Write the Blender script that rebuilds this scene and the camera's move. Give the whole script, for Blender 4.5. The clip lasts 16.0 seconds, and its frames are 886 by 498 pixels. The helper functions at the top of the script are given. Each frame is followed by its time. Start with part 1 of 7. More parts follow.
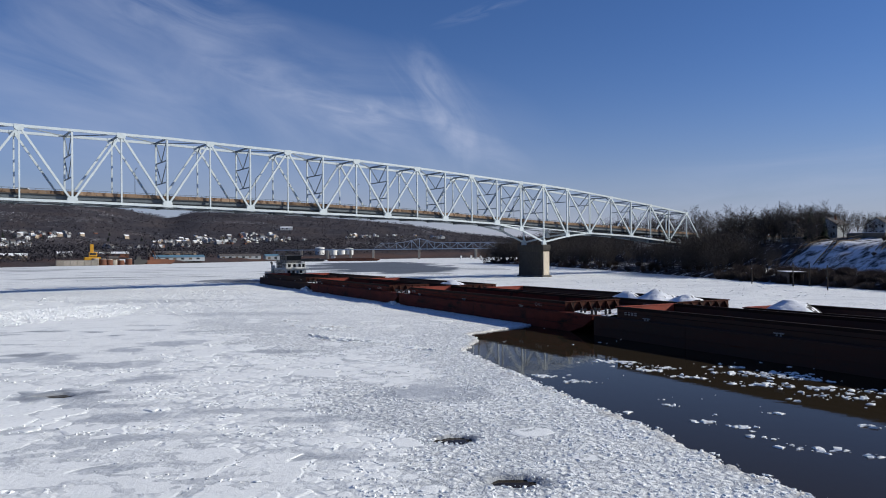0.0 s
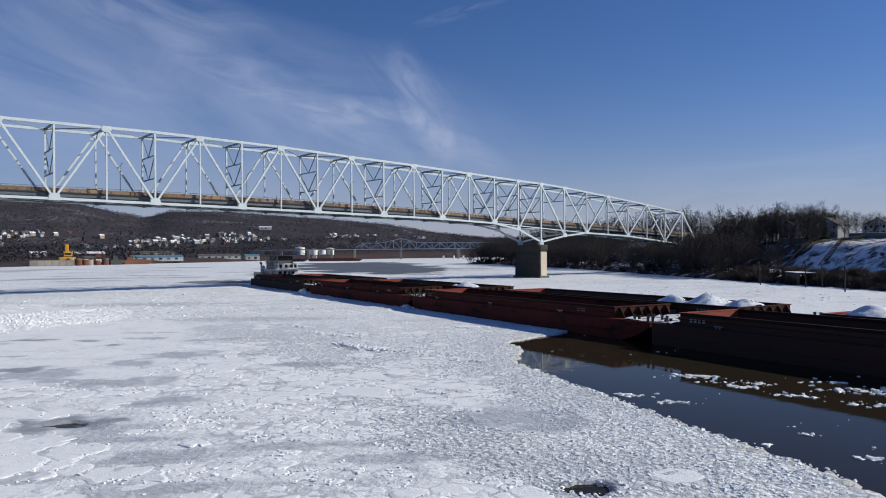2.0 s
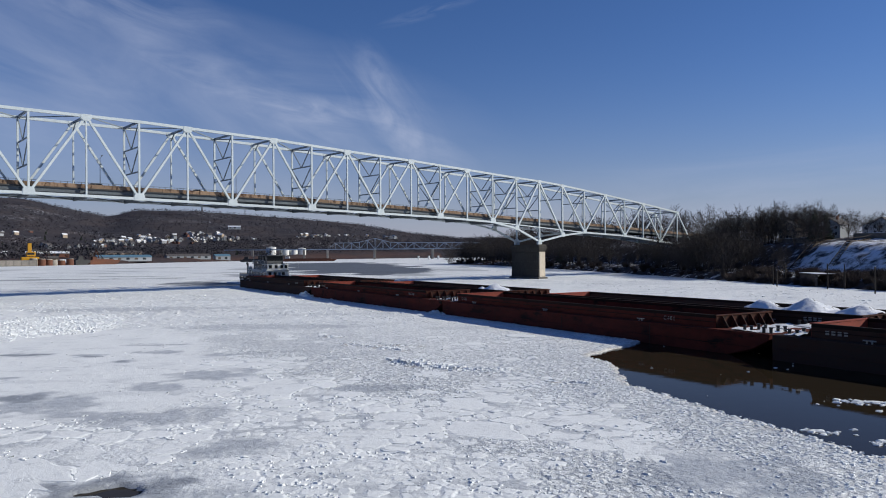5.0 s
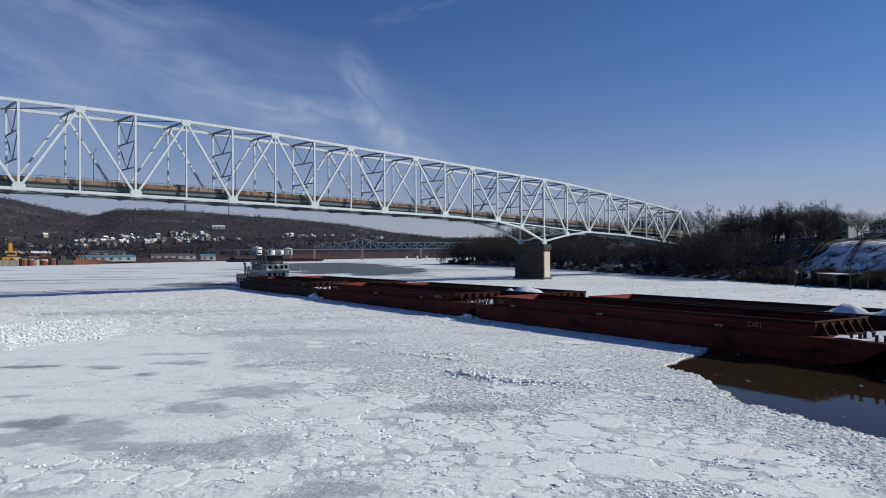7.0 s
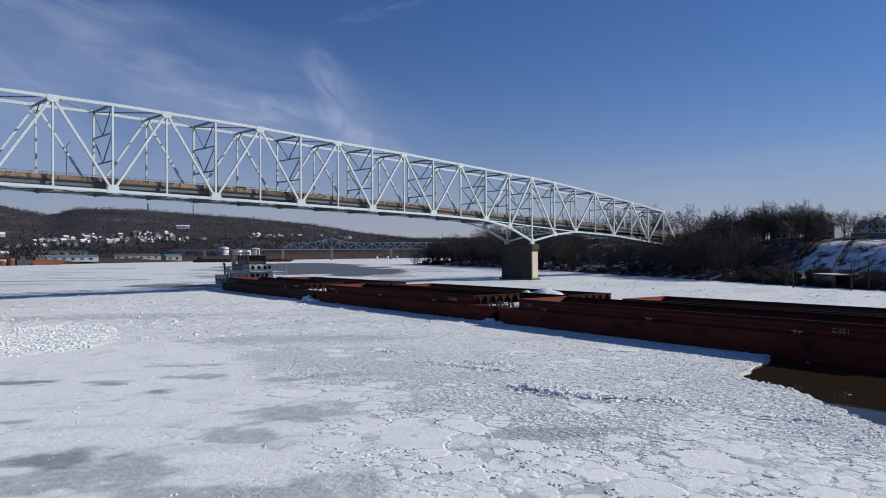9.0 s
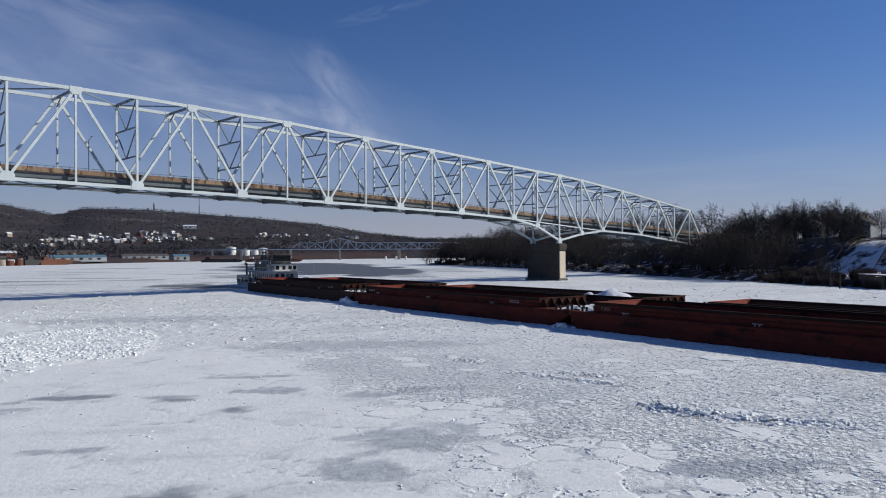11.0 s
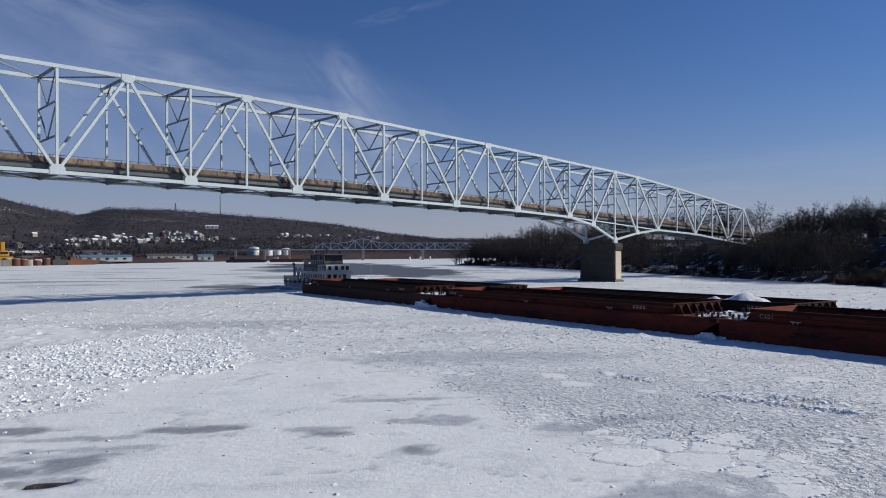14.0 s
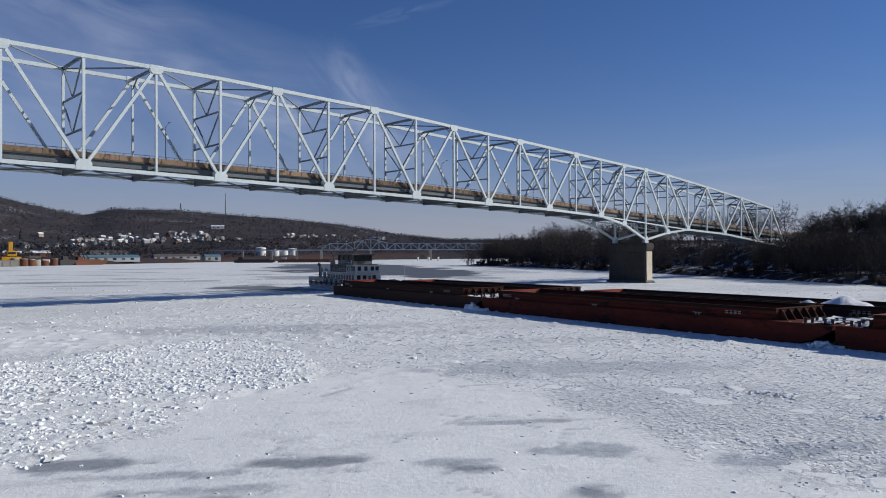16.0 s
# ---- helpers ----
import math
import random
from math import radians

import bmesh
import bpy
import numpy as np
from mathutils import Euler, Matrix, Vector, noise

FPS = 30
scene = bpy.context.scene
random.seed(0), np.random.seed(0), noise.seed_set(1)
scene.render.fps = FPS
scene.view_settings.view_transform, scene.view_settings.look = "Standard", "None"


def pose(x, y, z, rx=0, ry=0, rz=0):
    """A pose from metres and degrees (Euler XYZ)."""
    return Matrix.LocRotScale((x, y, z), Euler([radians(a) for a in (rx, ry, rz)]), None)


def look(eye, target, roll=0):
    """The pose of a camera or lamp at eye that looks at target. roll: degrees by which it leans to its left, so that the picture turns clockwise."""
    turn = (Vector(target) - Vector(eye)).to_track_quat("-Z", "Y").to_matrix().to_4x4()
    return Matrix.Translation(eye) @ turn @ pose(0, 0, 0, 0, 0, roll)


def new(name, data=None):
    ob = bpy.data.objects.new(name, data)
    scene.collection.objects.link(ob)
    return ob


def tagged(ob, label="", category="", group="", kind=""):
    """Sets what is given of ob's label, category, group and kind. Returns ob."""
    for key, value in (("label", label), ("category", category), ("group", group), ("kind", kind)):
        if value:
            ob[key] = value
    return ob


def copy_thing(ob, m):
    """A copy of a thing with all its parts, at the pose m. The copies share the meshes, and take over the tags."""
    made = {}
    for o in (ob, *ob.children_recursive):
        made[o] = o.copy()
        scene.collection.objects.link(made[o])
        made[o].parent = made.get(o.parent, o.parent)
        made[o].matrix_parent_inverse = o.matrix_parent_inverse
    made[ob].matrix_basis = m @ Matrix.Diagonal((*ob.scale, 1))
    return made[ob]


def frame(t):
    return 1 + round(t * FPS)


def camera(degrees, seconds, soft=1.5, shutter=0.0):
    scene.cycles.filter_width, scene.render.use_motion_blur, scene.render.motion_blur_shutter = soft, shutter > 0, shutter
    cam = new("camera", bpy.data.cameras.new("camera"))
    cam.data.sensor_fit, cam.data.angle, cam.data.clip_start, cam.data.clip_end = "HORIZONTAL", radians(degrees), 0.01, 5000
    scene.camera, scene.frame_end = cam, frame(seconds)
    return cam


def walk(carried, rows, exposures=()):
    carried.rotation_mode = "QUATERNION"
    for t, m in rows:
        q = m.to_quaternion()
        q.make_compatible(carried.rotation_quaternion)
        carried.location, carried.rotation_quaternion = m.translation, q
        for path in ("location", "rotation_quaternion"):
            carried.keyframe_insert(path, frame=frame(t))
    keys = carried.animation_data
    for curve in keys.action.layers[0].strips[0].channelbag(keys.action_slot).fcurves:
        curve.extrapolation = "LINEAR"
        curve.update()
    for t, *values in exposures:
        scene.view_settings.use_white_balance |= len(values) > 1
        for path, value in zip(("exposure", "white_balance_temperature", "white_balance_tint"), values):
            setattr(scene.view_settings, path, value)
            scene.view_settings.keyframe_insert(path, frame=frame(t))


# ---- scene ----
cam = camera(62.1, 16.0, soft=1.0)
# seconds, eye (metres), heading (degrees, anticlockwise from +y), pitch, lean
ROWS = [
    (0, -5.207, 2.614, 9.907, -1.051, 0.269, -0.533),
    (0.5, -6.810, 4.677, 9.937, -2.055, 0.265, -0.524),
    (1, -8.394, 6.736, 9.964, -2.740, 0.262, -0.515),
    (1.5, -9.965, 8.795, 9.983, -2.776, 0.260, -0.506),
    (2, -11.520, 10.850, 9.996, -2.774, 0.258, -0.497),
    (2.5, -13.065, 12.903, 10.006, -2.782, 0.256, -0.488),
    (3, -14.598, 14.954, 10.010, -3.376, 0.255, -0.479),
    (3.5, -16.121, 17.004, 10.010, -4.237, 0.254, -0.470),
    (4, -17.637, 19.050, 10.007, -4.480, 0.253, -0.461),
    (6.5, -25.127, 29.240, 9.937, -6.473, 0.257, -0.416),
    (7, -26.615, 31.268, 9.916, -6.542, 0.259, -0.407),
    (7.5, -28.102, 33.292, 9.890, -7.070, 0.262, -0.398),
    (8, -29.591, 35.311, 9.865, -7.926, 0.265, -0.389),
    (8.5, -31.078, 37.324, 9.837, -8.697, 0.268, -0.380),
    (9, -32.567, 39.331, 9.809, -9.189, 0.272, -0.371),
    (11.5, -40.065, 49.261, 9.661, -8.604, 0.297, -0.325),
    (12, -41.580, 51.219, 9.630, -8.061, 0.303, -0.316),
    (12.5, -43.099, 53.168, 9.604, -7.939, 0.310, -0.307),
    (13, -44.625, 55.105, 9.576, -7.662, 0.317, -0.298),
    (13.5, -46.158, 57.029, 9.550, -7.630, 0.325, -0.289),
    (14, -47.700, 58.939, 9.528, -7.592, 0.333, -0.280),
    (14.5, -49.248, 60.835, 9.505, -7.533, 0.341, -0.271),
    (15, -50.803, 62.715, 9.486, -7.490, 0.350, -0.262),
    (15.5, -52.369, 64.580, 9.470, -7.434, 0.359, -0.253),
    (16, -53.942, 66.425, 9.456, -7.357, 0.369, -0.244),
]
walk(cam, [(t, pose(x, y, z, 90 + pitch, 0, yaw) @ pose(0, 0, 0, 0, 0, lean)) for t, x, y, z, yaw, pitch, lean in ROWS],
     exposures=[(0, 0.10), (4, 0.04), (9, -0.02), (16, -0.12)])

# ---- light ----
SUN_ELEVATION, SUN_HEADING = 28.0, 88.0  # degrees above the horizon; clockwise from +y
sun_way = Vector((math.sin(radians(SUN_HEADING)) * math.cos(radians(SUN_ELEVATION)),
                  math.cos(radians(SUN_HEADING)) * math.cos(radians(SUN_ELEVATION)), math.sin(radians(SUN_ELEVATION))))
sun = new("sun", bpy.data.lights.new("sun", "SUN"))
sun.data.energy, sun.data.angle, sun.data.color = 4.5, radians(0.53), (1.0, 0.955, 0.845)
sun.matrix_world = look(sun_way * 300, (0, 0, 0))
scene.view_settings.exposure = 0.0

world = bpy.data.worlds.new("sky")
scene.world = world
world.use_nodes = True
wn, wl = world.node_tree.nodes, world.node_tree.links
wn.clear()


def wmath(op, a, b=None, clamp=False):
    n = wn.new("ShaderNodeMath")
    n.operation, n.use_clamp = op, clamp
    for k, v in enumerate((a, b)):
        if v is None:
            continue
        if isinstance(v, (int, float)):
            n.inputs[k].default_value = v
        else:
            wl.new(v, n.inputs[k])
    return n.outputs[0]


sky = wn.new("ShaderNodeTexSky")
sky.sky_type, sky.sun_disc = "NISHITA", False
sky.sun_elevation, sky.sun_rotation = radians(SUN_ELEVATION), radians(SUN_HEADING)
sky.altitude, sky.air_density, sky.dust_density, sky.ozone_density = 200, 1.0, 0.1, 3.0
wc = wn.new("ShaderNodeTexCoord")
sep = wn.new("ShaderNodeSeparateXYZ")
wl.new(wc.outputs["Generated"], sep.inputs[0])
az = wmath("MULTIPLY", wmath("ARCTAN2", sep.outputs[0], sep.outputs[1]), 57.3)
el = wmath("MULTIPLY", wmath("ARCSINE", sep.outputs[2]), 57.3)


def wisp(az0, el0, half_az, half_el, shear, scale_az, scale_el, low, high, seed):
    """A patch of high thin cloud round a heading and height in degrees, drawn out along a leaning streak."""
    u = wmath("SUBTRACT", wmath("SUBTRACT", az, az0), wmath("MULTIPLY", wmath("SUBTRACT", el, el0), shear))
    v = wmath("SUBTRACT", el, el0)
    fall = wmath("ADD", wmath("POWER", wmath("ABSOLUTE", wmath("DIVIDE", u, half_az)), 2), wmath("POWER", wmath("ABSOLUTE", wmath("DIVIDE", v, half_el)), 2))
    mask = wmath("SUBTRACT", 1.0, fall, True)
    vec = wn.new("ShaderNodeCombineXYZ")
    wl.new(wmath("MULTIPLY", u, scale_az), vec.inputs[0])
    wl.new(wmath("MULTIPLY", v, scale_el), vec.inputs[1])
    vec.inputs[2].default_value = seed
    nz = wn.new("ShaderNodeTexNoise")
    nz.inputs["Scale"].default_value, nz.inputs["Detail"].default_value = 1.0, 7
    nz.inputs["Roughness"].default_value, nz.inputs["Distortion"].default_value = 0.56, 1.4
    wl.new(vec.outputs[0], nz.inputs["Vector"])
    lit = wmath("DIVIDE", wmath("SUBTRACT", nz.outputs["Fac"], low), high - low, True)
    return wmath("MULTIPLY", lit, mask)


cloud = wisp(1.6, 10.0, 4.0, 7.0, -0.52, 0.26, 0.13, 0.44, 1.25, 3.0)
for args in ((1.2, 11.2, 1.9, 5.0, -0.45, 0.42, 0.30, 0.26, 0.95, 7.5),
             (3.8, 8.2, 3.0, 2.6, -1.5, 0.30, 0.40, 0.30, 0.95, 2.2),
             (-3.6, 10.9, 5.5, 1.3, -1.0, 0.22, 0.55, 0.32, 0.95, 8.4),
             (-9.0, 11.6, 5.0, 4.4, -2.0, 0.16, 0.30, 0.36, 1.0, 5.7),
             (-19.5, 17.8, 9.0, 3.2, -1.2, 0.16, 0.30, 0.30, 0.95, 1.2),
             (4.5, 18.2, 2.0, 1.4, 3.0, 0.30, 0.7, 0.42, 1.6, 5.1),
             (26.0, 3.5, 26.0, 4.5, 3.0, 0.05, 0.4, 0.36, 1.1, 9.3),
             (-14.0, 10.5, 24.0, 9.0, -1.2, 0.05, 0.12, 0.22, 0.95, 4.3), (-32.0, 13.0, 18.0, 8.0, -1.4, 0.07, 0.16, 0.34, 1.4, 6.6)):
    cloud = wmath("ADD", cloud, wisp(*args), True)
tint = wn.new("ShaderNodeMixRGB")
tint.blend_type = "MULTIPLY"
tint.inputs[0].default_value = 1.0
tint.inputs[2].default_value = (0.66, 0.93, 1.44, 1)
wl.new(sky.outputs[0], tint.inputs[1])
# thin winter haze low over the horizon
veil = wmath("MULTIPLY", wmath("POWER", 2.718, wmath("MULTIPLY", wmath("POWER", wmath("MAXIMUM", el, 0.0), 1.4), -0.085)), 0.88)
hazy = wn.new("ShaderNodeMixRGB")
wl.new(veil, hazy.inputs[0])
wl.new(tint.outputs[0], hazy.inputs[1])
hazy.inputs[2].default_value = (7.0, 7.0, 8.5, 1)
mix = wn.new("ShaderNodeMixRGB")
wl.new(wmath("MULTIPLY", cloud, 0.66), mix.inputs[0])
wl.new(hazy.outputs[0], mix.inputs[1])
mix.inputs[2].default_value = (7.2, 8.3, 11.4, 1)
back = wn.new("ShaderNodeBackground")
back.inputs["Strength"].default_value = 0.0545
wl.new(mix.outputs[0], back.inputs["Color"])
wl.new(back.outputs[0], wn.new("ShaderNodeOutputWorld").inputs["Surface"])


# ---- materials ----
def mat(name, c1, c2, rough=0.75, scale=1.0, metal=0.0, bump=0.25, stretch=(1, 1, 1), c3=None, spots=0.55, fine=8.0, vary=0.0, spec=0.4, rough2=None, dist=0.05):
    """Two tones mixed by broad and fine noise, a third tone in patches, relief from the fine noise; sizes in metres."""
    m = bpy.data.materials.new(name)
    m.use_nodes = True
    n, l = m.node_tree.nodes, m.node_tree.links
    b = n["Principled BSDF"]
    tc = n.new("ShaderNodeTexCoord")
    mp = n.new("ShaderNodeMapping")
    mp.inputs["Scale"].default_value = stretch
    info = n.new("ShaderNodeObjectInfo")
    add = n.new("ShaderNodeVectorMath")
    add.operation = "MULTIPLY_ADD"
    add.inputs[1].default_value = (37, 53, 19)
    l.new(info.outputs["Random"], add.inputs[0])
    l.new(tc.outputs["Object"], add.inputs[2])
    l.new(add.outputs[0], mp.inputs["Vector"])

    def noise_at(s, detail=5, r=0.6):
        t = n.new("ShaderNodeTexNoise")
        t.inputs["Scale"].default_value, t.inputs["Detail"].default_value, t.inputs["Roughness"].default_value = s, detail, r
        l.new(mp.outputs[0], t.inputs["Vector"])
        return t.outputs["Fac"]

    def ramp(fac, a, z):
        t = n.new("ShaderNodeMapRange")
        t.inputs[1].default_value, t.inputs[2].default_value = a, z
        l.new(fac, t.inputs[0])
        return t.outputs[0]

    def mixc(fac, a, z):
        t = n.new("ShaderNodeMixRGB")
        l.new(fac, t.inputs[0])
        for k, v in ((1, a), (2, z)):
            if isinstance(v, tuple):
                t.inputs[k].default_value = (*v, 1)
            else:
                l.new(v, t.inputs[k])
        return t.outputs[0]

    broad, small = noise_at(scale), noise_at(scale * fine, 6, 0.65)
    both = n.new("ShaderNodeMath")
    both.operation = "MULTIPLY_ADD"
    both.inputs[1].default_value = 0.45
    l.new(small, both.inputs[0])
    half = n.new("ShaderNodeMath")
    half.operation = "MULTIPLY"
    half.inputs[1].default_value = 0.55
    l.new(broad, half.inputs[0])
    l.new(half.outputs[0], both.inputs[2])
    col = mixc(ramp(both.outputs[0], 0.36, 0.64), c1, c2)
    if c3:
        col = mixc(ramp(noise_at(scale * 2.3, 7, 0.7), spots, spots + 0.1), col, c3)
    if vary:
        hs = n.new("ShaderNodeHueSaturation")
        vr = n.new("ShaderNodeMapRange")
        vr.inputs[3].default_value, vr.inputs[4].default_value = 1 - vary, 1 + vary
        l.new(info.outputs["Random"], vr.inputs[0])
        l.new(vr.outputs[0], hs.inputs["Value"])
        l.new(col, hs.inputs["Color"])
        col = hs.outputs[0]
    l.new(col, b.inputs["Base Color"])
    b.inputs["Metallic"].default_value = metal
    b.inputs["Specular IOR Level"].default_value = spec
    rr = n.new("ShaderNodeMapRange")
    rr.inputs[3].default_value, rr.inputs[4].default_value = rough, rough2 if rough2 is not None else min(1, rough + 0.12)
    l.new(small, rr.inputs[0])
    l.new(rr.outputs[0], b.inputs["Roughness"])
    if bump:
        bp = n.new("ShaderNodeBump")
        bp.inputs["Strength"].default_value, bp.inputs["Distance"].default_value = bump, dist
        l.new(small, bp.inputs["Height"])
        l.new(bp.outputs[0], b.inputs["Normal"])
    return m


BRIDGE_WHITE = mat("bridge_paint", (0.60, 0.665, 0.69), (0.49, 0.555, 0.58), 0.5, 0.35, bump=0.05, c3=(0.42, 0.43, 0.41), spots=0.66)
# bridge paint again for the bracing, with its shade put into a darker grey
BRACE_SHADE = mat("shaded_bracing", (0.20, 0.24, 0.275), (0.15, 0.18, 0.205), 0.55, 0.4, bump=0.05, c3=(0.15, 0.13, 0.12), spots=0.66)
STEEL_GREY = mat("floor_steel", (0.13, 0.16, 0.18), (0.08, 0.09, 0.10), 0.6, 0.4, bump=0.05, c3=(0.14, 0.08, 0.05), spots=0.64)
# the dark patches paint rust stains and the truss's shadows together
PARAPET = mat("stained_shadowed_concrete", (0.27, 0.190, 0.128), (0.19, 0.125, 0.083), 0.9, 0.35, stretch=(1, 1, 0.5), bump=0.2, c3=(0.06, 0.033, 0.022), spots=0.50, vary=0.25)
# pier concrete in two tones: shade in the stained dark one, sun in the pale
PIER_SHADED = mat("shaded_pier_concrete", (0.060, 0.054, 0.047), (0.034, 0.031, 0.027), 0.9, 0.25, stretch=(1, 1, 0.3), bump=0.3, c3=(0.05, 0.055, 0.04), spots=0.58)
PIER_SUNLIT = mat("sunlit_pier_end", (0.66, 0.58, 0.46), (0.52, 0.45, 0.35), 0.9, 0.3, stretch=(1, 1, 0.4), bump=0.3, c3=(0.22, 0.18, 0.14), spots=0.62)
PIER_WET = mat("pier_waterline_stain", (0.06, 0.055, 0.05), (0.09, 0.08, 0.07), 0.6, 0.6)
ASPHALT = mat("asphalt", (0.06, 0.06, 0.06), (0.045, 0.045, 0.046), 0.9, 0.8, bump=0.2)
HULL_RED = mat("worn_red_hull", (0.130, 0.026, 0.017), (0.062, 0.018, 0.013), 0.8, 0.22, stretch=(0.5, 1, 1.1), bump=0.15, c3=(0.022, 0.012, 0.010), spots=0.54, fine=6, spec=0.12)
HULL_DARK = mat("soot_dark_hull", (0.046, 0.032, 0.026), (0.064, 0.030, 0.022), 0.8, 0.25, stretch=(0.4, 1, 1.4), bump=0.15, c3=(0.06, 0.018, 0.011), spots=0.62, spec=0.12)
COAMING_SOOT = mat("sooty_coaming_paint", (0.017, 0.012, 0.010), (0.030, 0.016, 0.012), 0.75, 0.3, stretch=(0.4, 1, 1), bump=0.15, c3=(0.075, 0.022, 0.014), spots=0.60, spec=0.12)
END_RUST = mat("rusty_end_wall_paint", (0.085, 0.024, 0.014), (0.045, 0.017, 0.012), 0.7, 0.5, bump=0.15, c3=(0.02, 0.013, 0.011), spots=0.50, spec=0.15)
COAMING_RED = mat("red_oxide_paint", (0.36, 0.062, 0.032), (0.22, 0.04, 0.024), 0.55, 0.5, bump=0.15, c3=(0.12, 0.035, 0.022), spots=0.60)
HOPPER = mat("hopper_steel", (0.035, 0.022, 0.018), (0.06, 0.03, 0.022), 0.7, 0.4, bump=0.2, spec=0.12)
DECK_SNOW = mat("trodden_snow", (0.75, 0.77, 0.80), (0.55, 0.57, 0.60), 0.8, 0.9, bump=0.5, spec=0.2)
SNOW_COAL = mat("snow_dusted_coal", (0.80, 0.82, 0.86), (0.66, 0.69, 0.74), 0.8, 0.35, bump=0.6, c3=(0.03, 0.03, 0.032), spots=0.66, dist=0.2)
BOAT_WHITE = mat("boat_white_paint", (0.64, 0.64, 0.63), (0.48, 0.48, 0.46), 0.45, 0.5, bump=0.05, c3=(0.20, 0.14, 0.10), spots=0.62)
BOAT_HULL = mat("boat_hull_paint", (0.40, 0.40, 0.38), (0.22, 0.21, 0.20), 0.5, 0.5, bump=0.1, c3=(0.10, 0.06, 0.04), spots=0.58)
BLACK_PAINT = mat("black_paint", (0.018, 0.018, 0.02), (0.03, 0.03, 0.03), 0.45, 1.0, bump=0.1)
# upper works seen from their shaded side; that shade is in this grey
BOAT_SHADED = mat("shaded_boat_paint", (0.115, 0.12, 0.125), (0.075, 0.077, 0.08), 0.5, 0.6, bump=0.05, c3=(0.07, 0.05, 0.04), spots=0.60)
BLUE_PAINT = mat("blue_paint", (0.08, 0.14, 0.22), (0.05, 0.10, 0.17), 0.5, 1.0, bump=0.05)
ROPE_WHITE = mat("white_fittings", (0.36, 0.35, 0.33), (0.20, 0.19, 0.18), 0.6, 2.0)
YELLOW = mat("yellow_paint", (0.62, 0.33, 0.02), (0.45, 0.22, 0.02), 0.5, 0.2, bump=0.05)
BARK = mat("bark", (0.068, 0.056, 0.050), (0.040, 0.034, 0.031), 0.95, 1.2, bump=0.3, vary=0.3)
BARK_RED = mat("brush_twigs", (0.080, 0.055, 0.044), (0.048, 0.036, 0.031), 0.95, 1.2, bump=0.2, vary=0.3)
NEEDLES = mat("conifer_needles", (0.018, 0.034, 0.020), (0.030, 0.045, 0.026), 0.85, 1.5, bump=0.3)
WALL_WHITE = mat("white_siding", (0.72, 0.72, 0.70), (0.62, 0.62, 0.60), 0.7, 0.4, bump=0.1, stretch=(1, 1, 4), vary=0.1)
WALL_TAN = mat("tan_siding", (0.42, 0.34, 0.26), (0.34, 0.27, 0.20), 0.75, 0.4, bump=0.1, stretch=(1, 1, 4), vary=0.15)
WALL_BRICK = mat("brick_wall", (0.24, 0.11, 0.075), (0.17, 0.075, 0.055), 0.9, 0.8, bump=0.3, vary=0.2)
WALL_GREY = mat("grey_siding", (0.34, 0.36, 0.38), (0.26, 0.28, 0.30), 0.75, 0.4, bump=0.1, stretch=(1, 1, 4), vary=0.15)
ROOF_DARK = mat("shingle_roof", (0.07, 0.065, 0.065), (0.11, 0.10, 0.10), 0.9, 0.8, bump=0.3, c3=(0.70, 0.72, 0.76), spots=0.62)
ROOF_SNOW = mat("snowy_roof", (0.78, 0.80, 0.84), (0.68, 0.70, 0.74), 0.85, 0.5, bump=0.3, c3=(0.16, 0.14, 0.14), spots=0.66)
ROOF_BLUE = mat("blue_sheet_roof", (0.10, 0.21, 0.29), (0.08, 0.16, 0.23), 0.5, 0.1, bump=0.05)
# distance haze is mixed into this colour as a bluish tone
FAR_TWIGS = mat("hazy_far_twigs", (0.056, 0.054, 0.063), (0.041, 0.040, 0.049), 0.95, 0.05, bump=0.0, c3=(0.062, 0.048, 0.046), spots=0.58, spec=0.05)
BOAT_GLASS = mat("shaded_cabin_glass", (0.008, 0.009, 0.010), (0.012, 0.013, 0.014), 0.2, 1.0, bump=0.0, spec=0.25)
GLASS_DARK = mat("dark_window_glass", (0.02, 0.025, 0.03), (0.03, 0.035, 0.04), 0.08, 1.0, bump=0.0, spec=0.6, rough2=0.15)
POST_WOOD = mat("tarred_timber", (0.040, 0.033, 0.028), (0.025, 0.021, 0.019), 0.9, 1.5, stretch=(1, 1, 0.2), bump=0.4)
TIMBER = mat("weathered_timber", (0.13, 0.10, 0.075), (0.08, 0.06, 0.048), 0.9, 1.5, stretch=(1, 1, 0.2), bump=0.4)
STONE_WALL = mat("retaining_wall", (0.20, 0.17, 0.13), (0.12, 0.10, 0.085), 0.95, 1.2, bump=0.6, c3=(0.6, 0.62, 0.66), spots=0.68)
FAR_BLUE = mat("blue_bridge_paint", (0.34, 0.42, 0.52), (0.25, 0.32, 0.42), 0.5, 0.1, bump=0.0)
TANK_WHITE = mat("tank_paint", (0.76, 0.76, 0.74), (0.68, 0.68, 0.66), 0.5, 0.1, bump=0.05)
RUST = mat("rusty_steel", (0.17, 0.065, 0.035), (0.09, 0.04, 0.027), 0.8, 0.1, bump=0.1)
GREY_CONCRETE = mat("pale_concrete", (0.34, 0.31, 0.27), (0.22, 0.20, 0.17), 0.9, 0.1, bump=0.2, vary=0.3)
CAR_WHITE = mat("white_car_paint", (0.78, 0.78, 0.78), (0.74, 0.74, 0.75), 0.25, 1.0, bump=0.0)
CAR_DARK = mat("dark_car_paint", (0.03, 0.03, 0.035), (0.04, 0.04, 0.045), 0.25, 1.0, bump=0.0)


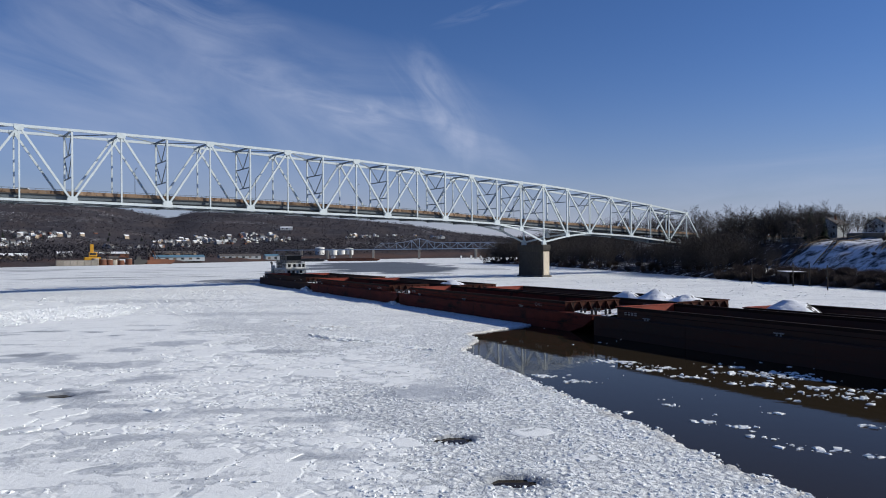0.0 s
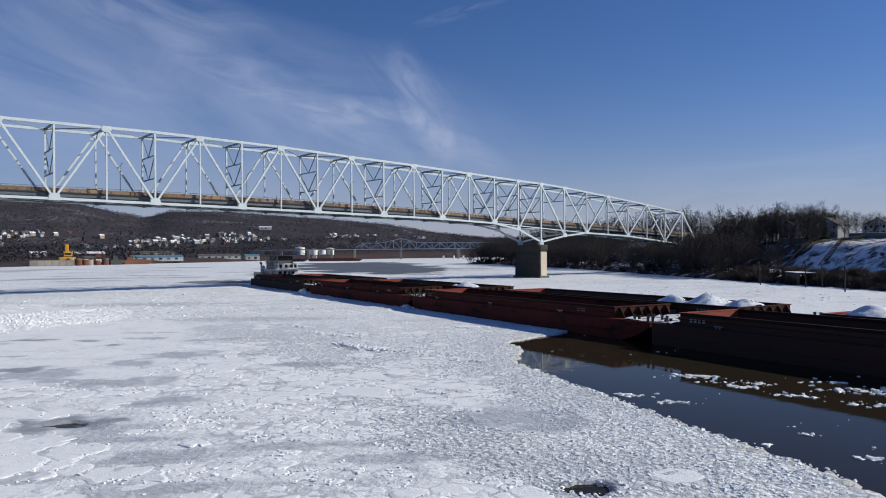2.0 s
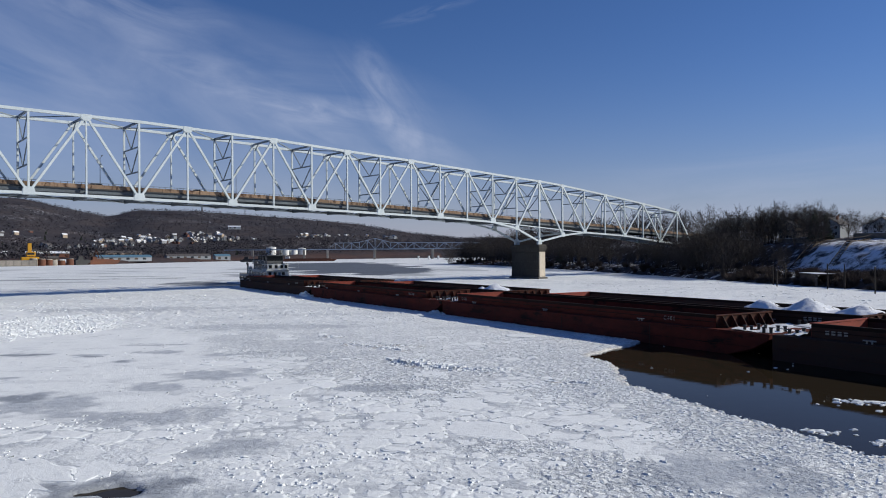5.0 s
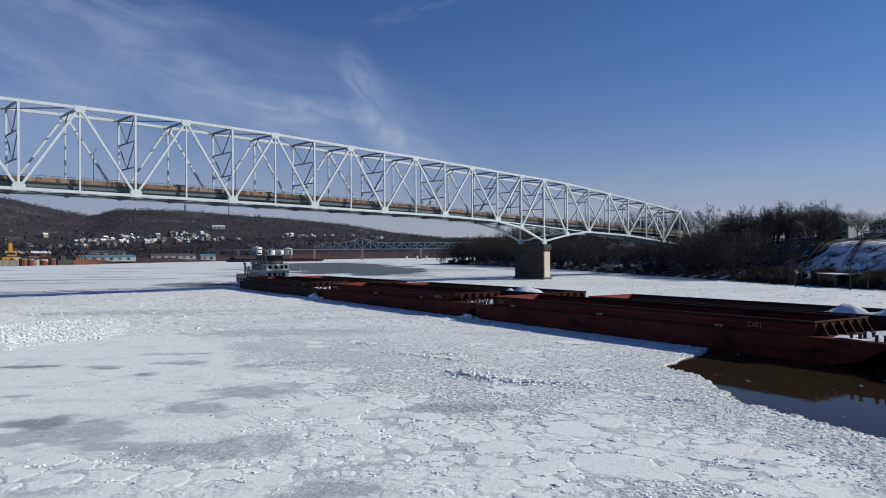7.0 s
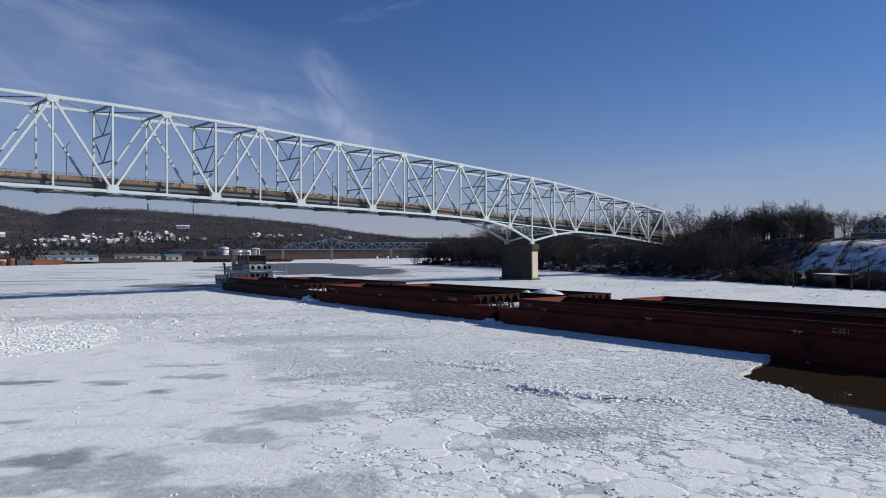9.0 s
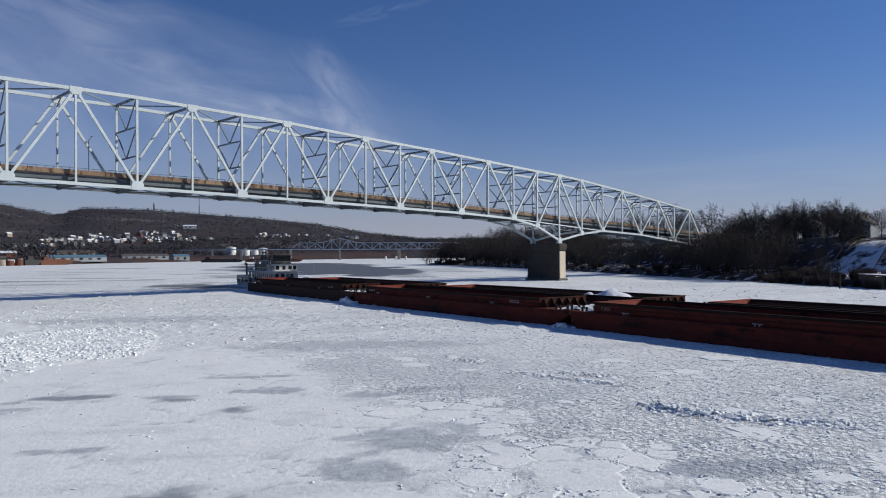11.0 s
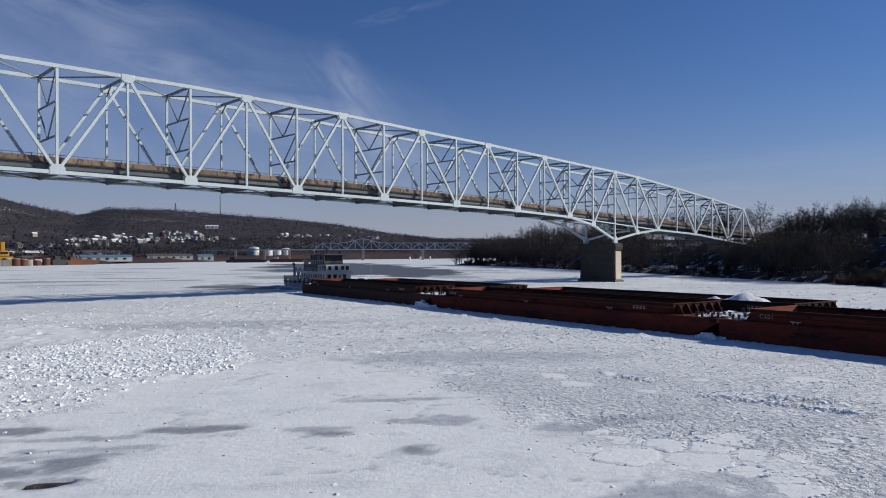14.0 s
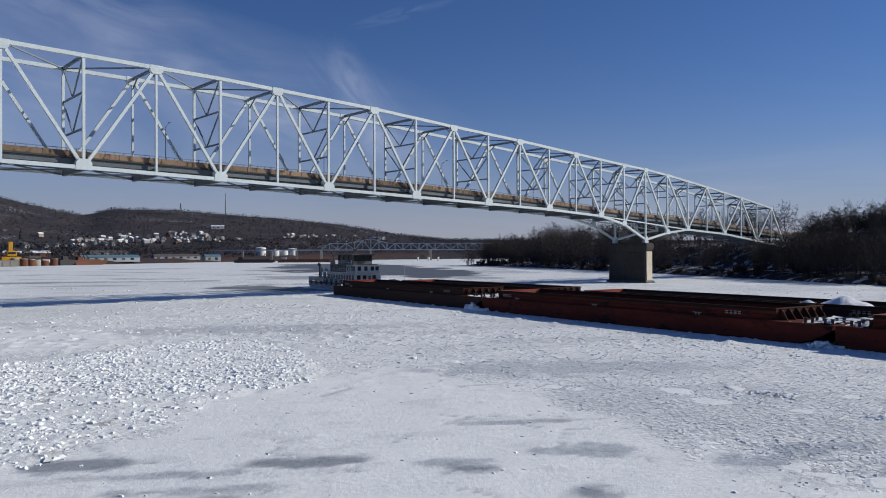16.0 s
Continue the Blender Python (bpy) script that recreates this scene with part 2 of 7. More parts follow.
# ---- mesh helpers ----
class Shape:
    """Gathers vertices and faces of one mesh."""

    def __init__(self):
        self.v, self.f = [], []

    def add(self, vs, fs):
        k = len(self.v)
        self.v.extend(tuple(p) for p in vs)
        self.f.extend(tuple(i + k for i in f) for f in fs)
        return self

    def box(self, x0, y0, z0, x1, y1, z1):
        return self.add([(x0, y0, z0), (x1, y0, z0), (x1, y1, z0), (x0, y1, z0), (x0, y0, z1), (x1, y0, z1), (x1, y1, z1), (x0, y1, z1)],
                        [(0, 3, 2, 1), (4, 5, 6, 7), (0, 1, 5, 4), (1, 2, 6, 5), (2, 3, 7, 6), (3, 0, 4, 7)])

    def beam(self, p0, p1, w, h, up=(0, 0, 1)):
        """A square bar from p0 to p1; w across, h along the up side."""
        p0, p1 = Vector(p0), Vector(p1)
        d = (p1 - p0).normalized()
        s = d.cross(Vector(up))
        if s.length < 1e-4:
            s = d.cross(Vector((1, 0, 0)))
        s.normalize()
        u = s.cross(d)
        s, u = s * (w / 2), u * (h / 2)
        vs = [p + a * s + b * u for p in (p0, p1) for a, b in ((-1, -1), (1, -1), (1, 1), (-1, 1))]
        return self.add(vs, [(0, 1, 2, 3), (7, 6, 5, 4), (0, 4, 5, 1), (1, 5, 6, 2), (2, 6, 7, 3), (3, 7, 4, 0)])

    def tube(self, p0, p1, r0, r1=None, n=8, caps=True):
        p0, p1 = Vector(p0), Vector(p1)
        r1 = r0 if r1 is None else r1
        d = (p1 - p0).normalized()
        s = d.orthogonal().normalized()
        u = d.cross(s)
        ring = [(math.cos(2 * math.pi * k / n), math.sin(2 * math.pi * k / n)) for k in range(n)]
        vs = [p0 + (s * a + u * b) * r0 for a, b in ring] + [p1 + (s * a + u * b) * r1 for a, b in ring]
        fs = [(k, (k + 1) % n, n + (k + 1) % n, n + k) for k in range(n)]
        if caps:
            fs += [tuple(range(n - 1, -1, -1)), tuple(range(n, 2 * n))]
        return self.add(vs, fs)

    def prism(self, outline, y0, y1):
        """An outline in x and z drawn out from y0 to y1."""
        n = len(outline)
        vs = [(x, y0, z) for x, z in outline] + [(x, y1, z) for x, z in outline]
        fs = [tuple(range(n)), tuple(range(2 * n - 1, n - 1, -1))]
        fs += [(k, n + k, n + (k + 1) % n, (k + 1) % n) for k in range(n)]
        return self.add(vs, fs)

    def mesh(self, name, material, bevel=0.0, smooth=False):
        me = bpy.data.meshes.new(name)
        me.from_pydata(self.v, [], self.f)
        bm = bmesh.new()
        bm.from_mesh(me)
        if bevel:
            bmesh.ops.bevel(bm, geom=bm.edges[:], offset=bevel, segments=1, affect="EDGES", clamp_overlap=True)
        bmesh.ops.recalc_face_normals(bm, faces=bm.faces[:])
        bm.to_mesh(me)
        bm.free()
        me.materials.append(material)
        if smooth:
            me.polygons.foreach_set("use_smooth", [True] * len(me.polygons))
        return me


def part(name, shape, material, parent, label="", bevel=0.0, smooth=False):
    me = shape if isinstance(shape, bpy.types.Mesh) else shape.mesh(name, material, bevel, smooth)
    ob = new(name, me)
    ob.parent = parent
    if label:
        ob["label"] = label
    return ob


def thing(name, label, category, m=None, group="", kind=""):
    ob = new(name)
    ob.empty_display_size = 0.5
    if m is not None:
        ob.matrix_world = m
    return tagged(ob, label, category, group, kind)


# ---- noise on arrays ----
def hash2(ix, iy, seed):
    h = (ix.astype(np.int64) * 374761393 + iy.astype(np.int64) * 668265263 + seed * 974634777) & 0xFFFFFFFF
    h = ((h ^ (h >> 13)) * 1274126177) & 0xFFFFFFFF
    return ((h ^ (h >> 16)) & 0xFFFFFF) / float(0xFFFFFF)


def vnoise(x, y, seed):
    ix, iy = np.floor(x), np.floor(y)
    fx, fy = x - ix, y - iy
    fx, fy = fx * fx * (3 - 2 * fx), fy * fy * (3 - 2 * fy)
    a, b = hash2(ix, iy, seed), hash2(ix + 1, iy, seed)
    c, d = hash2(ix, iy + 1, seed), hash2(ix + 1, iy + 1, seed)
    return (a + (b - a) * fx) * (1 - fy) + (c + (d - c) * fx) * fy


def fbm(x, y, seed, octaves=4):
    total, amp, norm = 0.0, 1.0, 0.0
    for k in range(octaves):
        total = total + amp * vnoise(x * 2 ** k + 17.3 * k, y * 2 ** k - 9.1 * k, seed + k)
        norm += amp
        amp *= 0.5
    return total / norm


def cells(x, y, seed):
    """Cell noise: distances to the nearest and next seed point, the nearest one's number (0 to 1) and the offset from it."""
    ix, iy = np.floor(x), np.floor(y)
    f1, f2 = np.full(x.shape, 9.0), np.full(x.shape, 9.0)
    who, ox, oy = np.zeros(x.shape), np.zeros(x.shape), np.zeros(x.shape)
    for a in (-1, 0, 1):
        for b in (-1, 0, 1):
            cx, cy = ix + a, iy + b
            dx, dy = x - cx - hash2(cx, cy, seed), y - cy - hash2(cx, cy, seed + 1)
            d = np.sqrt(dx * dx + dy * dy)
            near = d < f1
            f2 = np.where(near, f1, np.minimum(f2, d))
            who = np.where(near, hash2(cx, cy, seed + 2), who)
            ox, oy = np.where(near, dx, ox), np.where(near, dy, oy)
            f1 = np.where(near, d, f1)
    return f1, f2, who, ox, oy


def step(a, b, x):
    t = np.clip((x - a) / (b - a), 0, 1)
    return t * t * (3 - 2 * t)


def edge_distance(x, y, outline):
    """Signed distance to a closed outline: above 0 inside."""
    best, inside = np.full(x.shape, 1e9), np.zeros(x.shape, bool)
    for (ax, ay), (bx, by) in zip(outline, outline[1:] + outline[:1]):
        ex, ey = bx - ax, by - ay
        t = np.clip(((x - ax) * ex + (y - ay) * ey) / (ex * ex + ey * ey), 0, 1)
        best = np.minimum(best, np.hypot(x - ax - t * ex, y - ay - t * ey))
        if ey:
            inside ^= ((ay > y) != (by > y)) & (x < ax + (y - ay) * ex / ey)
    return np.where(inside, best, -best)


def stepped(marks):
    """Places along one axis from rows of (start, end, first step, last step)."""
    out = []
    for a, b, s0, s1 in marks:
        p = a
        while p < b - 1e-6:
            out.append(p)
            p += s0 + (s1 - s0) * (p - a) / (b - a)
    return np.array(out + [marks[-1][1]])


def sheet(name, xs, ys, z, material, smooth=True, **layers):
    """A mesh over a grid of places, with heights z and named values at its points."""
    ny, nx = z.shape
    gx, gy = np.meshgrid(xs, ys)
    me = bpy.data.meshes.new(name)
    me.vertices.add(nx * ny)
    me.vertices.foreach_set("co", np.stack([gx, gy, z], -1).ravel())
    k = np.arange(nx * ny).reshape(ny, nx)
    quads = np.stack([k[:-1, :-1], k[:-1, 1:], k[1:, 1:], k[1:, :-1]], -1).reshape(-1, 4)
    me.loops.add(quads.size)
    me.loops.foreach_set("vertex_index", quads.ravel())
    me.polygons.add(len(quads))
    me.polygons.foreach_set("loop_start", np.arange(len(quads)) * 4)
    me.polygons.foreach_set("use_smooth", np.full(len(quads), smooth))
    for layer, values in layers.items():
        me.attributes.new(layer, "FLOAT", "POINT").data.foreach_set("value", values.ravel().astype(np.float32))
    me.update()
    me.validate()
    me.materials.append(material)
    return new(name, me)

# ---- ground, water and ice ----
TOW_AT, TOW_TURN, BARGE_LONG, BARGE_WIDE = Vector((-62.37, 251.3, 0)), -64.47, 59.36, 10.67
tow_d = Vector((math.cos(radians(TOW_TURN)), math.sin(radians(TOW_TURN))))
tow_n = Vector((-tow_d.y, tow_d.x))
RIVER = [(200, -2400), (128, -600), (118, -100), (108, 100), (101, 175), (95, 220), (93, 245), (88, 340), (79, 445), (66, 565), (48, 628),
         (42, 645), (70, 690), (160, 790), (330, 900), (700, 1010), (1400, 1100), (3900, 1300), (3900, 1800), (1400, 1600), (500, 1450),
         (150, 1370), (0, 1300), (-130, 1180), (-237, 1010), (-323, 819), (-390, 668), (-440, 500), (-450, 200), (-420, -600), (-500, -2400)]
RIDGE_AT = (-180, -60, -40, -30, -24, -21, -18.6, -17, -13, -9, -5, -1, 3, 8, 20, 60, 180)
RIDGE_HIGH = (90, 150, 172, 178, 172, 146, 128, 148, 148, 138, 128, 114, 88, 66, 58, 80, 90)


def ground_height(x, y):
    """Height of the land over the river's level; below 0 in the river's bed."""
    x, y = np.asarray(x, float), np.asarray(y, float)
    d = -edge_distance(x, y, RIVER) + (fbm(x / 14, y / 14, 5, 3) - 0.5) * 5
    right = (x > 0) & (y < 720 + 0.2 * (x - 40))
    z_right = np.interp(d, (-12, 0, 3, 8, 26, 40, 60, 200, 500, 1500), (-3, -0.4, 1.0, 2.2, 3.2, 11.8, 14.2, 17, 30, 60))
    z_left = np.interp(d, (-12, 0, 6, 40, 150, 500, 900, 1500), (-3, -0.4, 3, 5, 12, 34, 52, 60))
    z = np.where(right, z_right, z_left)
    bearing = np.degrees(np.arctan2(x + 30, y))
    far = np.hypot(x + 30, y)
    ridge = np.interp(bearing, RIDGE_AT, RIDGE_HIGH)
    lump = fbm(x / 260, y / 260, 31, 4) - 0.5
    hill = step(1150, 2250, far) * (1 - 0.35 * step(2500, 4500, far)) * np.clip(ridge - 72, 0, None)
    z = np.where(d > 0, z + hill * (1 + 0.25 * lump * (far < 2000)) * np.where(right, step(900, 2600, far), 1.0), z)
    rough = np.clip(d / 15, 0, 1) * (fbm(x / 9, y / 9, 8, 3) - 0.5) * np.where(far > 900, 7.0, 1.4)
    return z + rough


def land_material():
    m = bpy.data.materials.new("winter_hillside")
    m.use_nodes = True
    n, l = m.node_tree.nodes, m.node_tree.links
    b = n["Principled BSDF"]
    geo = n.new("ShaderNodeNewGeometry")

    def noise_at(s, detail=6, r=0.6, stretch=(1, 1, 1)):
        mp = n.new("ShaderNodeMapping")
        mp.inputs["Scale"].default_value = stretch
        l.new(geo.outputs["Position"], mp.inputs["Vector"])
        t = n.new("ShaderNodeTexNoise")
        t.inputs["Scale"].default_value, t.inputs["Detail"].default_value, t.inputs["Roughness"].default_value = s, detail, r
        l.new(mp.outputs[0], t.inputs["Vector"])
        return t.outputs["Fac"]

    def ramp(f, a, z, lo=0.0, hi=1.0):
        t = n.new("ShaderNodeMapRange")
        for k, v in zip((1, 2, 3, 4), (a, z, lo, hi)):
            t.inputs[k].default_value = v
        l.new(f, t.inputs[0])
        return t.outputs[0]

    def mixc(f, a, z):
        t = n.new("ShaderNodeMixRGB")
        l.new(f, t.inputs[0])
        for k, v in ((1, a), (2, z)):
            if isinstance(v, tuple):
                t.inputs[k].default_value = (*v, 1)
            else:
                l.new(v, t.inputs[k])
        return t.outputs[0]

    # wood tones carry a touch of blue for the haze over the hills
    woods = mixc(ramp(noise_at(0.05, 8, 0.7), 0.4, 0.62), (0.034, 0.034, 0.043), (0.052, 0.047, 0.053))
    woods = mixc(ramp(noise_at(0.012, 5, 0.6), 0.45, 0.65), woods, (0.060, 0.050, 0.052))
    shore = n.new("ShaderNodeAttribute")
    shore.attribute_name = "shore"
    woods = mixc(shore.outputs["Fac"], woods, (0.088, 0.054, 0.046))
    at = n.new("ShaderNodeAttribute")
    at.attribute_name = "snow"
    sub = n.new("ShaderNodeMath")
    sub.operation = "ADD"
    l.new(at.outputs["Fac"], sub.inputs[0])
    l.new(noise_at(0.22, 7, 0.7), sub.inputs[1])
    col = mixc(ramp(sub.outputs[0], 0.88, 1.02), woods, (0.76, 0.78, 0.82))
    l.new(col, b.inputs["Base Color"])
    b.inputs["Roughness"].default_value, b.inputs["Specular IOR Level"].default_value = 0.95, 0.1
    bp = n.new("ShaderNodeBump")
    bp.inputs["Strength"].default_value, bp.inputs["Distance"].default_value = 0.7, 1.5
    l.new(noise_at(0.25, 8, 0.7), bp.inputs["Height"])
    l.new(bp.outputs[0], b.inputs["Normal"])
    return m


def build_ground():
    xs = stepped([(-4300, -1500, 140, 34), (-1500, 60, 34, 16), (60, 240, 2.6, 2.6), (240, 900, 5, 30), (900, 4300, 40, 160)])
    ys = stepped([(-2500, 60, 120, 8), (60, 720, 4, 4), (720, 1500, 10, 18), (1500, 2500, 18, 26), (2500, 4700, 40, 160)])
    gx, gy = np.meshgrid(xs, ys)
    z = ground_height(gx, gy)
    d = -edge_distance(gx, gy, RIVER)
    snow = 0.20 + 0.0 * z
    yard = (gx > 60) & (gy < 262) & (gy > 60)
    snow = np.where(yard, np.where(d < 7, 0.30, 0.48), snow)
    snow = np.where((gx > 40) & (gy >= 262) & (gy < 720) & (d > 0), 0.355, snow)
    snow = np.where((gx < 0) & (d > 140), 0.27 + 0.22 * (fbm(gx / 70, gy / 70, 77, 3) - 0.5), snow)
    shore = step(150, 20, d) * (d > 0) * (gx < 100) * (gy > 500) * np.clip(fbm(gx / 60, gy / 60, 66, 3) * 2 - 0.4, 0, 1)
    tagged(sheet("ground", xs, ys, z, land_material(), True, snow=snow, shore=shore), "brown wooded winter hills and river banks with patches of snow", "ground", kind="structure")


def build_water():
    m = bpy.data.materials.new("river_water")
    m.use_nodes = True
    n, l = m.node_tree.nodes, m.node_tree.links
    b = n["Principled BSDF"]
    b.inputs["Base Color"].default_value = (0.025, 0.019, 0.012, 1)
    b.inputs["Roughness"].default_value, b.inputs["IOR"].default_value = 0.035, 1.33
    b.inputs["Specular IOR Level"].default_value = 0.08
    geo = n.new("ShaderNodeNewGeometry")
    t = n.new("ShaderNodeTexNoise")
    t.inputs["Scale"].default_value, t.inputs["Detail"].default_value = 0.9, 4
    l.new(geo.outputs["Position"], t.inputs["Vector"])
    bp = n.new("ShaderNodeBump")
    bp.inputs["Strength"].default_value, bp.inputs["Distance"].default_value = 0.16, 0.03
    l.new(t.outputs["Fac"], bp.inputs["Height"])
    l.new(bp.outputs[0], b.inputs["Normal"])
    xs, ys = stepped([(-700, 3900, 200, 200)]), stepped([(-2400, 1800, 150, 150)])
    tagged(sheet("water", xs, ys, np.full((len(ys), len(xs)), -0.16), m), "dark brown open river water between the ice", "water", kind="structure")


NEAR_POOL = [(6.6, 99.8), (-0.2, 93), (0.2, 85.5), (-1.8, 77), (0.2, 69), (3.0, 58), (5.4, 49.5), (7.4, 43), (8.8, 36), (10.8, 31), (14, 22), (22, 2), (40, -40),
             (110, -40), (70, 10), (58, 32), (40, 70), (24, 100), (15, 112)]
FAR_POOL = [(-104, 590), (-112, 760), (-40, 800), (8, 655), (9, 480), (5, 375), (-18, 340), (-58, 388)]
# rafts of drift ice: x, y, length, pieces
RAFTS = [(11.4, 69.3, 1.2, 16), (13.3, 64.3, 1.6, 25), (15.1, 60.8, 1.9, 37), (19.9, 61.8, 2.2, 33), (22.8, 62.1, 2.4, 46), (19.6, 57.2, 2.6, 50), (24.5, 54.6, 3.2, 63), (22.9, 51.9, 2.9, 58), (24.3, 58.8, 1.8, 25),
         (5.6, 59.4, 1.2, 21), (10.4, 50.1, 0.7, 10), (10.6, 45.4, 1.2, 12), (12.4, 44.2, 0.9, 14), (12.6, 41.5, 0.7, 12), (13.8, 39.5, 1.7, 33), (19.8, 43.8, 1.2, 16), (15.8, 47.4, 0.7, 9), (7.0, 48.3, 0.6, 8),
         (16.1, 37.9, 0.9, 10), (11.3, 69.0, 2.2, 33), (13.9, 65.5, 2.6, 42), (6.5, 59.1, 1.3, 21), (3.8, 61.6, 1.2, 16), (11.8, 69.1, 1.7, 25), (22.7, 60.4, 2.9, 50), (20.8, 65.3, 1.0, 12), (3.9, 62.2, 0.7, 10)]
WAKE_POOL = [(-56, 262), (-64, 250), (-80, 258), (-94, 278), (-92, 296), (-74, 292)]
# smooth snowed floes, heap of ice blocks, fields of plates, low ridges of thrown-up ice
FLOE = [(-64, 116), (-57, 126.5), (-50, 127), (-42.5, 120), (-39.5, 110), (-36.5, 98), (-33.5, 88), (-31.5, 76), (-34, 69.5), (-44, 67.5), (-55, 73), (-70, 82), (-74, 96), (-68.5, 103.5), (-65.5, 109)]
FLOE_AWAY = [(-104, 168), (-82, 163), (-75, 152), (-82, 143), (-104, 138)]
HEAP = [(-69, 101), (-67.5, 104), (-65.5, 108.5), (-64, 116), (-61.8, 117.6), (-58.5, 121.5), (-57, 127), (-59, 140), (-66, 151), (-73, 147), (-80, 137), (-92, 130), (-94, 106), (-80, 94)]
PLATES_LEFT = [(-7.5, 28), (-7.5, 44), (-13, 50), (-14.5, 60), (-15.5, 67), (-21, 72), (-22.5, 79), (-29, 87), (-33, 96), (-36, 104), (-39, 100), (-36, 88), (-33, 76), (-34, 69), (-44, 67), (-55, 72), (-70, 80), (-74, 60), (-50, 34), (-30, 24)]
PLATES_RIGHT = [(-7.8, 57), (-10, 62), (-16.5, 63), (-15.5, 71), (-14.2, 78), (-9, 81), (-3.4, 76), (-2.2, 68), (-2.6, 60), (-0.8, 54.5), (-3.6, 51), (-8, 53)]
RIDGES = [((-19.4, 90.8), (-14.5, 86.4), 1.5, 1.0), ((-14.5, 86.4), (-9.6, 83.9), 1.2, 0.8), ((-24.4, 105.2), (-18.0, 98.4), 0.9, 0.5), ((-20.4, 103.6), (-16.8, 101.6), 1.4, 0.35),
          ((-27.0, 113.2), (-25.0, 111.0), 1.2, 0.4), ((-7.4, 79.0), (-4.6, 77.4), 0.7, 0.4)]
# wet grey patches: x, y, half lengths, and how open they are
WET = [(-4.0, 41.6, 1.6, 1.3, 1.0), (-1.6, 34.4, 1.8, 1.2, 0.9), (-31.8, 55.6, 3.2, 2.2, 0.5), (-43.2, 74.4, 3.0, 2.4, 0.2), (-5.4, 55.4, 4.0, 2.0, 0.0),
       (-36.7, 80.5, 2.0, 1.6, 0.2), (-34.8, 70.0, 3.4, 1.6, 0.1), (-34.7, 86.2, 2.2, 2.0, 0.1), (-44.4, 94.6, 1.5, 0.9, 0.3), (-48.9, 98.5, 1.6, 0.8, 0.3),
       (-42.6, 100.6, 2.2, 1.2, 0.0), (-34.8, 85.0, 3.0, 2.0, 0.1), (-60.0, 91.8, 1.7, 1.1, 1.0), (-4.6, 55.1, 2.6, 1.0, 0.1), (-28.6, 62.0, 2.4, 1.4, 0.1),
       (-20.5, 78.0, 3.0, 1.2, 0.0), (-24.0, 48.0, 2.8, 1.3, 0.1), (-12.0, 47.0, 2.6, 1.2, 0.1), (-56.0, 100.5, 3.5, 0.8, 0.4), (-43.0, 62.0, 2.6, 1.6, 0.2),
       (-60.6, 95.0, 3.0, 1.5, 0.3), (-62.8, 93.2, 2.0, 0.9, 0.3), (-60.3, 97.0, 2.6, 0.6, 0.2), (-66.0, 101.5, 2.6, 0.8, 0.3), (-61.5, 99.4, 3.6, 0.6, 0.2), (-45.0, 77.0, 2.5, 1.5, 0.3), (-33.8, 69.6, 3.0, 1.5, 0.2),
       (-36.0, 125.5, 12.0, 3.6, 0.0), (-66.0, 162.0, 16.0, 5.0, 0.0), (-5.0, 54.2, 4.2, 1.5, 0.0), (-3.6, 52.6, 2.2, 1.0, 0.1), (-44.3, 107.0, 3.4, 0.5, 0.0), (-38.4, 71.0, 2.6, 0.8, 0.1), (-49.2, 99.6, 1.4, 0.5, 0.2), (-51.6, 86.2, 1.8, 0.5, 0.1),
       (-31.8, 99.6, 2.6, 1.0, 0.0), (-36.0, 98.0, 2.2, 0.9, 0.0), (-17.0, 49.5, 3.0, 0.8, 0.0), (-26.5, 51.5, 3.6, 0.7, 0.1), (-22.0, 43.0, 3.0, 0.7, 0.1), (-19.5, 37.0, 2.6, 0.8, 0.0), (-11.5, 38.5, 2.0, 0.6, 0.1)]


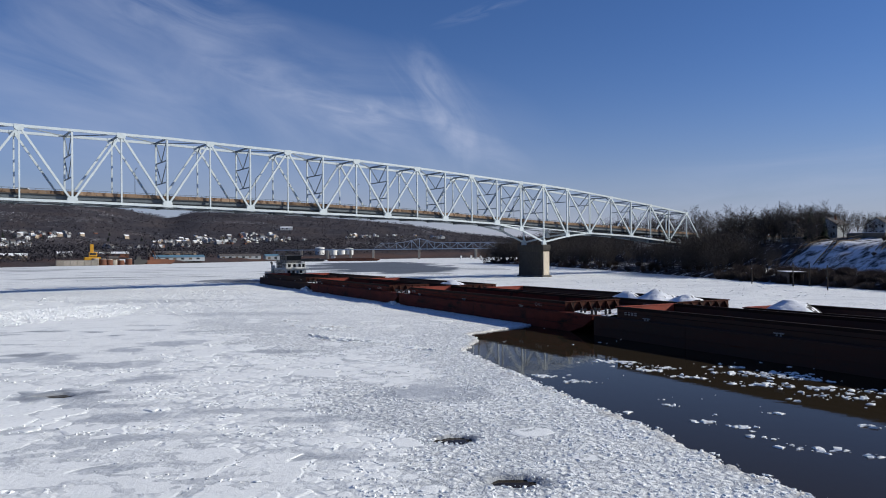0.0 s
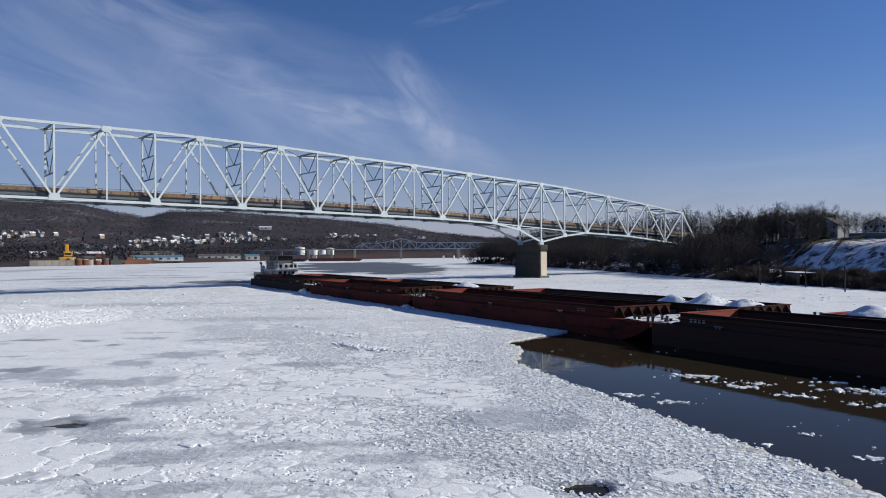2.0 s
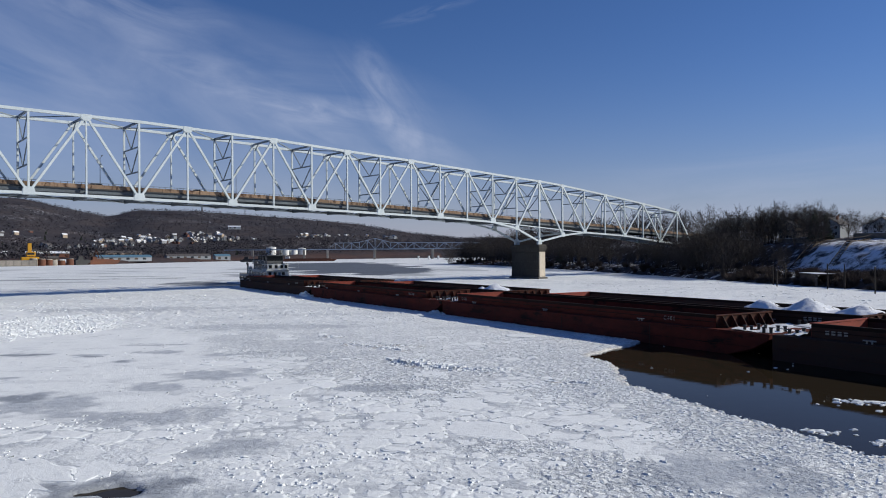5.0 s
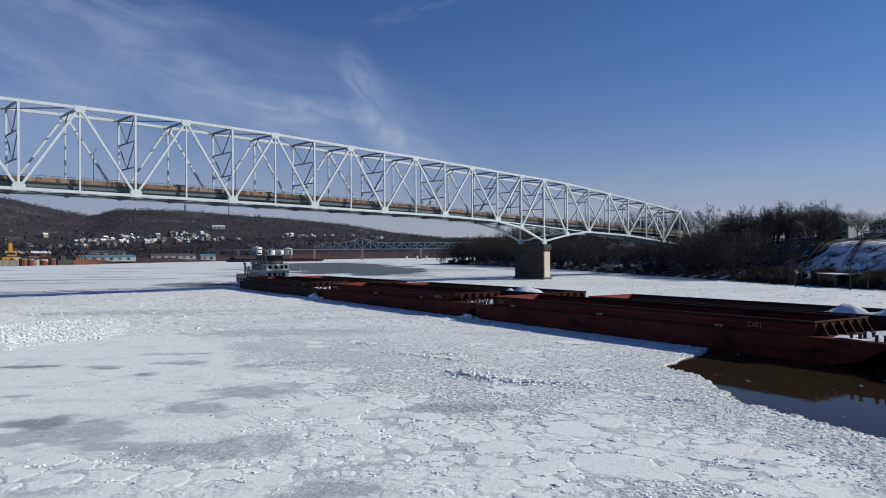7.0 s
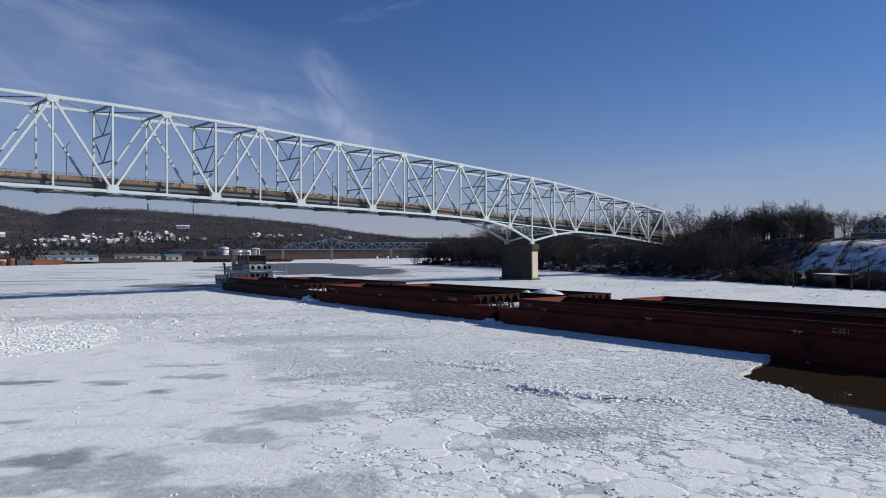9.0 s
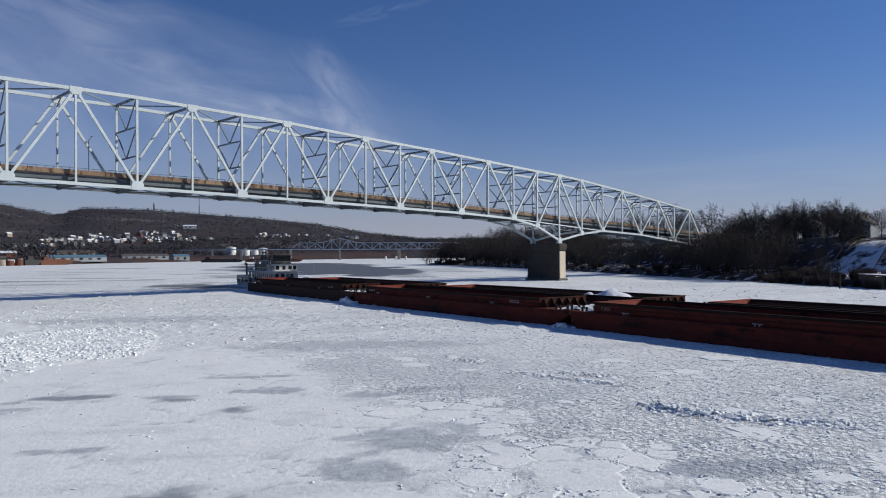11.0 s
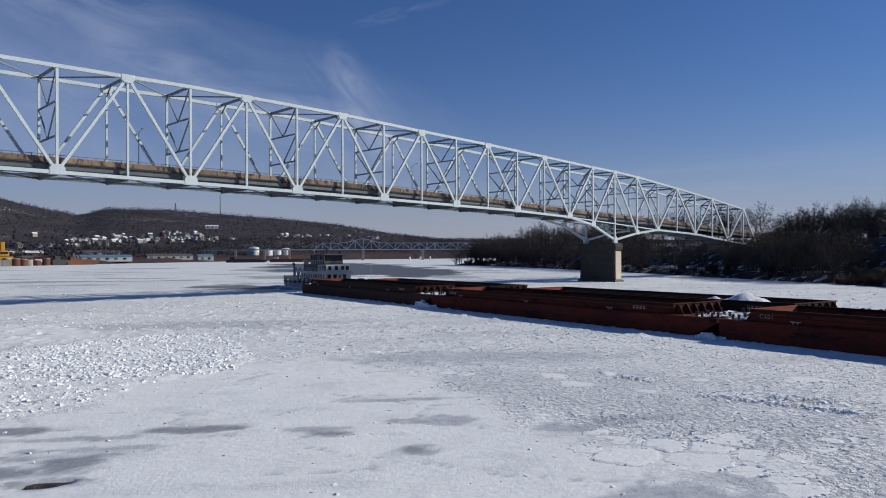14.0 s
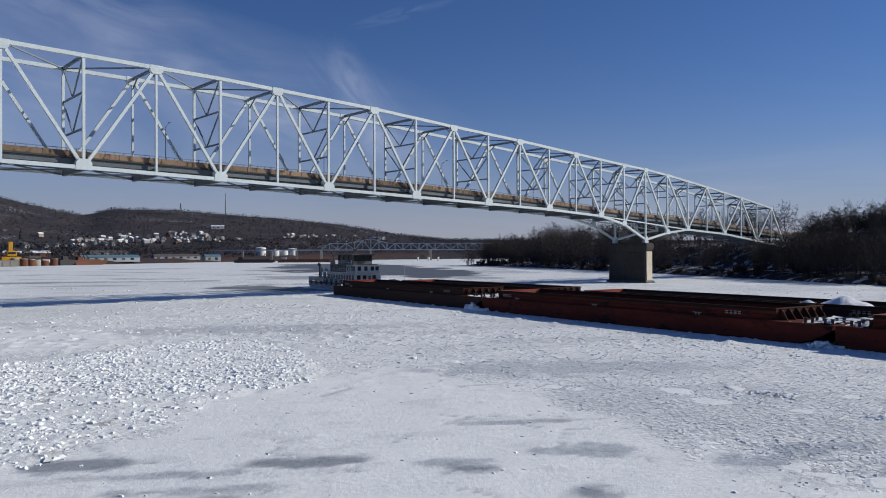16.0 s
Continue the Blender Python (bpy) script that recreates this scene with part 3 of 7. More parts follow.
def ice_material():
    m = bpy.data.materials.new("snowed_river_ice")
    m.use_nodes = True
    n, l = m.node_tree.nodes, m.node_tree.links
    b = n["Principled BSDF"]
    geo = n.new("ShaderNodeNewGeometry")

    def noise_at(s, detail=5, r=0.6):
        t = n.new("ShaderNodeTexNoise")
        t.inputs["Scale"].default_value, t.inputs["Detail"].default_value, t.inputs["Roughness"].default_value = s, detail, r
        l.new(geo.outputs["Position"], t.inputs["Vector"])
        return t.outputs["Fac"]

    def ramp(f, a, z, lo=0.0, hi=1.0):
        t = n.new("ShaderNodeMapRange")
        for k, v in zip((1, 2, 3, 4), (a, z, lo, hi)):
            t.inputs[k].default_value = v
        l.new(f, t.inputs[0])
        return t.outputs[0]

    def mixc(f, a, z):
        t = n.new("ShaderNodeMixRGB")
        l.new(f, t.inputs[0])
        for k, v in ((1, a), (2, z)):
            if isinstance(v, tuple):
                t.inputs[k].default_value = (*v, 1)
            else:
                l.new(v, t.inputs[k])
        return t.outputs[0]

    def value(name):
        t = n.new("ShaderNodeAttribute")
        t.attribute_name = name
        return t.outputs["Fac"]

    wet, dirt, rubble = value("wet"), value("dirt"), value("rubble")

    def voronoi_at(sc, feature="F1"):
        wob = n.new("ShaderNodeVectorMath")
        wob.operation = "MULTIPLY_ADD"
        wob.inputs[1].default_value = (0.5, 0.5, 0.5)
        nt = n.new("ShaderNodeTexNoise")
        nt.inputs["Scale"].default_value, nt.inputs["Detail"].default_value = sc * 0.7, 4
        l.new(geo.outputs["Position"], nt.inputs["Vector"])
        l.new(nt.outputs["Color"], wob.inputs[0])
        l.new(geo.outputs["Position"], wob.inputs[2])
        t = n.new("ShaderNodeTexVoronoi")
        t.feature = feature
        t.inputs["Scale"].default_value = sc
        l.new(wob.outputs[0], t.inputs["Vector"])
        return t

    def mth(op, a, b_):
        t = n.new("ShaderNodeMath")
        t.operation = op
        for k, v in enumerate((a, b_)):
            if isinstance(v, (int, float)):
                t.inputs[k].default_value = v
            else:
                l.new(v, t.inputs[k])
        return t.outputs[0]
    snow = mixc(ramp(noise_at(0.35, 6), 0.35, 0.65), (0.84, 0.862, 0.868), (0.785, 0.808, 0.815))
    snow = mixc(ramp(noise_at(2.2, 6, 0.7), 0.52, 0.72), snow, (0.67, 0.695, 0.71))
    small = voronoi_at(2.6)
    tiny = voronoi_at(6.5)
    sepc = n.new("ShaderNodeSeparateColor")
    l.new(small.outputs["Color"], sepc.inputs[0])
    # lumps of brash: some grey and glassy, gaps between them darker grey
    glassy = mth("MULTIPLY", ramp(sepc.outputs[0], 0.62, 0.80), rubble)
    gap = mth("MULTIPLY", ramp(small.outputs["Distance"], 0.42, 0.62), rubble)
    snow = mixc(mth("MULTIPLY", glassy, 0.50), snow, (0.50, 0.53, 0.57))
    snow = mixc(mth("MULTIPLY", gap, 0.55), snow, (0.34, 0.36, 0.39))
    blotch = ramp(noise_at(1.1, 8, 0.75), 0.40, 0.62)
    soaked = mth("MULTIPLY", wet, mth("ADD", 0.55, mth("MULTIPLY", blotch, 0.45)))
    col = mixc(soaked, snow, (0.36, 0.385, 0.42))
    col = mixc(value("skim"), col, (0.105, 0.120, 0.145))
    col = mixc(dirt, col, (0.26, 0.19, 0.12))
    l.new(col, b.inputs["Base Color"])
    l.new(ramp(wet, 0, 1, 0.75, 0.38), b.inputs["Roughness"])
    b.inputs["Specular IOR Level"].default_value = 0.3
    b1 = n.new("ShaderNodeBump")
    b1.inputs["Strength"].default_value, b1.inputs["Distance"].default_value = 0.50, 0.09
    l.new(noise_at(3.2, 8, 0.72), b1.inputs["Height"])
    lump = mth("ADD", mth("MULTIPLY", mth("SUBTRACT", 0.6, small.outputs["Distance"]), mth("ADD", 0.3, sepc.outputs[1])), mth("MULTIPLY", mth("SUBTRACT", 0.5, tiny.outputs["Distance"]), 0.35))
    b2 = n.new("ShaderNodeBump")
    b2.inputs["Strength"].default_value, b2.inputs["Distance"].default_value = 0.8, 0.17
    l.new(mth("MULTIPLY", lump, mth("ADD", mth("MULTIPLY", rubble, 0.9), 0.04)), b2.inputs["Height"])
    l.new(b1.outputs[0], b2.inputs["Normal"])
    l.new(b2.outputs[0], b.inputs["Normal"])
    return m


ICE = ice_material()


def strew(name, label, px, py, pz, size, flat, tilt, seed, worn=False):
    """Angular pieces of ice strewn at the places given, joined."""
    rng = np.random.default_rng(seed)
    count = len(px)
    corner = np.array([(a, b, c) for c in (-1, 1) for b in (-1, 1) for a in (-1, 1)], float)
    dims = np.stack([size, size * rng.uniform(0.45, 1.0, count), size * flat * rng.uniform(0.5, 1.0, count)], -1)
    box = corner[None] * rng.uniform(0.45, 1.25, (count, 8, 1)) * rng.uniform(0.85, 1.15, (count, 8, 3)) * dims[:, None] * 0.5
    box[:, 4:, :2] *= rng.uniform(0.35, 0.80, (count, 4, 1))
    box[:, :, 2] = corner[None, :, 2] * dims[:, None, 2] * 0.5 * rng.uniform(0.8, 1.2, (count, 8))
    a, b, c = rng.uniform(0, 6.28, count), rng.normal(0, tilt, count), rng.normal(0, tilt, count)
    ca, sa, cb, sb, cc, sc = np.cos(a), np.sin(a), np.cos(b), np.sin(b), np.cos(c), np.sin(c)
    turn = np.stack([np.stack([ca * cb, ca * sb * sc - sa * cc, ca * sb * cc + sa * sc], -1), np.stack([sa * cb, sa * sb * sc + ca * cc, sa * sb * cc - ca * sc], -1),
                     np.stack([-sb, cb * sc, cb * cc], -1)], 1)
    v = np.einsum("nij,nkj->nki", turn, box) + np.stack([px, py, pz], -1)[:, None]
    quad = np.array([(4, 5, 7, 6), (0, 1, 5, 4), (2, 6, 7, 3), (0, 4, 6, 2), (1, 3, 7, 5)])
    faces = (quad[None] + 8 * np.arange(count)[:, None, None]).reshape(-1, 4)
    me = bpy.data.meshes.new(name)
    me.vertices.add(count * 8)
    me.vertices.foreach_set("co", v.ravel())
    me.loops.add(faces.size)
    me.loops.foreach_set("vertex_index", faces.ravel())
    me.polygons.add(len(faces))
    me.polygons.foreach_set("loop_start", np.arange(len(faces)) * 4)
    me.polygons.foreach_set("use_smooth", np.full(len(faces), worn))
    me.update()
    me.materials.append(ICE)
    tagged(new(name, me), label, "ice", kind="stuff")


def pick_places(x, y, xs, ys, mask, count, rng):
    dx, dy = np.gradient(xs), np.gradient(ys)
    weight = (np.clip(mask, 0, None) * dx[None, :] * dy[:, None]).ravel()
    return rng.choice(weight.size, count, p=weight / weight.sum())


def height_at(xs, ys, z, px, py):
    i = np.clip(np.searchsorted(xs, px) - 1, 0, len(xs) - 2)
    j = np.clip(np.searchsorted(ys, py) - 1, 0, len(ys) - 2)
    return z[j, i]


def lay_plates(ice, xs, ys, z, allowed, keep_off, small):
    """Level snowed plates of ice with ragged, worn rims, some grown together; gives the places along their rims."""
    rng = np.random.default_rng(17)
    n_try = 16000
    cx, cy = rng.uniform(-76, 8, n_try), rng.uniform(26, 124, n_try)
    ok = height_at(xs, ys, allowed, cx, cy) > rng.random(n_try)
    cx, cy = cx[ok], cy[ok]
    room = (0.42 + 3.1 * step(0.34, 0.68, fbm(cx / 9, cy / 9, 201, 3)) * (0.30 + 0.70 * rng.random(len(cx)))) * (1 - 0.62 * height_at(xs, ys, small, cx, cy))
    order = np.argsort(-room * rng.uniform(0.5, 1.0, len(room)))
    cx, cy, room = cx[order], cy[order], np.maximum(room[order], 0.30)
    kx, ky, kr = np.empty(0), np.empty(0), np.empty(0)
    for x_, y_, r_ in zip(cx, cy, room):
        if len(kx) == 0 or np.min(np.hypot(kx - x_, ky - y_) - 0.86 * (kr + r_)) > 0:
            kx, ky, kr = np.append(kx, x_), np.append(ky, y_), np.append(kr, r_)
    count, rays = len(kx), 44
    gap = np.hypot(kx[:, None] - kx[None], ky[:, None] - ky[None])
    np.fill_diagonal(gap, 1e9)
    near_ = np.argpartition(gap, 18, axis=1)[:, :18]
    ang = 2 * np.pi * np.arange(rays) / rays
    ux, uy = np.cos(ang), np.sin(ang)
    dx, dy = kx[near_] - kx[:, None], ky[near_] - ky[:, None]
    share = kr[:, None] / (kr[:, None] + kr[near_])
    along = dx[:, :, None] * ux + dy[:, :, None] * uy
    reach = np.where(along > 0.05, (dx ** 2 + dy ** 2)[:, :, None] * share[:, :, None] / np.maximum(along, 0.05), 1e9).min(1)
    reach = np.minimum(reach, 1.35 * kr[:, None] + 0.15)
    wave = sum(rng.normal(0, 0.10 / k ** 0.6, (count, 1)) * np.cos(k * ang + rng.uniform(0, 6.28, (count, 1))) for k in (2, 3, 4, 5, 7, 9))
    fray = rng.normal(0, 0.035, (count, rays))
    reach = reach * rng.uniform(0.90, 1.14, (count, 1)) * (1 + wave + fray + 0.6 * np.roll(fray, 1, 1))
    reach = np.maximum(reach, 0.15)
    for _ in range(4):
        px, py = kx[:, None] + reach * ux, ky[:, None] + reach * uy
        reach = np.where(height_at(xs, ys, keep_off, px, py) > 0.5, reach * 0.7, reach)
    px, py = kx[:, None] + reach * ux, ky[:, None] + reach * uy
    tight = np.maximum(1 - 0.22 / reach, 0.55)
    ix, iy = kx[:, None] + reach * tight * ux, ky[:, None] + reach * tight * uy
    lift = 0.004 + 0.030 * rng.random(count) ** 1.4
    lean = np.where((rng.random(count) < 0.15) & (kr < 0.9), 0.045, 0.008)
    tx, ty = rng.normal(0, 1, count) * lean, rng.normal(0, 1, count) * lean
    base = height_at(xs, ys, z, kx, ky)
    top = lift[:, None] + tx[:, None] * (ix - kx[:, None]) + ty[:, None] * (iy - ky[:, None])
    edge = top - 0.040
    rim = [(a + k, a + (k + 1) % rays, a + rays + (k + 1) % rays, a + rays + k) for a in (0, rays) for k in range(rays)]
    first = np.argsort(ky + 0.35 * np.abs(kx + 12) - 9 * kr)
    rest_v, rest_f = [], []
    for rank, k in enumerate(first):
        ox, oy, nx_, ny_ = px[k] - kx[k], py[k] - ky[k], ix[k] - kx[k], iy[k] - ky[k]
        v = [(a, b, -0.10) for a, b in zip(ox, oy)] + list(zip(ox, oy, edge[k])) + list(zip(nx_, ny_, top[k]))
        faces = rim + [tuple(range(2 * rays, 3 * rays))]
        if rank < 290:
            me = bpy.data.meshes.new("ice_plate")
            me.from_pydata(v, [], faces)
            me.materials.append(ICE)
            ob = new("ice_plate", me)
            ob.parent = ice
            ob.matrix_world = pose(kx[k], ky[k], base[k])
        else:
            o = len(rest_v)
            rest_v += [(a + kx[k], b + ky[k], c + base[k]) for a, b, c in v]
            rest_f += [tuple(i + o for i in f) for f in faces]
    me = bpy.data.meshes.new("ice_plates")
    me.from_pydata(rest_v, [], rest_f)
    me.materials.append(ICE)
    tagged(new("ice_plates", me), "flat broken plates of snowed ice fitted together", "ice", kind="stuff")
    return px, py, kr


def build_ice():
    xs = stepped([(-520, -96, 12, 0.8), (-96, -74, 0.5, 0.34), (-74, 14, 0.34, 0.34), (14, 48, 0.4, 0.8), (48, 130, 0.9, 1.8), (130, 420, 3, 12)])
    ys = stepped([(-200, 26, 12, 0.5), (26, 118, 0.34, 0.34), (118, 200, 0.36, 0.8), (200, 330, 0.8, 1.8), (330, 1600, 1.8, 16)])
    x, y = np.meshgrid(xs, ys)
    near = step(360, 120, np.hypot(x + 30, y - 20))  # small relief fades out where it could not be told apart
    wx = x + (fbm(x / 3, y / 3, 11, 4) - 0.5) * 3.4
    wy = y + (fbm(x / 3, y / 3, 14, 4) - 0.5) * 2.8
    beside = (x - TOW_AT.x) * tow_n.x + (y - TOW_AT.y) * tow_n.y
    floe = step(-1.6, 1.6, np.maximum(edge_distance(x, y, FLOE), edge_distance(x, y, FLOE_AWAY)) + (fbm(x / 4, y / 4, 25, 4) - 0.5) * 8)
    heap = step(-0.8, 0.8, edge_distance(x, y, HEAP) + (fbm(x / 3, y / 3, 27, 3) - 0.5) * 5)
    floe = floe * (1 - heap)
    broken = np.zeros(x.shape)
    for (ax, ay), (bx, by), wide, high in RIDGES:
        t = np.clip(((x - ax) * (bx - ax) + (y - ay) * (by - ay)) / ((bx - ax) ** 2 + (by - ay) ** 2), 0, 1)
        away = np.hypot(x - ax - t * (bx - ax), y - ay - t * (by - ay)) + (fbm(x / 1.3, y / 1.3, 29, 3) - 0.5) * 1.8
        broken = np.maximum(broken, high * step(wide, wide * 0.35, away))
    pool_side = step(-9, -5, edge_distance(x, y, NEAR_POOL) + (fbm(x / 5, y / 5, 23, 3) - 0.5) * 8)
    ragged_rim = (fbm(x / 5, y / 5, 24, 4) - 0.5) * 12
    left_in, right_in = edge_distance(x, y, PLATES_LEFT) + ragged_rim, edge_distance(x, y, PLATES_RIGHT) + ragged_rim * 0.5
    plated = np.maximum(step(-1.5, 1.5, left_in), step(-1.0, 1.0, right_in)) * (1 - pool_side)
    small = np.clip(np.maximum(step(12, 1, left_in) * (left_in > right_in), (right_in > left_in) * 0.55), 0, 1)
    brash = np.clip(1 - plated, 0, 1) * (1 - floe)
    # between the plates: low uneven ground of thin grey ice
    ragged = fbm(x / 1.4, y / 1.2, 93, 4)
    plates = (fbm(x / 1.0, y / 0.9, 55, 4) - 0.5) * 0.13
    g1, g2, gwho, gx_, gy_ = cells(wx / 0.72, wy / 0.62, 51)
    # brash: lumps of several sizes
    h1, h2, hwho, hx_, hy_ = cells(x / 0.55, y / 0.50, 61)
    lumps = np.clip(1.1 - h1 / 0.5, 0, 1) * (0.01 + 0.15 * hwho ** 4) + (hx_ + hy_) * (hwho - 0.5) * 0.05 + np.where(gwho > 0.80, np.clip(1.1 - g1 / 0.45, 0, 1) * (gwho - 0.72) * 0.8, 0)
    lumps = 0.46 * lumps * (0.35 + 1.1 * fbm(x / 3.5, y / 3.5, 67, 3)) - 0.02
    # the heap: tilted blocks thrown together
    k1, k2, kwho, kx_, ky_ = cells(wx / 0.95, wy / 0.8, 71)
    turn = kwho * 40
    blocks = 0.14 + 0.26 * kwho + (kx_ * np.cos(turn) + ky_ * np.sin(turn)) * 0.30 - 0.12 * step(0.10, 0.02, k2 - k1)
    blocks = np.clip(blocks, 0.02, 0.8) + (gx_ * np.cos(gwho * 50) + gy_ * np.sin(gwho * 50)) * 0.12 + gwho * 0.10
    blocks = (0.04 + 0.30 * blocks) * (0.20 + 1.2 * fbm(x / 5, y / 5, 73, 3))
    swell = (fbm(x / 9, y / 9, 81, 3) - 0.5) * 0.08
    c1, c2 = cells(wx / 11, wy / 5, 91)[:2]
    seam = step(0.035, 0.008, c2 - c1) * step(0.45, 0.55, fbm(x / 4, y / 4, 95, 2))
    soft = (fbm(x / 2.2, y / 2.2, 83, 3) - 0.5) * 0.03 - seam * 0.06 + np.where((hwho > 0.955) & (h1 < 0.35), 0.09, 0) * step(0.45, 0.6, fbm(x / 5, y / 5, 85, 2))
    z = swell + near * (floe * soft + (1 - floe) * (brash * lumps + (1 - brash) * plates))
    z = z * (1 - heap) + heap * (blocks * step(300, 160, y) + 0.02)
    z = z + broken * (0.05 + 0.34 * np.clip(1.1 - g1 / 0.45, 0, 1) * gwho)
    # ridged rubble farther off
    m1, m2, mwho = cells(x / 1.5, y / 1.7, 131)[:3]
    z = z + step(105, 150, y) * step(560, 300, y) * (1 - heap) * np.where(mwho > 0.66, np.clip(1 - m1 / 0.5, 0, 1) * 0.85 * (mwho - 0.6), 0) * step(0.34, 0.56, fbm(x / 14, y / 14, 133, 3))
    # wet patches
    wet, murky = np.zeros(x.shape), np.zeros(x.shape)
    for px, py, a, b, open_ in WET:
        r = np.hypot((x - px) / (a * 1.15), (y - py) / (b * 1.15)) + (ragged - 0.5) * 1.7
        w = step(1.10, 0.70, r)
        wet = np.maximum(wet, w * (0.9 if a < 8 else 0.68))
        z = z if a >= 8 else z * (1 - w) + w * np.minimum(z, -0.01)
        if open_ >= 0.3:
            murky = np.maximum(murky, 0.50 * step(0.80, 0.45, r))
        if open_ > 0.4:
            hole = 0.22 + 0.40 * open_
            z = z - step(hole, hole - 0.10, np.hypot((x - px) / a, (y - py) / b) + (ragged - 0.5) * 0.6) * 0.5
    streaks = step(0.60, 0.72, fbm(x / 4.5 + 3, y / 1.5, 97, 5)) * (1 - brash) * (1 - heap) * (1 - 0.4 * floe)
    far_bands = step(0.50, 0.72, fbm(x / 60, y / 22, 99, 4)) * step(120, 220, y) * 0.20
    seams = seam * floe * near
    bare = plated * (1 - floe) * (1 - heap) * (0.06 + 0.60 * step(0.51, 0.62, fbm(x / 4, y / 1.6, 57, 4))) * near
    wet = np.clip(np.maximum.reduce([wet, streaks * 0.45, far_bands, seams * 0.85, bare]), 0, 1) * (1 - broken)
    wet = np.maximum(wet, brash * step(0.50, 0.72, fbm(x / 9, y / 5, 103, 4)) * 0.34 * (1 - heap))
    # dark specks: shade of small holes, painted in with the wet tone
    wet = np.maximum(wet, ((gwho < 0.045) & (g1 < 0.30)) * brash * (1 - heap) * (y < 260))
    rubble = np.clip(brash * (0.40 + 0.60 * step(110, 40, np.hypot((x + 10) * 0.8, y - 30))) + (1 - brash) * (1 - floe) * 0.25 + 0.03, 0, 1) * (1 - 0.5 * heap)
    # open water
    edge = (fbm(x / 3, y / 3, 107, 4) - 0.5) * 4.0
    pool = edge_distance(x, y, NEAR_POOL) + edge * 0.16 + (fbm(x / 0.8, y / 0.8, 110, 3) - 0.5) * 1.0
    skim = step(-4, 4, edge_distance(x, y, FAR_POOL) + (fbm(x / 30, y / 30, 109, 4) - 0.5) * 60)
    skim = np.maximum(skim, step(0.60, 0.66, fbm(x / 34, y / 16, 111, 4)) * step(250, 330, y) * (y < 620) * (x < 40) * 0.55)
    skim = np.maximum(skim, murky)
    skim = np.maximum(skim, 0.9 * step(-1, 2, edge_distance(x, y, WAKE_POOL) + edge * 1.5 - 1 + (fbm(x / 10, y / 4, 108, 4) - 0.5) * 18))
    z = z + near * (y < 150) * step(-3.0, -0.3, pool) * np.clip(1 - g1 / 0.5, 0, 1) * gwho * 0.10
    wet = wet * step(0.5, -4.0, pool)
    under = step(-0.15, 0.45, pool)
    z = np.where(z < -0.15, z, z * (1 - skim))
    strip = step(0.60, 0.68, fbm((x + y * 0.5) / 11, (y - x * 0.5) / 2.2, 113, 3))
    crumbs = fbm(x / 0.9 + 5, y / 0.6, 117, 3)
    drift = np.clip(strip * step(0.46, 0.56, crumbs) * 3 + step(0.70, 0.78, fbm(x / 1.6, y / 1.1, 119, 2)), 0, 4) * (y < 112) * step(0.8, 2.5, pool)
    z = z * (1 - under) - 0.7 * under
    dirt = step(0.05, 0.25, broken) * step(0.70, 0.35, broken) * 0.55 * step(0.45, 0.6, fbm(x / 1.2, y / 1.2, 123, 3)) + heap * step(0.70, 0.80, fbm(x / 2, y / 1.4, 121, 3)) * 0.5
    dirt = dirt + step(-1.0, -0.2, pool) * step(0.3, -0.1, pool) * 0.35 * (y < 140)
    ob = sheet("river_ice", xs, ys, z, ICE, True, wet=wet, dirt=np.clip(dirt, 0, 1), rubble=rubble, skim=skim)
    rng = np.random.default_rng(9)
    dry = (1 - heap) * (under < 0.05) * (1 - floe) * (np.maximum.reduce([step(1.6, 1.3, np.hypot((x - px_) / (a_ * 1.15), (y - py_) / (b_ * 1.15))) for px_, py_, a_, b_, o_ in WET]) < 0.3)
    rx, ry, kr = lay_plates(ob, xs, ys, z, dry * np.clip(plated + 0.015 * brash, 0, 1) * (pool < -2.5) * (y < 124), np.maximum((pool > -1.0) * 1.0, (wet > 0.86) * 1.0) + (z < -0.15) * (pool < 0), small)
    # splinters along the rims of the plates
    edge_n = rx.size
    pick = rng.choice(edge_n, 24000, p=(np.repeat(kr, rx.shape[1]) ** 0.7 / (np.repeat(kr, rx.shape[1]) ** 0.7).sum()))
    sx, sy = rx.ravel()[pick] + rng.normal(0, 0.10, len(pick)), ry.ravel()[pick] + rng.normal(0, 0.10, len(pick))
    keep = step(0.44, 0.60, fbm(sx / 2.0, sy / 2.0, 205, 3)) > rng.random(len(sx))
    sx, sy = sx[keep], sy[keep]
    size = 0.05 + 0.26 * rng.random(len(sx)) ** 2.6
    strew("ice_splinter", "small splinters of ice along the cracks of the frozen river", sx, sy, height_at(xs, ys, z, sx, sy) + 0.02, size, 0.34, 0.16, 3)
    # loose ice adrift in the open water, most of it in loose rafts
    raft_x, raft_y = [], []
    for rx_, ry_, long_, many in RAFTS:
        a, r = rng.normal(0, 0.5, many), rng.normal(0, 0.42, many)
        raft_x.append(rx_ + long_ * a * 0.94 + 0.35 * long_ * r * 0.3)
        raft_y.append(ry_ - long_ * a * 0.34 + 0.50 * long_ * r)
    at = pick_places(x, y, xs, ys, drift, 300, rng)
    sx = np.concatenate(raft_x + [x.ravel()[at] + rng.uniform(-0.25, 0.25, len(at))])
    sy = np.concatenate(raft_y + [y.ravel()[at] + rng.uniform(-0.25, 0.25, len(at))])
    keep = height_at(xs, ys, z, sx, sy) < -0.4
    sx, sy = sx[keep], sy[keep]
    strew("drift_ice", "small pieces of ice adrift in the dark water", sx, sy, np.full(len(sx), -0.135), 0.10 + 0.60 * rng.random(len(sx)) ** 2.5, 0.20, 0.05, 11)
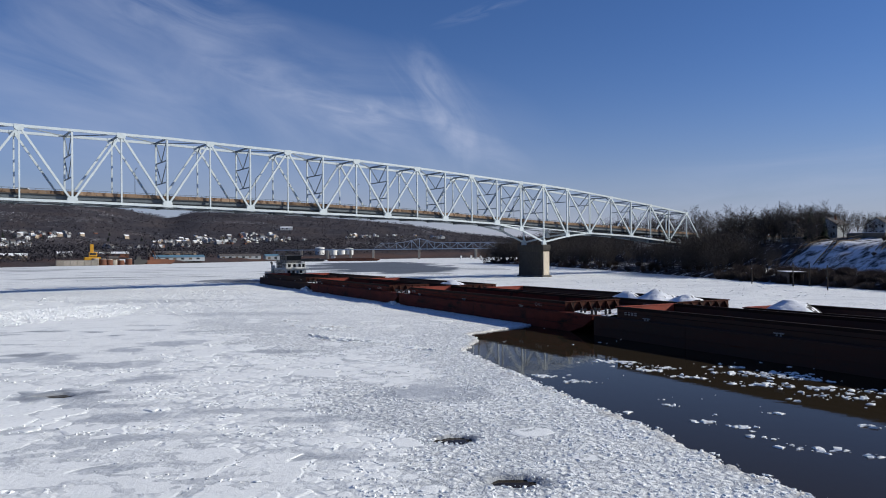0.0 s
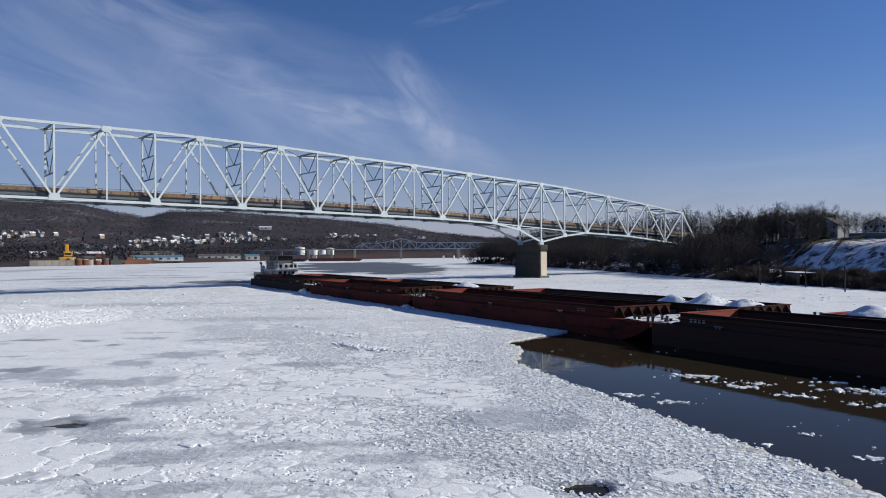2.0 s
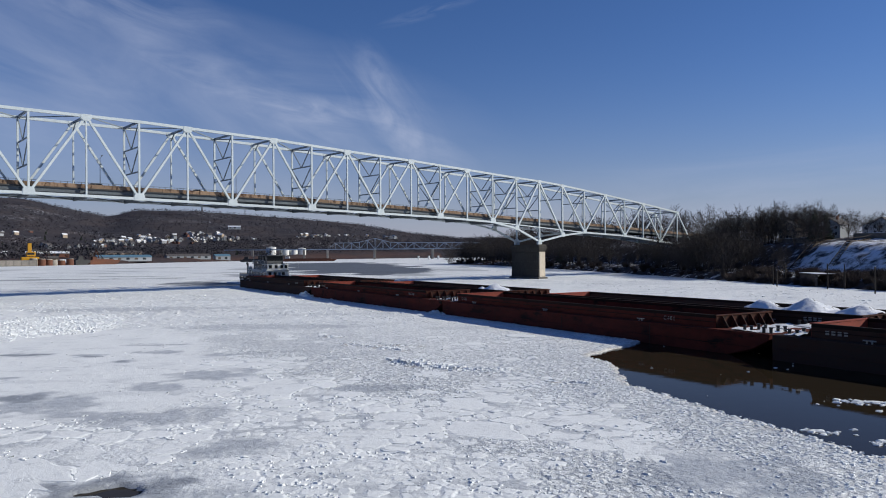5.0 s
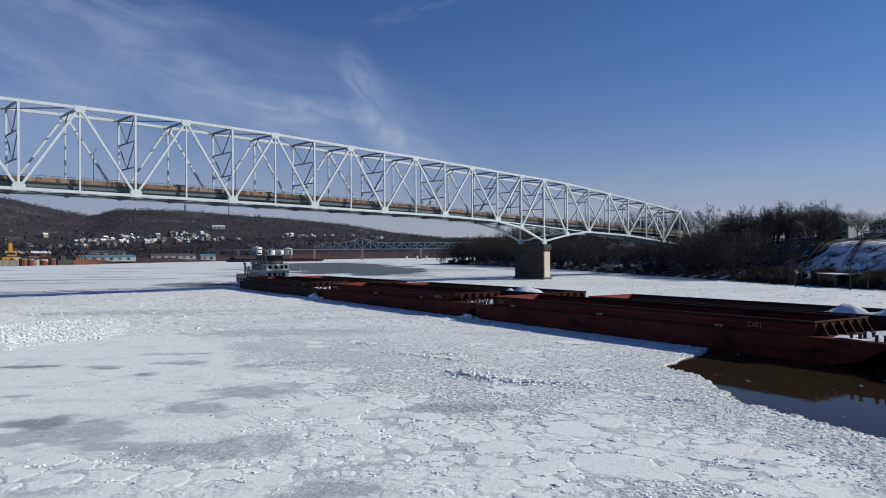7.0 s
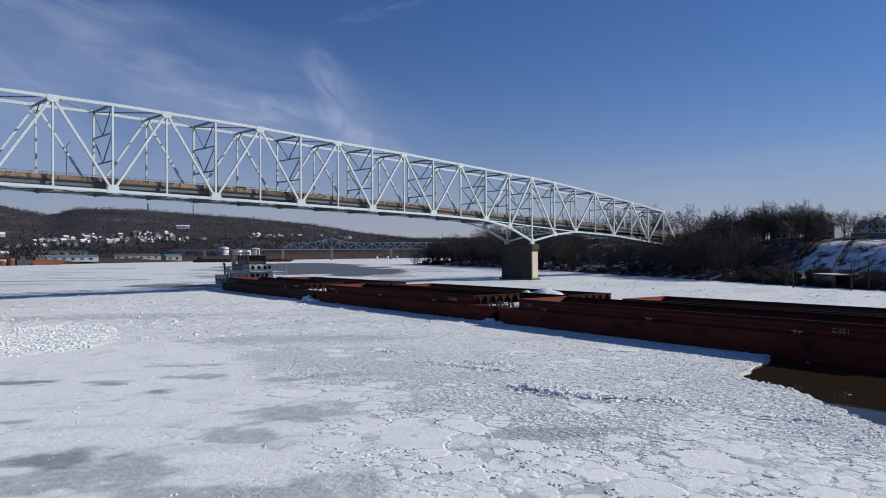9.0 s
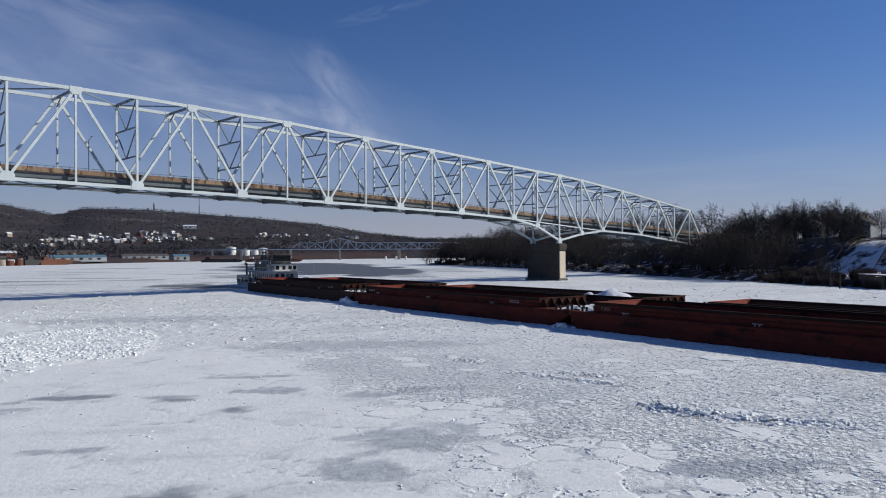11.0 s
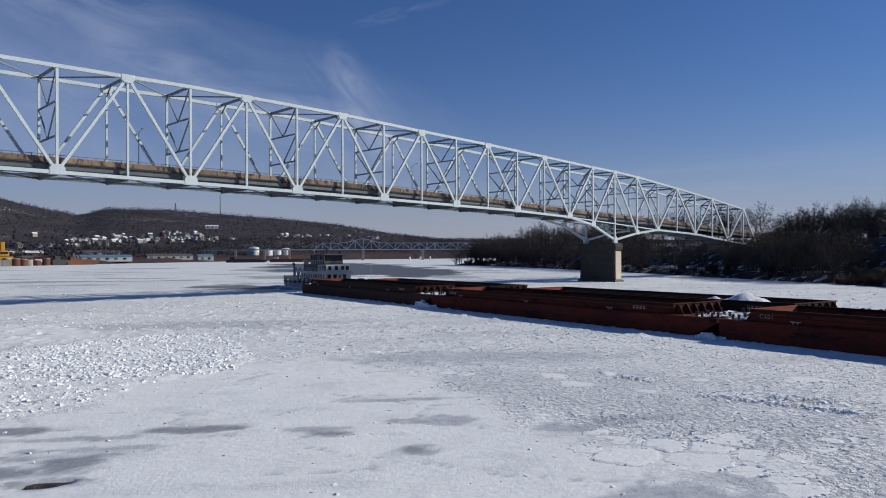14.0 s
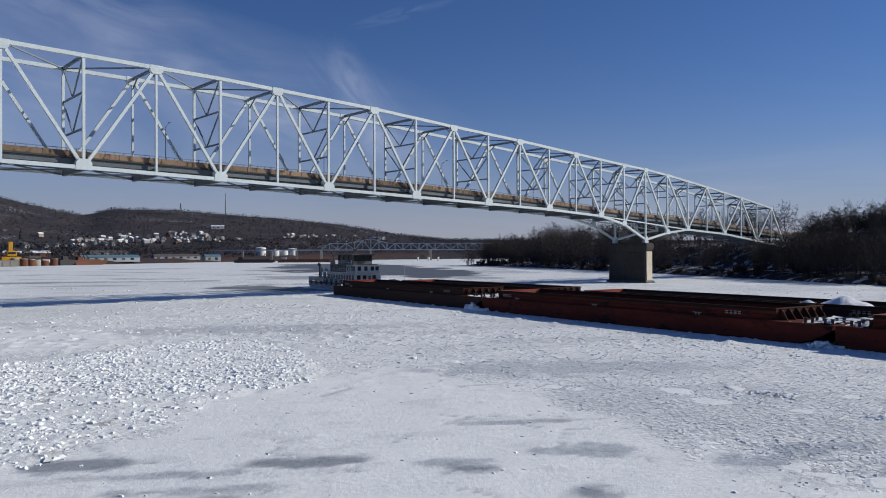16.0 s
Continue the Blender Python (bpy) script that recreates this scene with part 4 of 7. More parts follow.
    # brash
    close = (1 + np.hypot(x + 22, y - 32) / 30) ** -1.6
    here = (x > -92) & (x < 24) & (y > 26) & (y < 205)
    at = pick_places(x, y, xs, ys, close * here * (1 - heap) * (under < 0.2) * (0.30 * brash + 0.20 * pool_side + 0.015 * floe + 0.9 * broken + 0.5 * step(-2.0, -0.4, pool)), 80000, rng)
    sx, sy = x.ravel()[at] + rng.uniform(-0.2, 0.2, len(at)), y.ravel()[at] + rng.uniform(-0.2, 0.2, len(at))
    keep = step(0.30, 0.58, fbm(sx / 2.5, sy / 2.5, 207, 3)) > 0.9 * rng.random(len(sx)) ** 1.5
    sx, sy = sx[keep], sy[keep]
    size = (0.06 + 0.26 * rng.random(len(sx)) ** 3.0) * (1 + 0.35 * step(90, 200, sy))
    strew("ice_crumb", "crumbled brash ice frozen into the river", sx, sy, height_at(xs, ys, z, sx, sy) + 0.005, size, 0.34, 0.14, 5)
    # rubble farther up and down the river
    away = (x > -170) & (x < 96) & (y > 128) & (y < 430) & (skim < 0.3)
    at = pick_places(x, y, xs, ys, away * (under < 0.2) * (1 - heap) * (pool < -3) * (0.15 + step(0.42, 0.60, fbm(x / 18, y / 12, 211, 4))) / (1 + np.maximum(y, 0) / 200), 6000, rng)
    sx, sy = x.ravel()[at] + rng.uniform(-0.5, 0.5, len(at)), y.ravel()[at] + rng.uniform(-0.5, 0.5, len(at))
    strew("ice_rubble", "low rubble of broken ice on the far part of the river", sx, sy, height_at(xs, ys, z, sx, sy) + 0.05, 0.22 + 0.70 * rng.random(len(sx)) ** 3, 0.20, 0.08, 13)
    # slabs thrown up along the ridges
    sx, sy, size, high_ = [], [], [], []
    for (ax, ay), (bx, by), wide, high in RIDGES:
        many = int(120 * math.hypot(bx - ax, by - ay) * (0.4 + high))
        t, off = rng.random(many), rng.normal(0, 0.38, many) * wide
        way = math.hypot(bx - ax, by - ay)
        sx.append(ax + t * (bx - ax) - off * (by - ay) / way)
        sy.append(ay + t * (by - ay) + off * (bx - ax) / way)
        size.append((0.10 + 0.62 * rng.random(many) ** 3.5) * (0.5 + 0.5 * high))
        high_.append(0.17 * high * rng.random(many) * np.exp(-(off / (0.35 * wide)) ** 2))
    sx, sy, size, high_ = (np.concatenate(v) for v in (sx, sy, size, high_))
    strew("ridge_slab", "slabs of ice thrown up in a low ridge with a brown stained edge", sx, sy, height_at(xs, ys, z, sx, sy) + high_, size, 0.30, 0.20, 15)
    # the heap: tilted slabs, big among small
    at = pick_places(x, y, xs, ys, heap * (y < 175) * (0.25 + step(0.40, 0.60, fbm(x / 4, y / 4, 209, 3))), 23000, rng)
    sx, sy = x.ravel()[at] + rng.uniform(-0.3, 0.3, len(at)), y.ravel()[at] + rng.uniform(-0.3, 0.3, len(at))
    size = 0.10 + 0.48 * rng.random(len(sx)) ** 3.5
    strew("ice_block", "heap of broken white ice slabs", sx, sy, height_at(xs, ys, z, sx, sy) + 0.01 + 0.06 * size * rng.random(len(sx)), size, 0.36, 0.14, 7)
    tagged(ob, "broken snow-covered river ice with plates, brash and wet grey patches", "ice", kind="structure")


build_ground()
build_water()
build_ice()

# ---- truss bridge ----
BRIDGE_AT, BRIDGE_TURN, TRUSS_GAP = (39.40, 289.0), 35.07, 11.4
PANEL_LEFT, PANEL_RIGHT, FIRST, LAST = 11.89, 13.0, -24, 8
LOW_I = (-24, -18, -14, -12, -10, -8, -6, -4, -2, -1, 0, 1, 2, 4, 6, 8)
LOW_Z = (24.75, 24.35, 23.85, 23.45, 23.0, 22.5, 21.95, 21.4, 20.35, 18.2, 13.6, 16.0, 17.3, 16.2, 13.9, 11.6)
TOP_I = (-24, -18, -14, -12, -9, -7, -5, -3, -1, 0, 1, 3, 5, 7)
TOP_Z = (43.0, 42.6, 42.2, 42.1, 41.1, 39.9, 38.9, 37.6, 36.3, 35.8, 34.9, 32.5, 29.9, 27.0)
ROAD_I = (-36, -24, -15.5, -10.3, -8, -4.8, -1.6, 3.3, 8, 14)
ROAD_Z = (26.5, 26.5, 25.8, 25.2, 24.7, 23.5, 21.8, 19.6, 16.8, 16.2)


def along(i):
    return i * (PANEL_LEFT if i < 0 else PANEL_RIGHT)


def low(i, y=0.0):
    return Vector((along(i), y, float(np.interp(i, LOW_I, LOW_Z))))


def top(i, y=0.0):
    return Vector((along(i), y, float(np.interp(i, TOP_I, TOP_Z))))


def road(i):
    return float(np.interp(i, ROAD_I, ROAD_Z))


BRIDGE_POSE = pose(BRIDGE_AT[0], BRIDGE_AT[1], 0, 0, 0, BRIDGE_TURN)


def build_truss(bridge, y, out):
    """One of the two trusses at y; out is the side (-1 or 1) on which the joint plates stand proud."""
    for i in range(FIRST, 7):
        part("upper_chord", Shape().beam(top(i, y), top(i + 1, y), 0.62, 0.66), BRIDGE_WHITE, bridge)
    for i in range(FIRST, LAST):
        part("lower_chord", Shape().beam(low(i, y), low(i + 1, y), 0.62, 0.62), BRIDGE_WHITE, bridge)
    for i in range(FIRST, 8):
        heavy = i % 2 == 0 or i == -1
        w = 0.52 if i in (-1, 0, 1) else (0.44 if heavy else 0.36)
        part("vertical", Shape().beam(low(i, y), top(i, y), 0.46, w, up=(1, 0, 0)), BRIDGE_WHITE, bridge)
    pairs = [(u, u + s) for u in range(FIRST + 1, -2, 2) for s in (-1, 1)]
    pairs += [(-1, -2), (0, -1), (0, 1), (1, 2), (3, 2), (3, 4), (5, 4), (5, 6), (7, 6), (7, 8)]
    for u, b in pairs:
        part("diagonal", Shape().beam(top(u, y), low(b, y), 0.50, 0.50 if u < -2 else 0.56), BRIDGE_WHITE, bridge)
    for i in range(FIRST, LAST + 1):
        low_joint = (i % 2 == 0 and i != 0) or i in (-1, 1)
        if low_joint:
            p, big = low(i, y), 0.84 if i < -1 else 0.7
            z = -0.42
            s = Shape().prism([(p.x - 1.5 * big, p.z + z), (p.x + 1.5 * big, p.z + z), (p.x + 1.5 * big, p.z + 0.75), (p.x + 1.0 * big, p.z + 1.65 * big),
                               (p.x - 1.0 * big, p.z + 1.65 * big), (p.x - 1.5 * big, p.z + 0.75)], y - 0.37, y + 0.37)
            part("joint_plate", s, BRIDGE_WHITE, bridge, bevel=0.02)
        if i <= 7 and (i % 2 or i == 0):
            p, big = top(i, y), 0.76 if i < -1 else 0.62
            s = Shape().prism([(p.x - 1.5 * big, p.z + 0.40), (p.x + 1.5 * big, p.z + 0.40), (p.x + 1.5 * big, p.z - 0.6), (p.x + 0.9 * big, p.z - 1.5 * big),
                               (p.x - 0.9 * big, p.z - 1.5 * big), (p.x - 1.5 * big, p.z - 0.6)], y - 0.37, y + 0.37)
            part("joint_plate", s, BRIDGE_WHITE, bridge, bevel=0.02)
    # level tie at the haunch
    part("haunch_tie", Shape().beam(low(-2, y), low(2, y), 0.30, 0.34), BRIDGE_WHITE, bridge)
    shoe = Shape().prism([(-1.1, 12.55), (1.1, 12.55), (0.85, 13.9), (0.35, 14.8), (-0.35, 14.8), (-0.85, 13.9)], y - 0.45, y + 0.45)
    part("bearing_shoe", shoe, BRIDGE_WHITE, bridge, "white steel pin bearing on the pier", bevel=0.03)


def build_bridge():
    bridge = thing("truss_bridge", "pale grey-white steel through-truss road bridge with stained parapets", "bridge", BRIDGE_POSE)
    g = TRUSS_GAP
    for y, out in ((0.0, -1), (g, 1)):
        build_truss(bridge, y, out)
    mid = g / 2
    for i in range(FIRST, LAST + 1):
        # floor beam under the road, with its bracket plates
        z = min(low(i).z, road(i) - 1.0) if i not in (-1, 0, 1) else road(i) - 1.4
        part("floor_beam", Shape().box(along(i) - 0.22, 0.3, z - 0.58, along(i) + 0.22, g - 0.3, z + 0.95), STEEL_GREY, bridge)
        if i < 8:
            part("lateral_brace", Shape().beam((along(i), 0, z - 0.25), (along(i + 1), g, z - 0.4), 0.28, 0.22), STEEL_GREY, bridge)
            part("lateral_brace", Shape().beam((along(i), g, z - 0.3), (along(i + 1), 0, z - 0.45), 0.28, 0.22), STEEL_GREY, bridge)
        if i > 7:
            continue
        # top strut and top bracing
        t0, t1 = top(i, 0), top(i, g)
        part("top_strut", Shape().beam(t0, t1, 0.36, 0.5), BRACE_SHADE, bridge)
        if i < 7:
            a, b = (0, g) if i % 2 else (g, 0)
            part("top_brace", Shape().beam(top(i, a), top(i + 1, b), 0.26, 0.24), BRACE_SHADE, bridge)
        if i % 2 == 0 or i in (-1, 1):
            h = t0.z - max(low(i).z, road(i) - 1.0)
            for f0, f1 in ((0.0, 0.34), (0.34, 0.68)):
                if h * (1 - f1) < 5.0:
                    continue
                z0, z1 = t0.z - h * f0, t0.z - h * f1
                part("sway_strut", Shape().beam((along(i), 0, z1), (along(i), g, z1), 0.24, 0.30), BRACE_SHADE, bridge)
                part("sway_brace", Shape().beam((along(i), 0.1, z0), (along(i), mid, z1), 0.2, 0.24), BRACE_SHADE, bridge)
                part("sway_brace", Shape().beam((along(i), g - 0.1, z0), (along(i), mid, z1), 0.2, 0.24), BRACE_SHADE, bridge)
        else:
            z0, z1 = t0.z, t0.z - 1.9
            part("knee_brace", Shape().beam((along(i), 0.1, z1), (along(i), 2.6, z0 - 0.1), 0.2, 0.2), BRACE_SHADE, bridge)
            part("knee_brace", Shape().beam((along(i), g - 0.1, z1), (along(i), g - 2.6, z0 - 0.1), 0.2, 0.2), BRACE_SHADE, bridge)
    # stringers, deck and kerbs follow the road
    stops = list(range(FIRST, 15))
    for y in (1.2, 3.4, 5.7, 8.0, 10.2):
        for i in stops[:-1]:
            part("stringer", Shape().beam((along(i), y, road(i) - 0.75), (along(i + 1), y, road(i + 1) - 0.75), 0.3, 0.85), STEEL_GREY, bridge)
    for i in stops[:-1]:
        part("deck_slab", Shape().beam((along(i), mid, road(i) - 0.15), (along(i + 1), mid, road(i + 1) - 0.15), g - 1.5, 0.28), ASPHALT, bridge)
    rng = random.Random(4)
    for y, side in ((1.05, -1), (g - 1.05, 1)):
        for i in stops[:-1]:
            for k in range(2):
                a, b = i + k / 2, i + (k + 1) / 2
                xa, xb = along(a) + 0.04, along(b) - 0.04
                za, zb = road(a), road(b)
                s = Shape()
                dy = rng.uniform(-0.012, 0.012)
                o = [(xa, za - 0.15), (xb, zb - 0.15), (xb, zb + 0.92), (xa, za + 0.92)]
                s.prism(o, y - 0.16 + dy, y + 0.16 + dy)
                part("parapet_panel", s, PARAPET, bridge, bevel=0.02)
                rail = Shape()
                rail.beam((xa, y, za + 1.30), (xb, y, zb + 1.30), 0.09, 0.09)
                for j in range(4):
                    xp = xa + (xb - xa) * (j + 0.5) / 4
                    zp = za + (zb - za) * (j + 0.5) / 4
                    rail.box(xp - 0.05, y - 0.05, zp + 0.88, xp + 0.05, y + 0.05, zp + 1.28)
                part("guard_rail", rail, STEEL_GREY, bridge)
    for i in range(-22, 9, 3):
        s = Shape()
        x, z = along(i + 0.5), road(i + 0.5)
        s.tube((x, g - 0.7, z), (x, g - 0.7, z + 8.5), 0.09, 0.06, 6)
        s.tube((x, g - 0.7, z + 8.4), (x, g - 2.4, z + 9.0), 0.05, 0.04, 6)
        s.box(x - 0.14, g - 2.9, z + 8.92, x + 0.14, g - 2.3, z + 9.06)
        part("lamp_post", s, STEEL_GREY, bridge, "slim grey street lamp with a short arm")
    return bridge


def build_pier(i, name, base, top_z, label):
    """A river pier: a solid wall on a wider footing, with rounded ends and an overhanging cap."""
    p = thing(name, label, "bridge pier", BRIDGE_POSE @ Matrix.Translation((along(i), 0, 0)))
    half, y0, y1 = 1.75, -0.9, TRUSS_GAP + 0.9

    def ring(h, e0, e1, z):
        return [(-h, e0, z), (h, e0, z), (h, e1, z), (-h, e1, z)]

    def loft(rings):
        s = Shape()
        s.add([q for r in rings for q in r], [(a * 4 + k, a * 4 + (k + 1) % 4, a * 4 + 4 + (k + 1) % 4, a * 4 + 4 + k) for a in range(len(rings) - 1) for k in range(4)]
              + [(3, 2, 1, 0), tuple(len(rings) * 4 - 4 + k for k in range(4))])
        return s

    part("footing", loft([ring(half + 0.7, y0 - 0.8, y1 + 0.8, base), ring(half + 0.7, y0 - 0.8, y1 + 0.8, 0.45), ring(half + 0.5, y0 - 0.6, y1 + 0.6, 0.7)]), PIER_WET, p, "dark wet footing at the ice")
    part("shaft", loft([ring(half + 0.25, y0 - 0.25, y1 + 0.25, 0.6), ring(half, y0, y1, top_z - 2.9)]), PIER_SHADED, p, bevel=0.12)
    part("cap", loft([ring(half, y0, y1, top_z - 2.9), ring(half + 0.1, y0 - 0.55, y1 + 0.55, top_z - 2.3), ring(half + 0.35, y0 - 0.8, y1 + 0.8, top_z - 1.4),
                      ring(half + 0.35, y0 - 0.75, y1 + 0.75, top_z - 0.5), ring(half + 0.2, y0 - 0.35, y1 + 0.35, top_z)]), PIER_SHADED, p, "rounded concrete cap with rust stains", bevel=0.05)
    # end face as its own slab, with the sunlight on it put into the colour
    part("nose", Shape().box(-half + 0.28, y0 - 0.42, 0.7, half - 0.02, y0 - 0.02, top_z - 2.7), PIER_SUNLIT, p, "end face of the pier in a sunlit tone", bevel=0.1)
    # pour joints
    for z in (3.4, 6.2):
        part("pour_joint", loft([ring(half + 0.2, y0 - 0.2, y1 + 0.2, z), ring(half + 0.2, y0 - 0.2, y1 + 0.2, z + 0.05)]), PIER_WET, p)
    return p


build_bridge()
build_pier(0, "bridge_pier", -2.5, 12.6, "tall weathered concrete river pier standing in the ice")
build_pier(-24, "bridge_pier", -2.5, 24.3, "tall weathered concrete river pier standing in the ice")
build_pier(8.4, "bridge_pier", 1.5, 11.2, "weathered concrete shore pier on the wooded bank")

# ---- tow of barges ----
TOWED = []  # things that travel with the tow, with their place in its space
TOW_POSE = Matrix.Translation(TOW_AT) @ pose(0, 0, 0, 0, 0, TOW_TURN)
DECK, RIM = 2.15, 3.42


def towed(ob, x, y, z=0.0):
    place = Matrix.Translation((x, y, z))
    ob.matrix_world = TOW_POSE @ place
    TOWED.append((ob, place))
    return ob


def lettering(parent, text, x, y, z, size, material):
    cu = bpy.data.curves.new("lettering", "FONT")
    cu.body, cu.size, cu.extrude, cu.space_character = text, size, 0.01, 1.25
    ob = new("lettering", cu)
    cu.materials.append(material)
    ob.parent = parent
    ob.matrix_local = pose(x, y, z, 90, 0, 0)
    ob["label"] = "white painted number " + text
    return ob


def build_barge(name_left, hull_mat, seed, label):
    """An open hopper barge, 59 m long: raked bow at +x, hopper with a stiffened coaming, deck fittings."""
    rng = random.Random(seed)
    L, W = BARGE_LONG - 0.25, BARGE_WIDE
    b = thing("hopper_barge", label, "barge", group="barges of the tow")
    rake = [(0, -0.7), (51.0, -0.7), (54.5, -0.2), (57.2, 0.6), (L - 0.1, 1.6), (L, DECK), (0, DECK)]
    part("side_hull", Shape().prism(rake, 0, 1.05), hull_mat, b, bevel=0.05)
    part("side_hull", Shape().prism(rake, W - 1.05, W), hull_mat, b, bevel=0.05)
    bow = [(52.6, -0.6), (54.5, -0.2), (57.2, 0.6), (L - 0.1, 1.6), (L, DECK - 0.01), (52.6, DECK - 0.01)]
    part("bow", Shape().prism(bow, 1.05, W - 1.05), hull_mat, b)
    part("stern", Shape().box(0, 1.05, -0.7, 3.2, W - 1.05, DECK - 0.01), hull_mat, b)
    part("hopper_floor", Shape().box(3.2, 1.05, -0.7, 52.6, W - 1.05, 0.1), HOPPER, b)
    x0, x1, y0, y1 = 3.3, 52.4, 0.95, W - 0.95
    for y, out in ((y0, -1), (y1, 1)):
        part("side_coaming", Shape().box(x0, y - 0.06, DECK - 0.02, x1, y + 0.06, RIM - 0.32), hull_mat, b)
        part("coaming_rim", Shape().box(x0, y - 0.07, RIM - 0.32, x1, y + 0.07, RIM).box(x0, y - 0.16, RIM - 0.1, x1, y + 0.16, RIM + 0.02), COAMING_SOOT, b, "soot-blackened rim of the hopper")
        part("coaming_flat", Shape().box(x0, y + out * 0.06, DECK + 0.55, x1, y + out * 0.14, DECK + 0.62), COAMING_SOOT, b)
    # end walls, with brackets leaning out over the deck
    for x, out in ((x0, -1), (x1, 1)):
        part("end_coaming", Shape().box(x - 0.06, y0, DECK - 0.02, x + 0.06, y1, RIM).box(x - 0.13, y0 - 0.16, RIM - 0.10, x + 0.13, y1 + 0.16, RIM + 0.03), COAMING_RED if out < 0 else END_RUST, b,
             "bright red-oxide end wall of the hopper" if out < 0 else "dark rusty end wall of the hopper")
        k = y0 + 0.7
        while k < y1 - 0.3:
            part("bracket", Shape().add([(x, k, DECK), (x + out * 1.0, k, DECK), (x + out * 0.25, k, RIM - 0.1), (x, k, RIM - 0.1),
                                         (x, k + 0.07, DECK), (x + out * 1.0, k + 0.07, DECK), (x + out * 0.25, k + 0.07, RIM - 0.1), (x, k + 0.07, RIM - 0.1)],
                                        [(0, 1, 2, 3), (7, 6, 5, 4), (0, 4, 5, 1), (1, 5, 6, 2), (2, 6, 7, 3), (3, 7, 4, 0)]), END_RUST, b)
            k += 1.45
    # inner lining of the hopper above the deck line
    part("stern_lining", Shape().box(x0 + 0.06, y0 + 0.2, 0.1, x0 + 0.10, y1 - 0.2, RIM - 0.15), COAMING_RED, b, "sunlit orange-red inside of the hopper's end wall")
    # rub strakes and weld seams on the sides
    for z in (1.95, 0.75):
        part("rub_strake", Shape().box(0.3, -0.05, z, 57.0, 0.0, z + 0.10), hull_mat, b)
    for x in (14.8, 29.6, 44.4):
        part("weld_seam", Shape().box(x - 0.05, -0.035, -0.3, x + 0.05, 0.0, DECK - 0.05), HULL_DARK, b)
    # kevels on the side decks, timberheads fore and aft
    for x in (8.5, 25.5, 42.5):
        for y in (0.45, W - 0.45):
            s = Shape().box(x - 0.12, y - 0.08, DECK, x - 0.02, y + 0.08, DECK + 0.22).box(x + 0.32, y - 0.08, DECK, x + 0.42, y + 0.08, DECK + 0.22)
            s.tube((x - 0.4, y, DECK + 0.26), (x + 0.7, y, DECK + 0.26), 0.06, 0.06, 6)
            part("kevel", s, ROPE_WHITE, b, "frosted mooring kevel", bevel=0.01)
    for x in (1.1, L - 1.3, L - 3.4):
        for y in (1.0, W - 1.0, W / 2 - 2.2):
            for dx in (0, 0.75):
                part("timberhead", Shape().tube((x + dx, y, DECK - 0.02), (x + dx, y, DECK + 0.48), 0.15, 0.15, 8).tube((x + dx, y, DECK + 0.47), (x + dx, y, DECK + 0.56), 0.2, 0.2, 8), BLACK_PAINT, b, "black mooring post")
    # snow trodden into the bow and stern decks, lumps of ice
    for xa, xb in ((0.3, 2.4), (54.2, L - 0.4)):
        g = Shape()
        xs_, ys_ = np.linspace(xa, xb, 10), np.linspace(0.5, W - 0.5, 26)
        gx, gy = np.meshgrid(xs_, ys_)
        gz = DECK - 0.06 + np.clip(fbm(gx / 0.9 + seed, gy / 0.9, 200 + seed, 3) - 0.42, 0, 1) * 0.9
        vs = list(zip(gx.ravel(), gy.ravel(), gz.ravel()))
        fs = [(a * 10 + c, a * 10 + c + 1, a * 10 + c + 11, a * 10 + c + 10) for a in range(25) for c in range(9)]
        part("deck_snow", g.add(vs, fs), DECK_SNOW, b, "trodden snow and frozen spray on the deck", smooth=True)
    for k in range(3):
        part("mooring_wire", Shape().tube((L - 1.0 + 0.2 * k, 1.6 + 3.2 * k, DECK + 0.5), (L + 1.3, 1.0 + 3.2 * k, DECK + 0.5), 0.04, 0.04, 5), ROPE_WHITE, b)
    if name_left:
        lettering(b, name_left, 45.6, 0.86, 2.50, 0.62, ROPE_WHITE)
        lettering(b, name_left, 4.4, 0.86, 2.50, 0.62, ROPE_WHITE)
    else:
        for x in (4.6, 46.2):
            for k in range(4):
                part("number_bar", Shape().box(x + 0.55 * k, 0.86, 2.52, x + 0.55 * k + 0.34, 0.89, 2.88), ROPE_WHITE, b, "small worn white mark")
    return b


def build_cargo(seed, peaks):
    """Coal in a hopper in a row of heaps, snow on the shaded side and bare along the sunny one."""
    nx, ny = 150, 30
    xs_, ys_ = np.linspace(3.5, 52.2, nx), np.linspace(1.15, BARGE_WIDE - 1.15, ny)
    gx, gy = np.meshgrid(xs_, ys_)
    z = np.full(gx.shape, 0.8)
    for px, py, pz, slope in peaks:
        z = np.maximum(z, pz - 0.85 - slope * np.hypot(gx - px, (gy - py) * 1.15))
    z = z + (fbm(gx / 1.5, gy / 1.5, seed, 6) - 0.5) * 1.15
    me = bpy.data.meshes.new("coal_cargo")
    me.from_pydata(list(zip(gx.ravel(), gy.ravel(), z.ravel())), [], [(a * nx + c, a * nx + c + 1, (a + 1) * nx + c + 1, (a + 1) * nx + c) for a in range(ny - 1) for c in range(nx - 1)])
    me.materials.append(SNOW_COAL)
    me.materials.append(mat("bare_coal", (0.02, 0.02, 0.022), (0.035, 0.035, 0.037), 0.7, 2.0, bump=0.8))
    local_sun = Matrix.Rotation(radians(-TOW_TURN), 3, "Z") @ Vector((sun_way.x, sun_way.y, 0))
    for p in me.polygons:
        p.material_index = 1 if p.normal.dot(local_sun) > 0.30 else 0
        p.use_smooth = True
    return tagged(new("coal_cargo", me), "snow-dusted coal heaped in an open hopper", "cargo", "coal in the barges")


